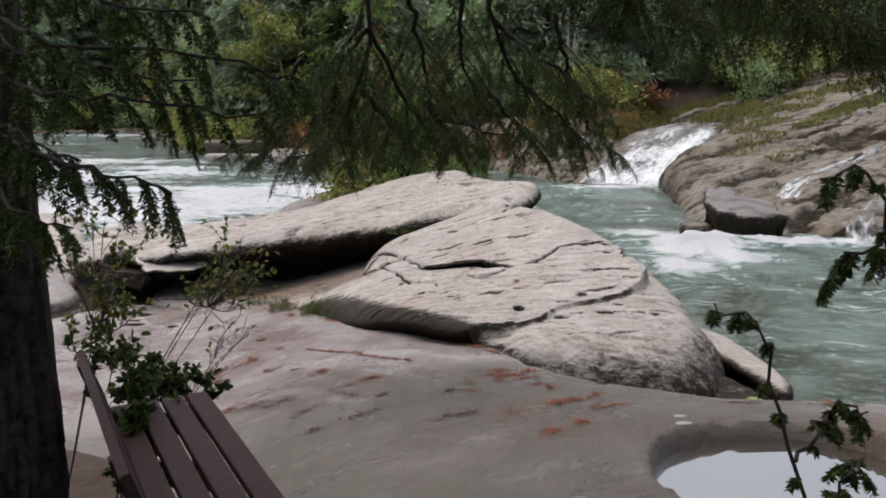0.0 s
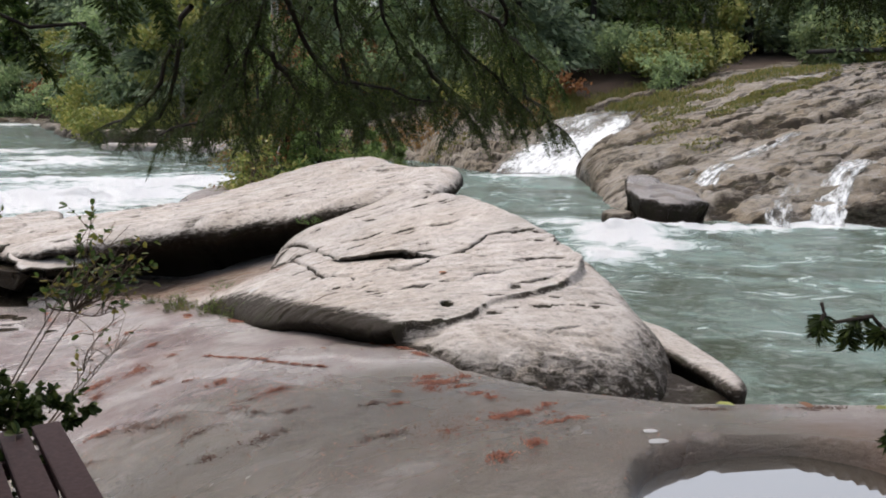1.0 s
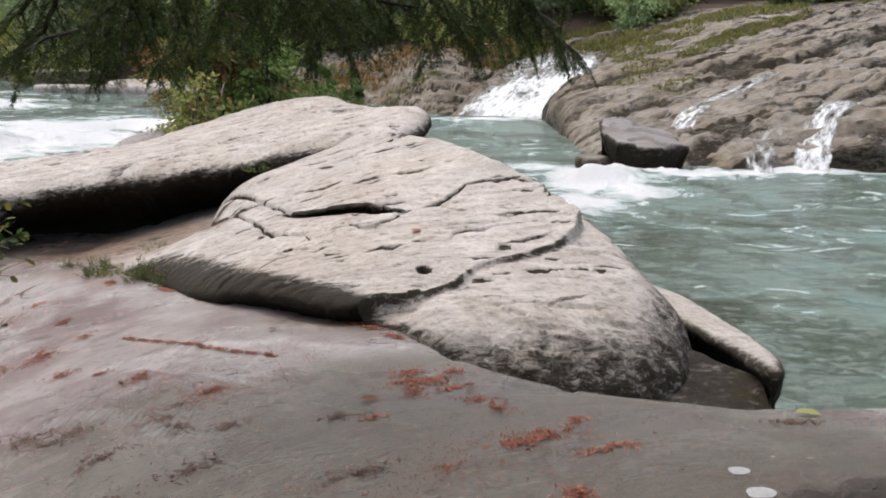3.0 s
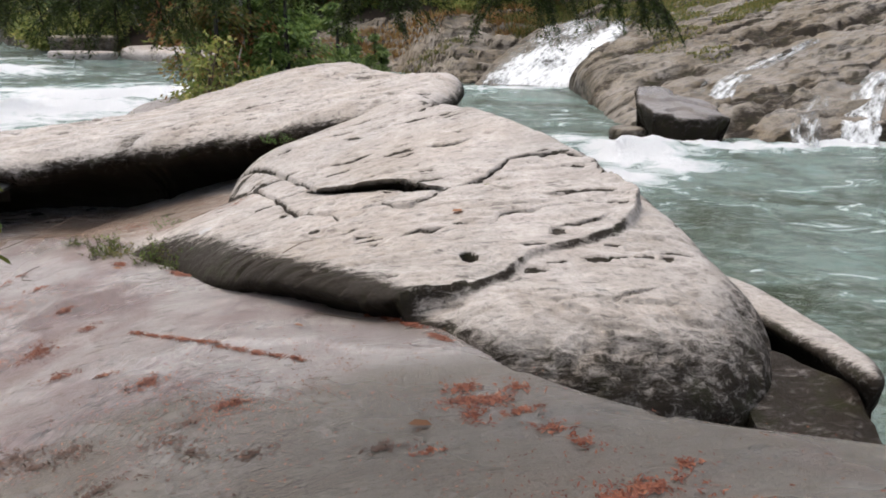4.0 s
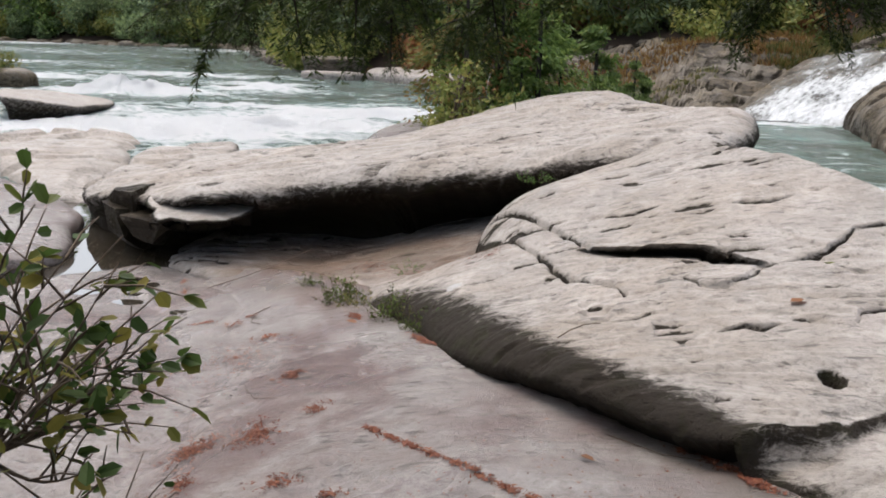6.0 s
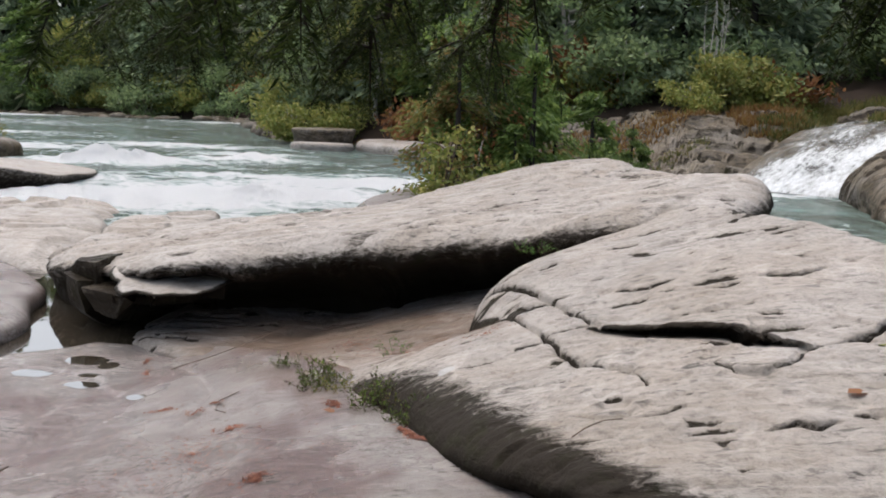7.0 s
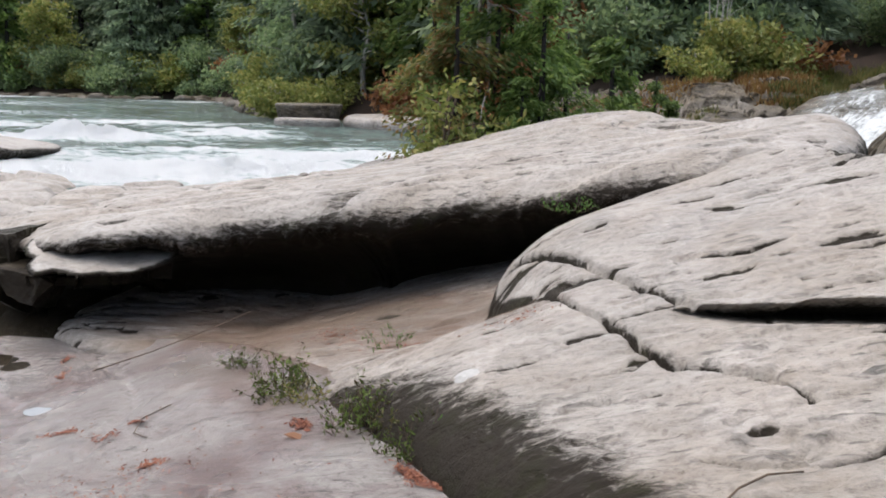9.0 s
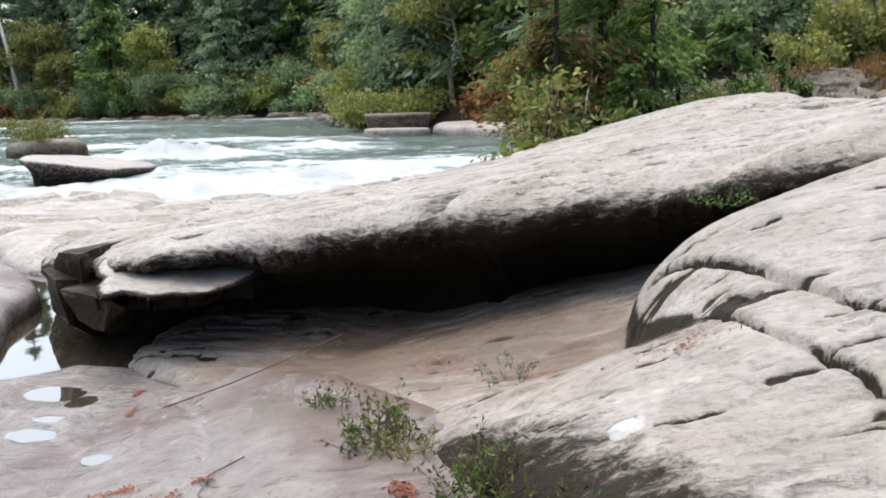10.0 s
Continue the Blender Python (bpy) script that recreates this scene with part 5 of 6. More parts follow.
# ---- near trees and shrubs ----
def bark_trunk(line):
    """A near trunk with furrowed bark, from its tapered centre line."""
    P = np.array(line, float)
    z = np.linspace(P[0, 2], P[-1, 2], 420)
    a = np.linspace(0, 2 * math.pi, 97)
    Z, A = np.meshgrid(z, a, indexing="ij")
    cx, cy, r = (np.interp(Z, P[:, 2], P[:, k]) for k in (0, 1, 3))
    wave = np.sin(A) * 2.0
    wave2 = np.cos(A) * 2.0
    plates = fbm(wave * 2.2 + 9, wave2 * 2.2 + Z * 1.1, 1.6, 4, 53)
    r = r * (1 + 0.14 * step(-0.04, 0.05, plates) + 0.1 * fbm(wave * 4, wave2 * 4 + Z * 4, 1.5, 3, 54))
    return grid_mesh("trunk", cx + r * np.cos(A), cy + r * np.sin(A), Z, np.ones((len(z) - 1, len(a) - 1), bool), HEMBARK)


def needle_sprays(name, label, limbs, rng, twigs, hang=0.32, mat=HEMLOCK, trunk=None, flat=0.5, side=0.35, thick=0.016, broad=0.0028):
    """Branches with drooping twigs set with short needles."""
    root = tagged(new(name), label, "branch" if trunk is None else "tree")
    if trunk:
        part("trunk", bark_trunk(trunk), root)
    for limb in limbs:
        wood, cs, ax, sd = [], [], [], []
        P = np.array(limb, float)
        k = np.linspace(0, 1, len(P))
        fine_k = np.linspace(0, 1, 14)
        Q = np.stack([np.interp(fine_k, k, P[:, c]) for c in range(3)], 1) + rng.normal(0, 0.012, (14, 3))
        wood.append([(*q, thick * (1 - 0.75 * u) + 0.002) for q, u in zip(Q, fine_k)])
        for n in range(twigs):
            u = 0.1 + 0.9 * (n + rng.rand()) / twigs
            o = np.array([np.interp(u, fine_k, Q[:, c]) for c in range(3)])
            ahead = np.array([np.interp(min(u + 0.06, 1), fine_k, Q[:, c]) - np.interp(u - 0.06, fine_k, Q[:, c]) for c in range(3)])
            ahead = ahead / (np.linalg.norm(ahead) + 1e-6)
            w = np.cross(ahead, (0.0, 0.0, 1.0)) * (1 if n % 2 else -1) + ahead * 0.75 + rng.normal(0, 0.22, 3) * (1, 1, 0.3)
            w = w / np.linalg.norm(w)
            ln = rng.uniform(0.55, 1.15) * side * (1.2 - 0.55 * u)
            drop = hang * rng.uniform(0.5, 1.15)
            s = np.linspace(0, 1, 7)
            T = o + w * (ln * s)[:, None] + np.array([0, 0, -1]) * (drop * s ** 1.6)[:, None]
            wood.append([(*p, 0.0032 * (1 - v) + 0.001) for p, v in zip(T, s)])
            across = np.cross(w, (0.0, 0.0, 1.0))
            subs = [T]
            for b in range(8):
                v = 0.12 + 0.8 * (b + rng.rand()) / 8
                p0 = np.array([np.interp(v, s, T[:, c]) for c in range(3)])
                w2 = w * 0.8 + across * (0.8 if b % 2 else -0.8) + rng.normal(0, 0.2, 3)
                w2 = w2 / np.linalg.norm(w2)
                l2 = ln * rng.uniform(0.3, 0.5) * (1.15 - v * 0.7)
                subs.append(p0 + w2 * (l2 * s)[:, None] + np.array([0, 0, -1]) * ((0.75 * l2 + 0.25 * drop) * s ** 1.4)[:, None])
            for S in subs:
                reach = np.linalg.norm(S[-1] - S[0])
                m = int(14 + 420 * reach * flat)
                v = rng.rand(m)
                c = np.stack([np.interp(v, s, S[:, q]) for q in range(3)], 1)
                t = (S[-1] - S[0]) / (reach + 1e-6)
                h = np.cross(t, (0, 0, 1.0))
                h = h / (np.linalg.norm(h) + 1e-6)
                sign = rng.choice([-1.0, 1.0], m)[:, None]
                a = h * sign + t * 0.7 + rng.normal(0, 0.28, (m, 3))
                a = a / np.linalg.norm(a, axis=1)[:, None] * rng.uniform(0.008, 0.014, m)[:, None]
                q = np.cross(a, rng.normal(0, 1, (m, 3)))
                q = q / (np.linalg.norm(q, axis=1)[:, None] + 1e-9) * broad
                cs.append(c + a), ax.append(a), sd.append(q)
        bough = part("limb", tubes("limb", wood[:1], LIMB, 6), root)
        tagged(part("twig_spray", tubes("twig_spray", wood[1:], LIMB, 4), bough), kind="stuff")
        tagged(part("needles", leaf_mesh("needles", np.concatenate(cs), np.concatenate(ax), np.concatenate(sd), mat), bough), kind="stuff")
    return root


rng2 = np.random.RandomState(23)
needle_sprays("hemlock_branch", "drooping dark hemlock branch hanging over the rock", [
    [(-0.45, 5.0, 2.9), (-0.45, 5.15, 2.0), (-0.53, 5.25, 1.65), (-0.66, 5.35, 1.42), (-0.82, 5.45, 1.27), (-1.12, 5.6, 1.14)],
    [(-0.45, 5.15, 2.0), (-0.34, 5.4, 1.75), (-0.2, 5.55, 1.5), (0.17, 5.7, 1.42), (0.45, 5.8, 1.34)],
    [(0.2, 4.9, 2.9), (0.3, 5.3, 2.1), (0.47, 5.5, 1.74), (0.75, 5.6, 1.5), (1.05, 5.7, 1.28)],
    [(0.3, 5.3, 2.1), (0.55, 5.4, 1.9), (0.85, 5.5, 1.7), (1.1, 5.6, 1.5)],
    [(-0.45, 5.15, 2.0), (-0.6, 5.3, 1.9), (-0.75, 5.5, 1.8), (-0.85, 5.7, 1.7)],
    [(-0.53, 5.25, 1.65), (-0.4, 5.5, 1.5), (-0.35, 5.8, 1.38), (-0.4, 6.05, 1.28)],
    [(0.1, 5.0, 2.3), (0.1, 5.3, 2.0), (0.15, 5.6, 1.75), (0.3, 5.9, 1.5)],
    [(-0.2, 5.2, 2.2), (-0.15, 5.5, 1.95), (-0.1, 5.8, 1.7), (-0.1, 6.1, 1.45)],
    [(0.7, 5.3, 2.1), (0.8, 5.5, 1.85), (0.85, 5.8, 1.6), (0.9, 6.0, 1.35)],
    [(-0.1, 5.6, 1.55), (0.0, 5.9, 1.4), (0.05, 6.1, 1.3), (0.1, 6.3, 1.22)],
    [(0.3, 5.6, 1.6), (0.5, 5.9, 1.45), (0.6, 6.1, 1.33), (0.7, 6.3, 1.25)],
    [(-0.5, 5.2, 2.1), (-0.7, 5.5, 1.8), (-0.75, 5.7, 1.55), (-0.8, 5.9, 1.38)]], rng2, 19, hang=0.2, side=0.32, flat=0.8, broad=0.0019)
needle_sprays("hemlock_branch", "dark hemlock branch overhead in deep shade", [
    [(1.0, 3.4, 2.9), (1.3, 3.9, 2.35), (1.7, 4.3, 2.15), (2.1, 4.6, 2.05)], [(2.0, 3.4, 2.8), (2.3, 4.0, 2.4), (2.6, 4.6, 2.25)], [(0.2, 4.0, 2.9), (0.6, 4.4, 2.45), (1.0, 4.8, 2.25)],
    [(1.2, 3.6, 2.5), (1.6, 4.0, 2.2), (2.0, 4.2, 2.0), (2.4, 4.3, 1.9)], [(0.8, 4.2, 2.5), (1.2, 4.6, 2.2), (1.6, 4.9, 2.0)]], rng2, 34)
needle_sprays("hemlock_branch", "hemlock branch tips hanging before the far forest", [
    [(-1.0, 6.0, 1.91), (-1.3, 6.4, 1.41), (-1.6, 6.7, 1.19), (-1.9, 6.9, 1.10)], [(-0.6, 6.1, 1.91), (-1.0, 6.5, 1.41), (-1.2, 6.7, 1.17), (-1.35, 6.9, 1.06)], [(-0.3, 6.2, 1.91), (-0.6, 6.5, 1.41), (-0.75, 6.7, 1.13), (-0.85, 6.9, 1.03)], [(-1.1, 6.2, 1.71), (-1.25, 6.5, 1.31), (-1.45, 6.7, 1.15), (-1.6, 6.8, 1.07)], [(-0.8, 6.2, 1.71), (-0.9, 6.5, 1.31), (-1.0, 6.7, 1.15), (-1.1, 6.8, 1.06)],
    [(0.9, 6.1, 1.81), (1.1, 6.4, 1.41), (1.3, 6.5, 1.21), (1.45, 6.5, 1.13)], [(0.6, 6.2, 1.81), (0.8, 6.4, 1.41), (0.95, 6.5, 1.26)]], rng2, 24, hang=0.12, side=0.2, flat=0.55, broad=0.0013)
needle_sprays("hemlock_tree", "dark hemlock trunk with hanging sprays beside the bench", [
    [(-1.9, 3.4, 2.1), (-1.5, 2.9, 1.85), (-1.25, 2.7, 1.76), (-0.93, 2.7, 1.75), (-0.6, 2.7, 1.7), (-0.45, 2.7, 1.64)], [(-1.9, 3.4, 1.8), (-1.5, 2.9, 1.65), (-1.2, 2.7, 1.6), (-0.92, 2.7, 1.59), (-0.62, 2.75, 1.53)], [(-1.9, 3.4, 1.5), (-1.5, 2.9, 1.42), (-1.2, 2.7, 1.37), (-1.05, 2.7, 1.34), (-0.9, 2.7, 1.28)],
    [(-1.9, 3.4, 2.4), (-1.4, 2.8, 2.0), (-1.1, 2.6, 1.9), (-0.7, 2.6, 1.84)], [(-1.95, 3.4, 1.6), (-1.65, 3.1, 1.5), (-1.45, 2.9, 1.45), (-1.25, 2.8, 1.4)], [(-1.9, 3.4, 1.3), (-1.6, 3.0, 1.2), (-1.35, 2.9, 1.12)], [(-1.9, 3.4, 1.9), (-1.5, 3.0, 1.75), (-1.2, 2.9, 1.7), (-0.85, 2.85, 1.66)]], rng2, 14, thick=0.008,
    trunk=[(-2.0, 3.4, -1.2, 0.32), (-1.98, 3.42, -0.4, 0.24), (-1.96, 3.44, 0.6, 0.2), (-1.96, 3.45, 2.5, 0.18), (-2.0, 3.4, 6.0, 0.15), (-2.0, 3.4, 11.0, 0.05)], hang=0.16, side=0.13, flat=0.9)


def folded_leaves(name, centres, axes, ups, mat, wide=0.58):
    c, a, n = (np.asarray(v, np.float32) for v in (centres, axes, ups))
    s = np.cross(a, n)
    s = s / (np.linalg.norm(s, axis=1)[:, None] + 1e-9) * np.linalg.norm(a, axis=1)[:, None] * wide
    up = n / (np.linalg.norm(n, axis=1)[:, None] + 1e-9) * np.linalg.norm(a, axis=1)[:, None] * 0.18
    V = np.stack([c - a, c - a * 0.55 + s * 0.8 + up, c + a * 0.45 + s * 0.95 + up, c + a, c + a * 0.45 - s * 0.95 + up, c - a * 0.55 - s * 0.8 + up, c], 1)
    k = len(c)
    F = np.array([(0, 1, 6), (1, 2, 6), (2, 3, 6), (3, 4, 6), (4, 5, 6), (5, 0, 6)])
    me = bpy.data.meshes.new(name)
    me.from_pydata(V.reshape(-1, 3).tolist(), [], (F[None] + 7 * np.arange(k)[:, None, None]).reshape(-1, 3).tolist())
    me.materials.append(mat)
    return me


def shrub(label, base, tips, leaves, size, mat, rng, droop=0.06):
    """Thin forking stems from one base, with leaves set along the twigs."""
    root = tagged(new("shrub"), label, "shrub")
    b = np.array(base, float)
    lines, at, way = [], [], []
    hub = b + (np.mean(np.array(tips, float), axis=0) - b) * 0.75
    for turn, tip in enumerate(tips):
        e = np.array(tip, float)
        s = np.linspace(0, 1, 8)
        mid = rng.normal(0, 0.05, 3)
        v1 = s[:, None]
        P = b * (1 - v1) ** 2 + (b + (hub - b) * 1.1) * 2 * v1 * (1 - v1) + e * v1 ** 2 + mid * 0.5 * np.sin(v1 * math.pi) + np.array([0, 0, -droop]) * v1 ** 2
        if turn > 2:
            P = hub + (e - hub) * v1 + mid * np.sin(v1 * math.pi) + np.array([0, 0, -droop]) * v1 ** 2
        lines.append([(*p, 0.004 * (1 - v) + 0.0014) for p, v in zip(P, s)])
        L = np.linalg.norm(e - b)
        for k in range(7):
            v = rng.uniform(0.5 if turn < 3 else 0.1, 1)
            o = np.array([np.interp(v, s, P[:, c]) for c in range(3)])
            d = (e - b) / L + rng.normal(0, 0.8, 3) * (1, 1, 0.5)
            d = d / np.linalg.norm(d) * rng.uniform(0.08, 0.22) * min(1, L)
            lines.append([(*o, 0.003), (*(o + d * 0.5 + (0, 0, 0.01)), 0.002), (*(o + d), 0.001)])
            for q in (0.4, 0.7, 1.0):
                at.append(o + d * q), way.append(d)
    at, way = np.array(at), np.array(way)
    pick = rng.randint(0, len(at), leaves)
    a = way[pick] / (np.linalg.norm(way[pick], axis=1)[:, None] + 1e-9) + rng.normal(0, 0.6, (leaves, 3)) + (0, 0, -0.35)
    a = a / np.linalg.norm(a, axis=1)[:, None] * (size * rng.uniform(0.6, 1.25, leaves))[:, None]
    part("stem", tubes("stem", lines, TWIG, 5), root)
    part("leaves", folded_leaves("leaves", at[pick] + a, a, rng.normal(0, 0.7, (leaves, 3)) + (0, 0, 1), mat), root)
    return root


DARKLEAF = leaf_material("dark shrub leaves", (0.02, 0.036, 0.012), (0.045, 0.07, 0.02), (0.09, 0.11, 0.03), 0.5, 0.3, 0.1)
LEAFY = leaf_material("shrub leaves", (0.03, 0.055, 0.014), (0.06, 0.1, 0.024), (0.22, 0.18, 0.04), 0.45, 0.4, 0.2)
shrub("leafy green shrub growing beside the end of the bench", (-1.95, 4.85, -0.62), [(-1.5, 4.75, -0.08), (-1.6, 4.6, 0.02), (-1.9, 4.9, 0.04), (-2.1, 5.0, 0.0), (-1.55, 5.0, -0.15), (-1.42, 4.85, -0.13), (-1.75, 4.7, -0.12), (-1.55, 4.65, -0.22), (-1.65, 4.5, -0.2), (-2.0, 4.75, -0.2)], 2200, 0.024, DARKLEAF, rng2)
shrub("tall thin shrub with yellowing oval leaves on the rock", (-2.25, 5.3, -0.75), [(-1.24, 5.32, 0.74), (-1.27, 5.35, 0.68), (-1.32, 5.3, 0.72), (-1.21, 5.38, 0.62), (-1.28, 5.4, 0.58), (-1.24, 5.33, 0.47), (-1.3, 5.36, 0.45), (-1.27, 5.35, 0.34), (-1.34, 5.3, 0.28), (-1.42, 5.4, 0.3), (-1.42, 5.35, 0.78), (-1.5, 5.35, 0.62), (-1.6, 5.3, 0.5), (-1.55, 5.45, 0.4)], 430, 0.022, LEAFY, rng2, 0.05)
shrub("light green leafy shrub beside the hemlock trunk", (-2.1, 4.2, -0.6), [(-1.66, 4.2, 1.1), (-1.75, 4.15, 1.0), (-1.85, 4.25, 1.08), (-1.58, 4.3, 0.9), (-1.95, 4.2, 0.8), (-1.7, 4.3, 0.7), (-1.6, 4.2, 0.55), (-1.8, 4.3, 0.5), (-1.9, 4.2, 0.3), (-1.7, 4.25, 0.25), (-1.85, 4.2, 0.05)], 1000, 0.017, LEAFY, rng2)
shrub("bare twiggy shrub with few small leaves", (-2.1, 5.5, -0.85), [(-1.36, 5.47, 0.0), (-1.5, 5.4, 0.1), (-1.44, 5.6, -0.08), (-1.4, 5.45, 0.14)], 22, 0.018, LEAFY, rng2, 0.02)
shrub("yellowing shrub beside the still pool", (-7.6, 11.4, -0.95), [(-7.3, 11.3, 0.15), (-7.5, 11.6, 0.3), (-7.8, 11.5, 0.2), (-7.1, 11.5, 0.0), (-7.4, 11.8, -0.1)], 260, 0.04, YELLOW, rng2)
shrub("dark leafy shrub between the hemlock trunk and the bench", (-1.75, 3.85, -0.8), [(-1.45, 3.95, 0.15), (-1.6, 4.1, 0.25), (-1.35, 4.05, -0.05), (-1.7, 4.0, 0.35), (-1.5, 3.75, 0.05), (-1.4, 3.7, -0.2), (-1.85, 4.1, 0.3), (-1.3, 3.9, -0.3), (-1.55, 3.6, -0.2), (-1.6, 3.9, 0.0)], 1500, 0.026, DARKLEAF, rng2)
needle_sprays("cedar_sapling", "dark cedar sapling with drooping fronds beside the path", [
    [(0.98, 1.9, -0.1), (0.95, 1.9, 0.4), (0.88, 1.95, 0.75), (0.84, 1.98, 0.95), (0.78, 1.98, 1.06), (0.68, 2.0, 1.09)], [(0.9, 1.93, 0.7), (1.0, 2.0, 0.82), (1.08, 2.0, 0.8)], [(0.95, 1.9, 0.4), (1.05, 2.0, 0.62), (1.12, 2.05, 0.65)],
    [(1.25, 1.9, 0.5), (1.15, 2.0, 1.2), (1.05, 2.05, 1.42), (0.96, 2.05, 1.42)], [(1.15, 2.0, 1.2), (1.05, 2.02, 1.22), (0.98, 2.02, 1.15)]], rng2, 9, hang=0.06, side=0.05, flat=0.8, thick=0.004)
# conifers on the near bank, behind and beside the path
for k, (x, y) in enumerate(((8, -6), (-9, -5), (11, -7), (-4, -10), (2, -11), (-13, -7), (7, -11), (0, -16), (-8, -15), (9, -17))):
    o = copy_thing(firs[k % 4], pose(x, y, ground_at(x, y) - 0.2, 0, 0, 70 * k))
    o["label"], o["group"] = "tall conifer on the near bank", "near bank trees"

# crown of the hemlock over the path, out of view, added to shade the near slab
crown_c, crown_a, crown_s = [], [], []
for b in range(60):
    h = rng2.uniform(3.0, 10.5)
    az, ln = rng2.uniform(0, 6.283), (3.6 * (1 - (h - 3.0) / 9.0) + 0.4) * rng2.uniform(0.6, 1.1)
    u = rng2.uniform(0.15, 1, 60)
    d = np.array([math.cos(az), math.sin(az), 0])
    c = np.array([-2.0, 3.4, h]) + d * (ln * u)[:, None] + rng2.normal(0, 0.16, (60, 3))
    c[:, 2] -= 0.3 * ln * u * u
    c[:, 2] = np.maximum(c[:, 2], 2.75)
    a = d + rng2.normal(0, 0.5, (60, 3))
    a = a / np.linalg.norm(a, axis=1)[:, None] * 0.13
    q = np.cross(a, rng2.normal(0, 1, (60, 3)))
    crown_c.append(c), crown_a.append(a), crown_s.append(q / np.linalg.norm(q, axis=1)[:, None] * 0.05)
hemlock = bpy.data.objects["hemlock_tree"]
part("crown", leaf_mesh("crown", np.concatenate(crown_c), np.concatenate(crown_a), np.concatenate(crown_s), HEMLOCK), hemlock)


# ---- litter, mosses and small things on the rock ----
def slab_z(x, y):
    return float(slab_top(np.array([x]), np.array([y]))[0])


def rock_z(x, y):
    return float(rock_top(np.array([x]), np.array([y]))[0])


def litter_patch(label, spots, per, rng, size=0.011, mat=NEEDLES, surface=slab_top, fat=1.0):
    """Fallen cedar needles heaped in patches: many small curled slips."""
    cs, ax, sd = [], [], []
    for x, y, rx, ry, turn in spots:
        ry *= fat
        n = int(per * rx * ry * 2600) + 30
        t = rng.uniform(0, 6.283, n)
        r = np.abs(rng.normal(0, 0.55, n))
        px, py = r * np.cos(t) * rx, r * np.sin(t) * ry
        lump = fbm(px * 17 + x * 31, py * 24 + y * 37, 1.0, 4, 7) > (-0.05 if ry > 0.03 else -0.6) + 0.35 * (r - 0.5)
        px, py = px[lump], py[lump]
        c_, s_ = math.cos(radians(turn)), math.sin(radians(turn))
        gx, gy = x + px * c_ - py * s_, y + px * s_ + py * c_
        if surface is slab_top:
            on = inside(gx, gy, smooth_loop(SLAB_EDGE, 8)) & (to_lines(gx, gy, SLAB_EDGE, True)[0] > 0.07)
            gx, gy = gx[on], gy[on]
        gz = surface(gx, gy) + rng.uniform(0.003, 0.010, len(gx))
        a = rng.normal(0, 1, (len(gx), 3)) * (1, 1, 0.25)
        a = a / np.linalg.norm(a, axis=1)[:, None] * (size * rng.uniform(0.5, 1.5, len(gx)))[:, None]
        q = np.cross(a, np.array([0, 0, 1.0]) + rng.normal(0, 0.3, (len(gx), 3)))
        q = q / (np.linalg.norm(q, axis=1)[:, None] + 1e-9) * (size * 0.35)
        cs.append(np.stack([gx, gy, gz], 1)), ax.append(a), sd.append(q)
    return tagged(new("needle_litter", leaf_mesh("needle_litter", np.concatenate(cs), np.concatenate(ax), np.concatenate(sd), mat)), label, "litter", kind="stuff")


rng3 = np.random.RandomState(31)
litter_patch("small heaps of red cedar needles on the wet slab", [(-1.87, 8.1, 0.13, 0.1, 0), (-1.58, 7.6, 0.1, 0.07, 0), (-1.82, 7.4, 0.18, 0.16, 30), (-2.15, 7.4, 0.2, 0.12, 50), (-2.05, 7.06, 0.12, 0.08, 20), (-1.55, 6.9, 0.16, 0.06, -10),
              (-1.29, 6.75, 0.1, 0.06, 0), (-1.0, 6.5, 0.17, 0.09, 60), (-1.74, 6.2, 0.2, 0.08, 10), (-0.55, 6.0, 0.14, 0.05, 0)], 7, rng3, fat=1.4)
litter_patch("line of red cedar needles along a crack", [(-1.22 + 0.103 * k, 7.27 - 0.094 * k, 0.08, 0.022, -42) for k in range(10)], 22, rng3)
litter_patch("red cedar needles caught in the rock seam", [(-0.45, 7.95, 0.18, 0.04, -45), (-0.2, 7.65, 0.2, 0.05, -50), (0.0, 7.35, 0.2, 0.06, -55), (0.14, 7.08, 0.2, 0.07, -55), (0.28, 6.82, 0.2, 0.06, -60), (0.42, 6.5, 0.16, 0.04, -60), (-1.2, 8.6, 0.2, 0.05, -45), (-1.75, 9.15, 0.15, 0.05, -45), (0.05, 7.5, 0.3, 0.05, -55), (0.25, 7.2, 0.3, 0.045, -58), (0.38, 6.95, 0.2, 0.04, -60), (-0.1, 7.8, 0.25, 0.04, -50)], 26, rng3)
litter_patch("red cedar needles strewn over the slab", [(0.42, 5.75, 0.16, 0.1, 0), (0.5, 5.58, 0.22, 0.1, 10), (0.62, 5.72, 0.1, 0.09, 40), (0.4, 5.45, 0.08, 0.12, 0), (0.56, 5.43, 0.2, 0.06, 5), (0.66, 5.28, 0.12, 0.07, 0), (0.7, 5.1, 0.1, 0.1, 0),
              (0.8, 4.73, 0.24, 0.09, 5), (0.68, 4.7, 0.14, 0.06, 0), (0.98, 4.55, 0.22, 0.05, -5), (0.96, 4.86, 0.1, 0.06, 0), (0.58, 4.12, 0.1, 0.08, 0), (0.76, 4.22, 0.1, 0.07, 0), (0.4, 5.6, 0.2, 0.06, 0), (0.2, 5.2, 0.12, 0.05, 0)], 6, rng3, fat=1.35)
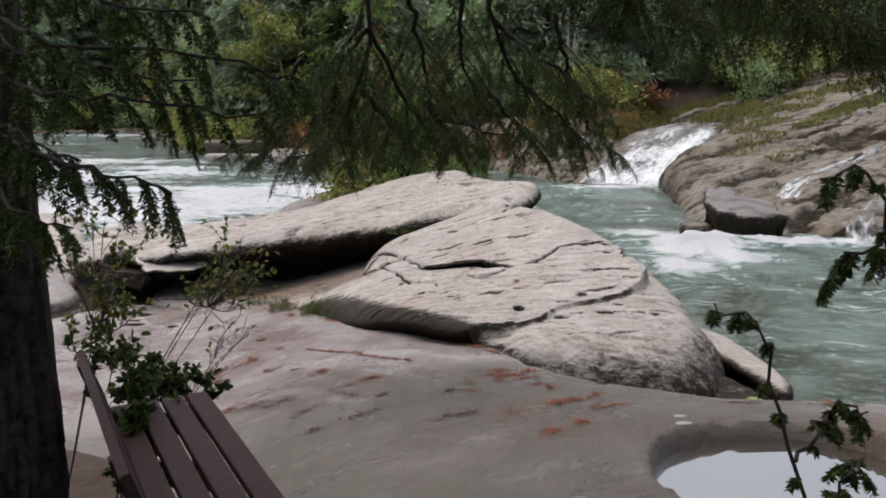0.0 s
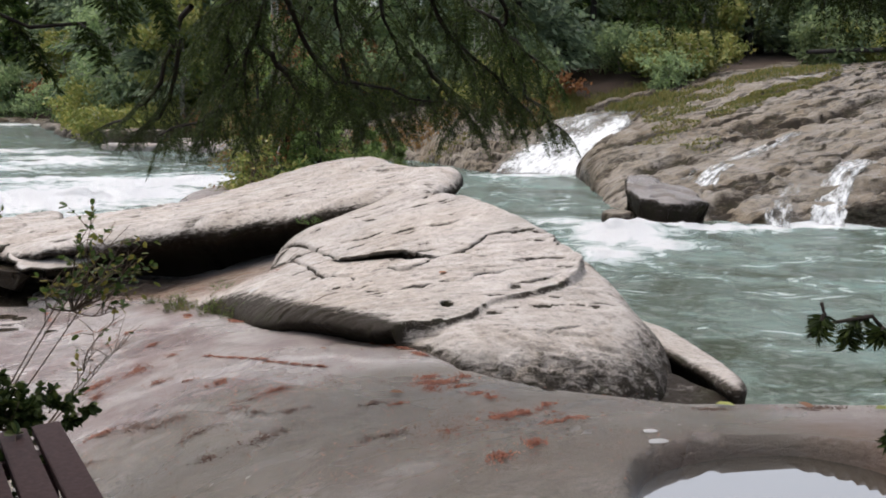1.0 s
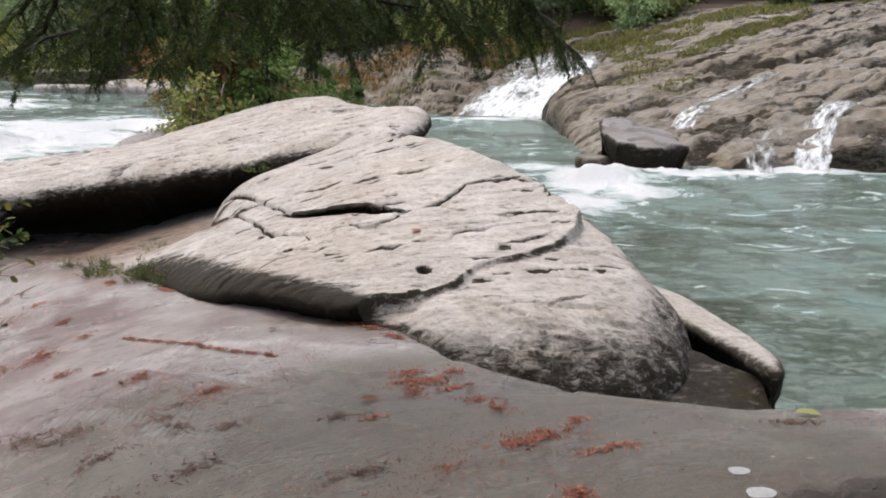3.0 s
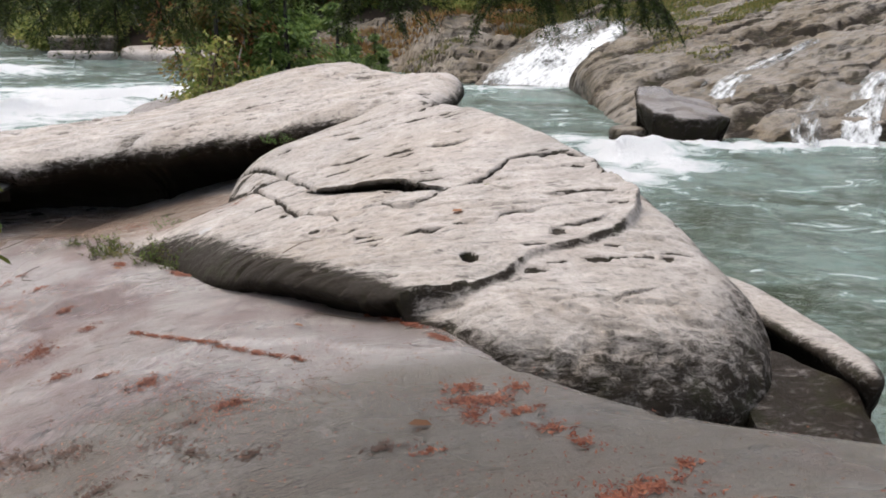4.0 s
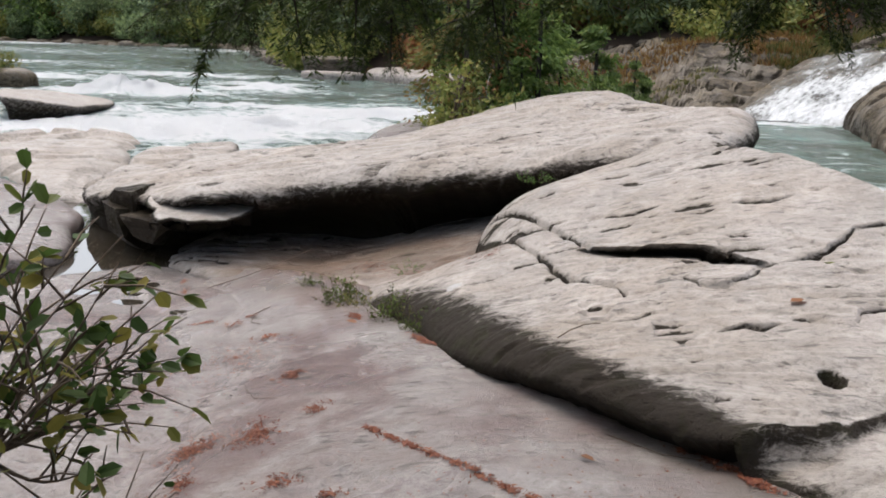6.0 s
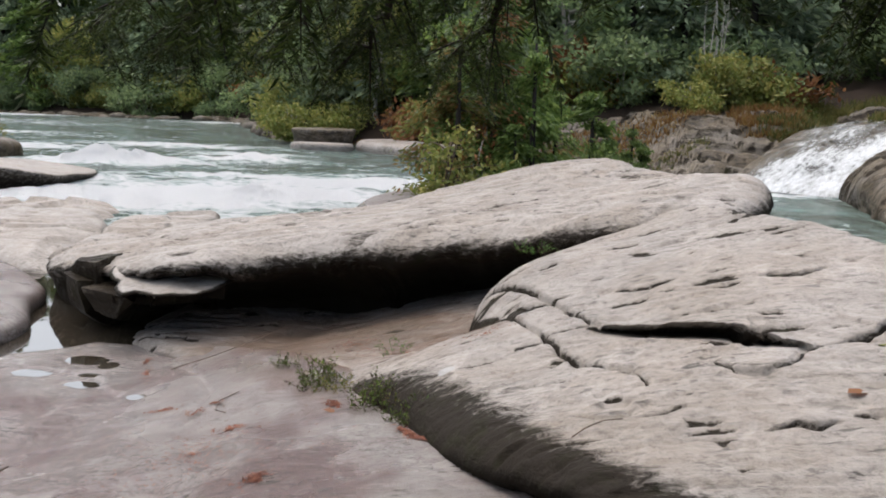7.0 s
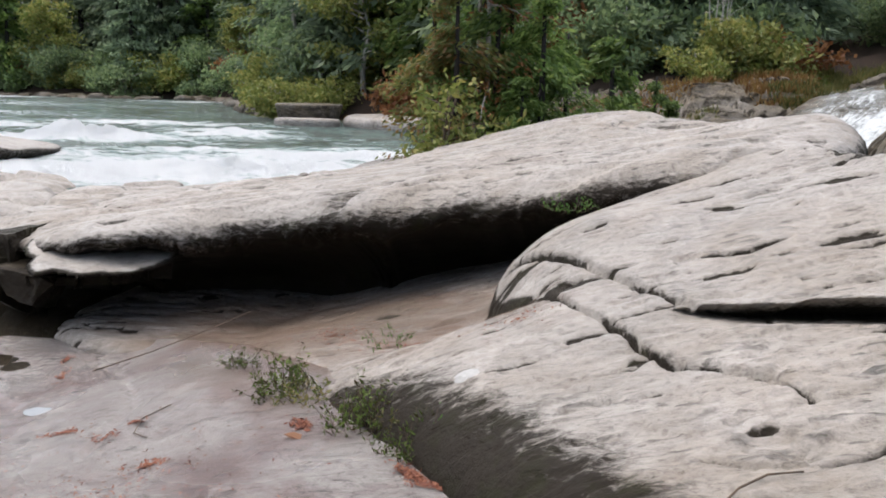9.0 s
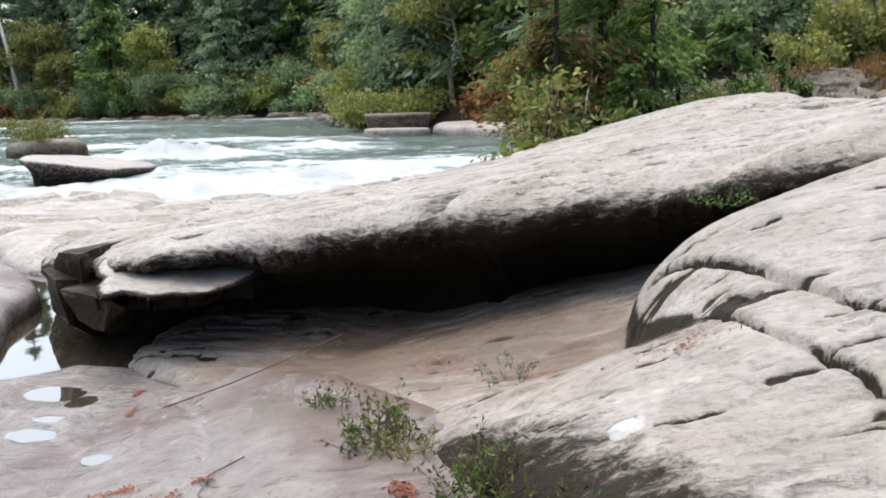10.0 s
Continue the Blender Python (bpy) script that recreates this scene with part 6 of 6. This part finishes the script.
litter_patch("brown needles and bark bits scattered on the slab", [(-0.79, 5.75, 0.2, 0.07, -30), (-0.66, 5.58, 0.16, 0.06, -40), (-0.42, 5.45, 0.22, 0.06, 0), (-1.34, 5.9, 0.3, 0.08, -20), (-1.74, 6.15, 0.3, 0.08, -20), (-0.85, 5.05, 0.2, 0.08, 10), (0.04, 5.28, 0.2, 0.05, 0), (-0.71, 5.88, 0.14, 0.06, 0),
              (2.4, 4.7, 0.4, 0.1, 0), (1.8, 4.75, 0.3, 0.06, 0), (3.0, 4.6, 0.4, 0.12, 0), (-1.5, 6.1, 0.35, 0.12, -15), (-1.2, 5.95, 0.3, 0.1, -25), (-1.75, 5.7, 0.35, 0.1, -10), (-0.55, 5.1, 0.3, 0.1, 10), (0.1, 4.7, 0.25, 0.08, 0), (-1.0, 5.5, 0.25, 0.1, 20)], 1.5, rng3, 0.013, plain_material("brown litter", (0.03, 0.018, 0.012), (0.1, 0.05, 0.03), 0.8, 50, 0.002), fat=1.4)
litter_patch("loose needles scattered thinly over the slab", [(-0.6, 6.0, 2.2, 1.6, 0), (0.4, 4.6, 1.4, 1.2, 0), (-2.4, 8.6, 1.0, 1.2, 0)], 0.35, rng3, 0.008)
litter_patch("red needles by the still pool", [(-2.95, 9.4, 0.2, 0.06, 0), (-2.7, 9.3, 0.12, 0.05, 0), (-3.75, 10.75, 0.05, 0.12, 20), (-3.6, 10.45, 0.04, 0.16, 15), (-2.6, 9.4, 0.1, 0.06, 0), (-2.3, 8.9, 0.14, 0.08, 0)], 4, rng3)
litter_patch("brown needles lying on the sandstone ramp", [(-1.5, 10.3, 0.5, 0.2, -20), (-2.0, 10.7, 0.5, 0.25, -20), (-0.9, 9.6, 0.3, 0.2, 0)], 0.8, rng3, 0.01, NEEDLES, rock_top)


def tuft(name, label, x, y, z, radius, height, blades, mat, rng, wide=0.12, lean=0.7):
    """A low clump: thin leaning stems from one spot, set with small leaves."""
    root = tagged(new(name), label, "plant")
    stems, o, w = [], [], []
    count = max(6, blades // 14)
    for k in range(count):
        a, r = rng.uniform(0, 6.283), radius * rng.rand() ** 0.6
        b = np.array([x + r * math.cos(a), y + r * math.sin(a), z])
        h = height * rng.uniform(0.25, 1.1) * (1.1 - 0.6 * r / radius)
        e = b + np.array([math.cos(a) * lean * r * 0.8 + rng.normal(0, 0.02), math.sin(a) * lean * r * 0.8 + rng.normal(0, 0.02), h])
        mid = (b + e) / 2 + rng.normal(0, 0.012, 3)
        stems.append([(*b, 0.0022), (*mid, 0.0016), (*e, 0.0008)])
        for q in range(max(4, blades // count)):
            u = rng.uniform(0.1, 1.0)
            p = b + (e - b) * u + rng.normal(0, 0.008, 3)
            d = rng.normal(0, 1, 3) + (0, 0, 0.5)
            o.append(p), w.append(d / np.linalg.norm(d) * rng.uniform(0.006, 0.016) * (0.6 + height * 2.5))
    o, w = np.array(o), np.array(w)
    q = np.cross(w, rng.normal(0, 1, w.shape))
    q = q / (np.linalg.norm(q, axis=1)[:, None] + 1e-9) * np.linalg.norm(w, axis=1)[:, None] * wide
    tagged(part("stalk", tubes("stalk", stems, TWIG, 4), root), kind="stuff")
    part("foliage", leaf_mesh("foliage", o + w, w, q, mat), root)
    return root


FERN = leaf_material("fern fronds", (0.04, 0.09, 0.015), (0.08, 0.17, 0.03), (0.14, 0.24, 0.05))
HEATH = leaf_material("dark moss and stems", (0.045, 0.026, 0.016), (0.055, 0.08, 0.02), (0.13, 0.18, 0.04), 0.6, 0.3, 0.15)
tuft("fern", "bright green fern in the crack between rocks", -0.62, 11.08, -0.24, 0.12, 0.12, 220, FERN, rng3, 0.3)
tuft("fern", "small green fern in the rock crack", 0.55, 11.2, -0.04, 0.09, 0.09, 110, FERN, rng3, 0.3)
tuft("fern", "small green plant on the wet sandstone ramp", -1.55, 10.05, -0.80, 0.12, 0.09, 200, FERN, rng3, 0.3)
for x, y, r, h, n, m, lab in ((-1.62, 9.12, 0.22, 0.24, 420, HEATH, "dark mossy clump growing in the rock seam"), (-1.35, 8.85, 0.2, 0.2, 300, HEATH, "mossy clump with reddish stems in the rock seam"), (-2.1, 9.62, 0.24, 0.24, 380, HEATH, "tall thin mossy clump with dry stems in the rock seam"),
                              (-1.25, 8.8, 0.16, 0.22, 120, FERN, "leafy green plant in the rock seam"), (-1.95, 9.5, 0.2, 0.2, 130, GRASS, "yellow-green grass tuft in the rock seam"), (-1.5, 9.0, 0.12, 0.18, 60, GRASS, "yellow grass tuft in the rock seam"),
                              (-0.75, 8.1, 0.12, 0.13, 90, FERN, "small leafy plant under the rock rim"), (-0.95, 8.3, 0.1, 0.1, 60, HEATH, "small dark moss clump under the rock rim"), (-2.45, 10.05, 0.14, 0.12, 150, HEATH, "low dark moss clump in the seam")):
    x += 0.13
    tuft("moss_clump" if m is HEATH else "plant", lab, x, y, slab_z(x, y) - 0.02, r * 0.6, h * 0.95, int(n * 2.2), m, rng3, 0.32)


def stick(label, points, radius, surface=slab_z):
    line = [(x, y, surface(x, y) + radius + h, 0.4 * radius * (1 - 0.5 * k / len(points))) for k, (x, y, h) in enumerate(points)]
    return tagged(new("stick", tubes("stick", [line], TWIG, 6)), label, "stick")


stick("thin bare stick lying across the slab", [(-3.4, 10.45, 0.0), (-3.1, 10.6, 0.02), (-2.85, 10.75, 0.05), (-2.6, 10.95, 0.1)], 0.011)
stick("short curved twig on the slab", [(-2.5, 9.55, 0), (-2.58, 9.42, 0), (-2.55, 9.28, 0), (-2.45, 9.2, 0)], 0.008)
stick("thin twig lying on the sandstone", [(-1.05, 9.75, 0.01), (-0.85, 9.82, 0.01), (-0.7, 9.95, 0.01)], 0.006, rock_z)
stick("short dark twig lying on the sandstone", [(-0.42, 7.83, 0.0), (-0.36, 7.9, 0.0), (-0.29, 7.93, 0.0), (-0.21, 7.93, 0.0)], 0.009, rock_z)
stick("thin curved twig on the slab", [(-0.2, 7.2, 0.0), (0.0, 7.02, 0.0), (0.2, 6.98, 0.0)], 0.006)
stick("thin twig beside the needle heaps", [(-2.1, 8.0, 0), (-2.0, 7.85, 0), (-1.85, 7.8, 0)], 0.006)


def fallen_leaf(label, x, y, surface, size, mat, turn):
    z = surface(x, y) + 0.012
    d = np.array([[math.cos(turn), math.sin(turn), 0.05]]) * size
    return tagged(new("fallen_leaf", folded_leaves("fallen_leaf", [(x, y, z)], d, [(0.1, 0, 1)], mat)), label, "leaf")


for x, y, f, lab, mm, sz in ((0.19, 5.4, slab_z, "tan fallen leaf on the slab", RUST, 0.045), (0.75, 8.05, rock_z, "orange fallen leaf on the sandstone", RUST, 0.05), (1.05, 8.6, rock_z, "pale fallen leaf on the sandstone", YELLOW, 0.045), (2.35, 4.75, slab_z, "orange fallen leaf beside the rock pool", RUST, 0.06),
                          (1.95, 4.85, slab_z, "yellow fallen leaf beside the rock pool", YELLOW, 0.05), (-1.75, 9.0, slab_z, "red fallen leaf in the rock seam", RUST, 0.05), (-0.3, 6.9, slab_z, "brown fallen leaf on the slab", RUST, 0.03), (2.7, 4.6, slab_z, "yellow fallen leaf on the slab", YELLOW, 0.05)):
    fallen_leaf(lab, x, y, f, sz, mm, rng3.uniform(0, 6))

LICHEN = plain_material("pale lichen", (0.28, 0.275, 0.265), (0.38, 0.375, 0.365), 0.9, 60, 0.002)


def flat_patch(name, label, category, x, y, r, surface, mat, lift=0.006, stretch=1.0):
    a = np.linspace(0, 2 * math.pi, 25)[:-1]
    rr = r * (1 + 0.5 * fbm(np.cos(a) + x, np.sin(a) + y, 1.6, 3, 3))
    px, py = x + rr * np.cos(a) * stretch, y + rr * np.sin(a)
    px, py = np.r_[px, x + (px - x) * 0.5, x], np.r_[py, y + (py - y) * 0.5, y]
    pz = surface(px, py) + lift
    pz[:24] -= lift * 0.7
    me = bpy.data.meshes.new(name)
    n = 24
    me.from_pydata(np.stack([px, py, pz], 1).tolist(), [], [(k, (k + 1) % n, n + (k + 1) % n, n + k) for k in range(n)] + [(n + k, n + (k + 1) % n, 2 * n) for k in range(n)])
    me.materials.append(mat)
    return tagged(new(name, me), label, category)


for x, y, r, f in ((-1.08, 9.09, 0.055, rock_top), (1.3, 4.24, 0.035, slab_top), (1.27, 4.06, 0.045, slab_top)):
    flat_patch("lichen_patch", "round pale lichen patch on the rock", "lichen", x, y, r, f, LICHEN)
for px, py, rx, ry, level in PUDDLES:
    tagged(flat_patch("water_puddle", "small sky-reflecting puddle on the slab", "water", px, py, ry * 1.15, lambda x, y: 0 * x + level - 0.004, PUDDLE, 0.0, rx / ry), kind="structure")

# broken end of the shelf and rocks below the outcrop
def shard(label, points, mat, seed, rough=0.02):
    """An angular broken block: the hull of its corners, its faces cut finer and chipped."""
    bm = bmesh.new()
    for p in points:
        bm.verts.new(p)
    hull = bmesh.ops.convex_hull(bm, input=bm.verts[:])
    bmesh.ops.delete(bm, geom=[g for g in hull["geom_interior"] if isinstance(g, bmesh.types.BMVert)], context="VERTS")
    bmesh.ops.subdivide_edges(bm, edges=bm.edges[:], cuts=5, use_grid_fill=True)
    bmesh.ops.triangulate(bm, faces=bm.faces[:])
    P = np.array([v.co[:] for v in bm.verts])
    off = np.stack([fbm(P[:, (k + 1) % 3] * 3 + P[:, k], P[:, (k + 2) % 3] * 3, 2.5, 4, seed + k) for k in range(3)], 1) * 2 * rough
    for v, o in zip(bm.verts, off):
        v.co += Vector(o)
    me = bpy.data.meshes.new("rock_block")
    bm.to_mesh(me)
    bm.free()
    me.materials.append(mat)
    for key, val in (("algae_shade", 0.85), ("rust", 0.2), ("film", 0.0)):
        me.attributes.new(key, "FLOAT", "POINT").data.foreach_set("value", np.full(len(P), val, np.float32))
    return tagged(new("rock_block", me), label, "rock")


shard("dark jagged block standing at the broken end of the shelf", [(-5.1, 11.85, -1.0), (-4.66, 11.6, -1.0), (-5.0, 11.78, -0.74), (-4.9, 11.7, -0.66), (-4.64, 11.58, -0.64), (-4.62, 11.62, -0.85), (-5.1, 12.1, -0.72), (-4.6, 12.0, -0.62), (-4.6, 12.1, -1.0)], BANK, 61)
shard("dark tilted broken slab below the shelf end", [(-4.72, 11.45, -0.85), (-4.55, 11.38, -1.04), (-4.14, 11.16, -0.84), (-4.08, 11.2, -0.88), (-4.3, 11.26, -1.08), (-4.15, 11.6, -0.86), (-4.6, 11.75, -0.83), (-4.4, 11.7, -1.2)], BANK, 62)
shard("dark splintered rock standing in the pool edge", [(-5.05, 11.72, -0.78), (-4.98, 11.7, -1.08), (-4.78, 11.48, -0.8), (-4.7, 11.47, -1.1), (-4.6, 11.75, -0.85), (-4.95, 12.0, -0.78), (-4.6, 12.0, -1.45), (-4.95, 12.2, -1.45)], BANK, 63)
shard("lilac-grey wet angular stone wedged below the outcrop", [(2.15, 6.75, -0.9), (2.1, 6.35, -1.0), (2.45, 6.1, -1.05), (2.75, 6.2, -1.08), (2.82, 6.6, -0.92), (2.5, 6.95, -0.84), (2.1, 6.6, -1.7), (2.3, 6.0, -1.7), (2.8, 6.0, -1.7), (2.95, 6.6, -1.7)], DARKSTONE, 64)


# ---- trickles and grass on the bank ----
def trickle(label, points, width, foam, end=-1.36):
    P = np.array(points, float)
    z = bank_top(P[:, 0], P[:, 1]) + 0.03
    z[-1] = end
    t = np.gradient(P, axis=0)
    n = np.stack([-t[:, 1], t[:, 0]], 1) / np.linalg.norm(t, axis=1)[:, None] * width / 2
    chute("water_trickle", label, np.c_[P + n, z], np.c_[P - n, z], lambda s, v: foam - 0.24 + 0.16 * s + 0.3 * fbm(s * 5, v * 5, 1.0, 3, 17), n=50, m=20, lift=0.05, bed=False, rough=0.05)


trickle("thin white trickle falling from the bedrock ledge", [(12.0, 18.9), (11.2, 18.3), (10.6, 17.8), (10.1, 17.3), (9.8, 16.8), (9.6, 16.55)], 0.75, 0.2)
trickle("thin white trickle falling from the bedrock ledge", [(9.6, 17.9), (9.1, 17.4), (8.75, 16.95), (8.6, 16.6)], 0.6, 0.08)
trickle("film of water sliding down the bedrock bank", [(12.2, 22.6), (10.8, 21.8), (9.6, 20.8), (8.6, 19.8), (7.8, 18.9)], 0.6, 0.15, -0.95)
trickle("film of water sliding down the bedrock bank", [(9.0, 21.2), (8.2, 20.2), (7.5, 19.2)], 0.35, 0.02, -0.95)
trickle("film of water on the high bedrock", [(19, 30.5), (17.5, 30.2), (16, 30.4), (14.6, 30.0)], 0.35, 0.08, 0.9)


def grass(label, spots, rng, mat=GRASS):
    cs, ax, sd = [], [], []
    for x, y, rx, ry, turn, n, h, f in spots:
        a, r = rng.uniform(0, 6.283, n), np.sqrt(rng.rand(n))
        px, py = r * np.cos(a) * rx, r * np.sin(a) * ry
        c_, s_ = math.cos(radians(turn)), math.sin(radians(turn))
        gx, gy = x + px * c_ - py * s_, y + px * s_ + py * c_
        gz = f(gx, gy)
        w = rng.normal(0, 0.45, (n, 3)) + (0, 0, 1)
        w = w / np.linalg.norm(w, axis=1)[:, None] * (h * rng.uniform(0.3, 0.6, n))[:, None]
        q = np.cross(w, rng.normal(0, 1, (n, 3)))
        q = q / np.linalg.norm(q, axis=1)[:, None] * 0.02
        cs.append(np.stack([gx, gy, gz], 1) + w * 0.9), ax.append(w), sd.append(q)
    return tagged(new("grass", leaf_mesh("grass", np.concatenate(cs), np.concatenate(ax), np.concatenate(sd), mat)), label, "grass", kind="stuff")


grass("yellow-green grass and moss along the bedrock cracks", [(14.6, 27.6, 2.4, 0.5, 20, 3600, 0.12, bank_top), (12.4, 26.6, 1.6, 0.5, 30, 1600, 0.1, bank_top), (12.0, 30.5, 2.2, 0.9, 10, 2200, 0.16, bank_top), (11.5, 33.0, 1.6, 1.0, 0, 2400, 0.3, bank_top), (16.5, 33.5, 4.0, 1.2, 12, 4500, 0.2, bank_top),
                                                               (8.9, 24.4, 0.7, 0.5, 0, 400, 0.1, bank_top), (9.6, 23.0, 0.6, 0.4, 0, 260, 0.09, bank_top), (10.6, 27.6, 1.2, 0.8, 20, 900, 0.12, bank_top), (9.9, 25.6, 0.8, 0.6, 0, 500, 0.1, bank_top)], rng3)


def turf(x, y):
    return np.where(x > 10.3, np.maximum(bank_top(x, y), -9), np.vectorize(ground_at)(x, y)) - 0.02


grass("yellow-green turf between the waterfall and the forest", [(9.0, 37.5, 1.6, 2.6, 0, 3500, 0.4, turf), (11.5, 38.5, 2.2, 2.0, 0, 3000, 0.4, turf), (8.6, 41.0, 2.5, 1.5, 0, 2500, 0.5, turf), (15.0, 39.5, 3.0, 1.6, 8, 3000, 0.4, turf)], rng3)
ORANGE = leaf_material("dry orange grass", (0.12, 0.06, 0.02), (0.2, 0.11, 0.035), (0.24, 0.17, 0.06))
grass("dry orange and green grass at the forest edge", [(0.5, 34.5, 5.0, 1.2, -8, 5000, 0.3, ledge_top), (6.8, 33.5, 1.2, 1.6, 0, 1800, 0.35, ledge_top), (-7, 40.5, 3.0, 0.8, -30, 1500, 0.3, ledge_top)], rng3, ORANGE)
grass("green grass tufts above the waterfall", [(7.2, 32.6, 0.9, 1.0, 0, 1200, 0.4, ledge_top), (3.5, 31.6, 1.2, 0.4, 0, 500, 0.2, ledge_top)], rng3)
log = tagged(new("log", tubes("log", [[(21.0, 38.0, 3.3, 0.1), (23.5, 38.1, 3.42, 0.12), (28, 38.3, 3.5, 0.13)]], BARK, 10)), "dark fallen log on top of the bank", "log")

# unseen tree, put here so its crown darkens the slab's right side
shade_tree = conifer("conifer", "dark conifer added out of view beside the path for shade", 9.0, 2.7, 5200, HEMLOCK, rng3, BARK, 0.34, 0.2)
shade_tree.matrix_basis = pose(3.9, 1.0, -0.5)
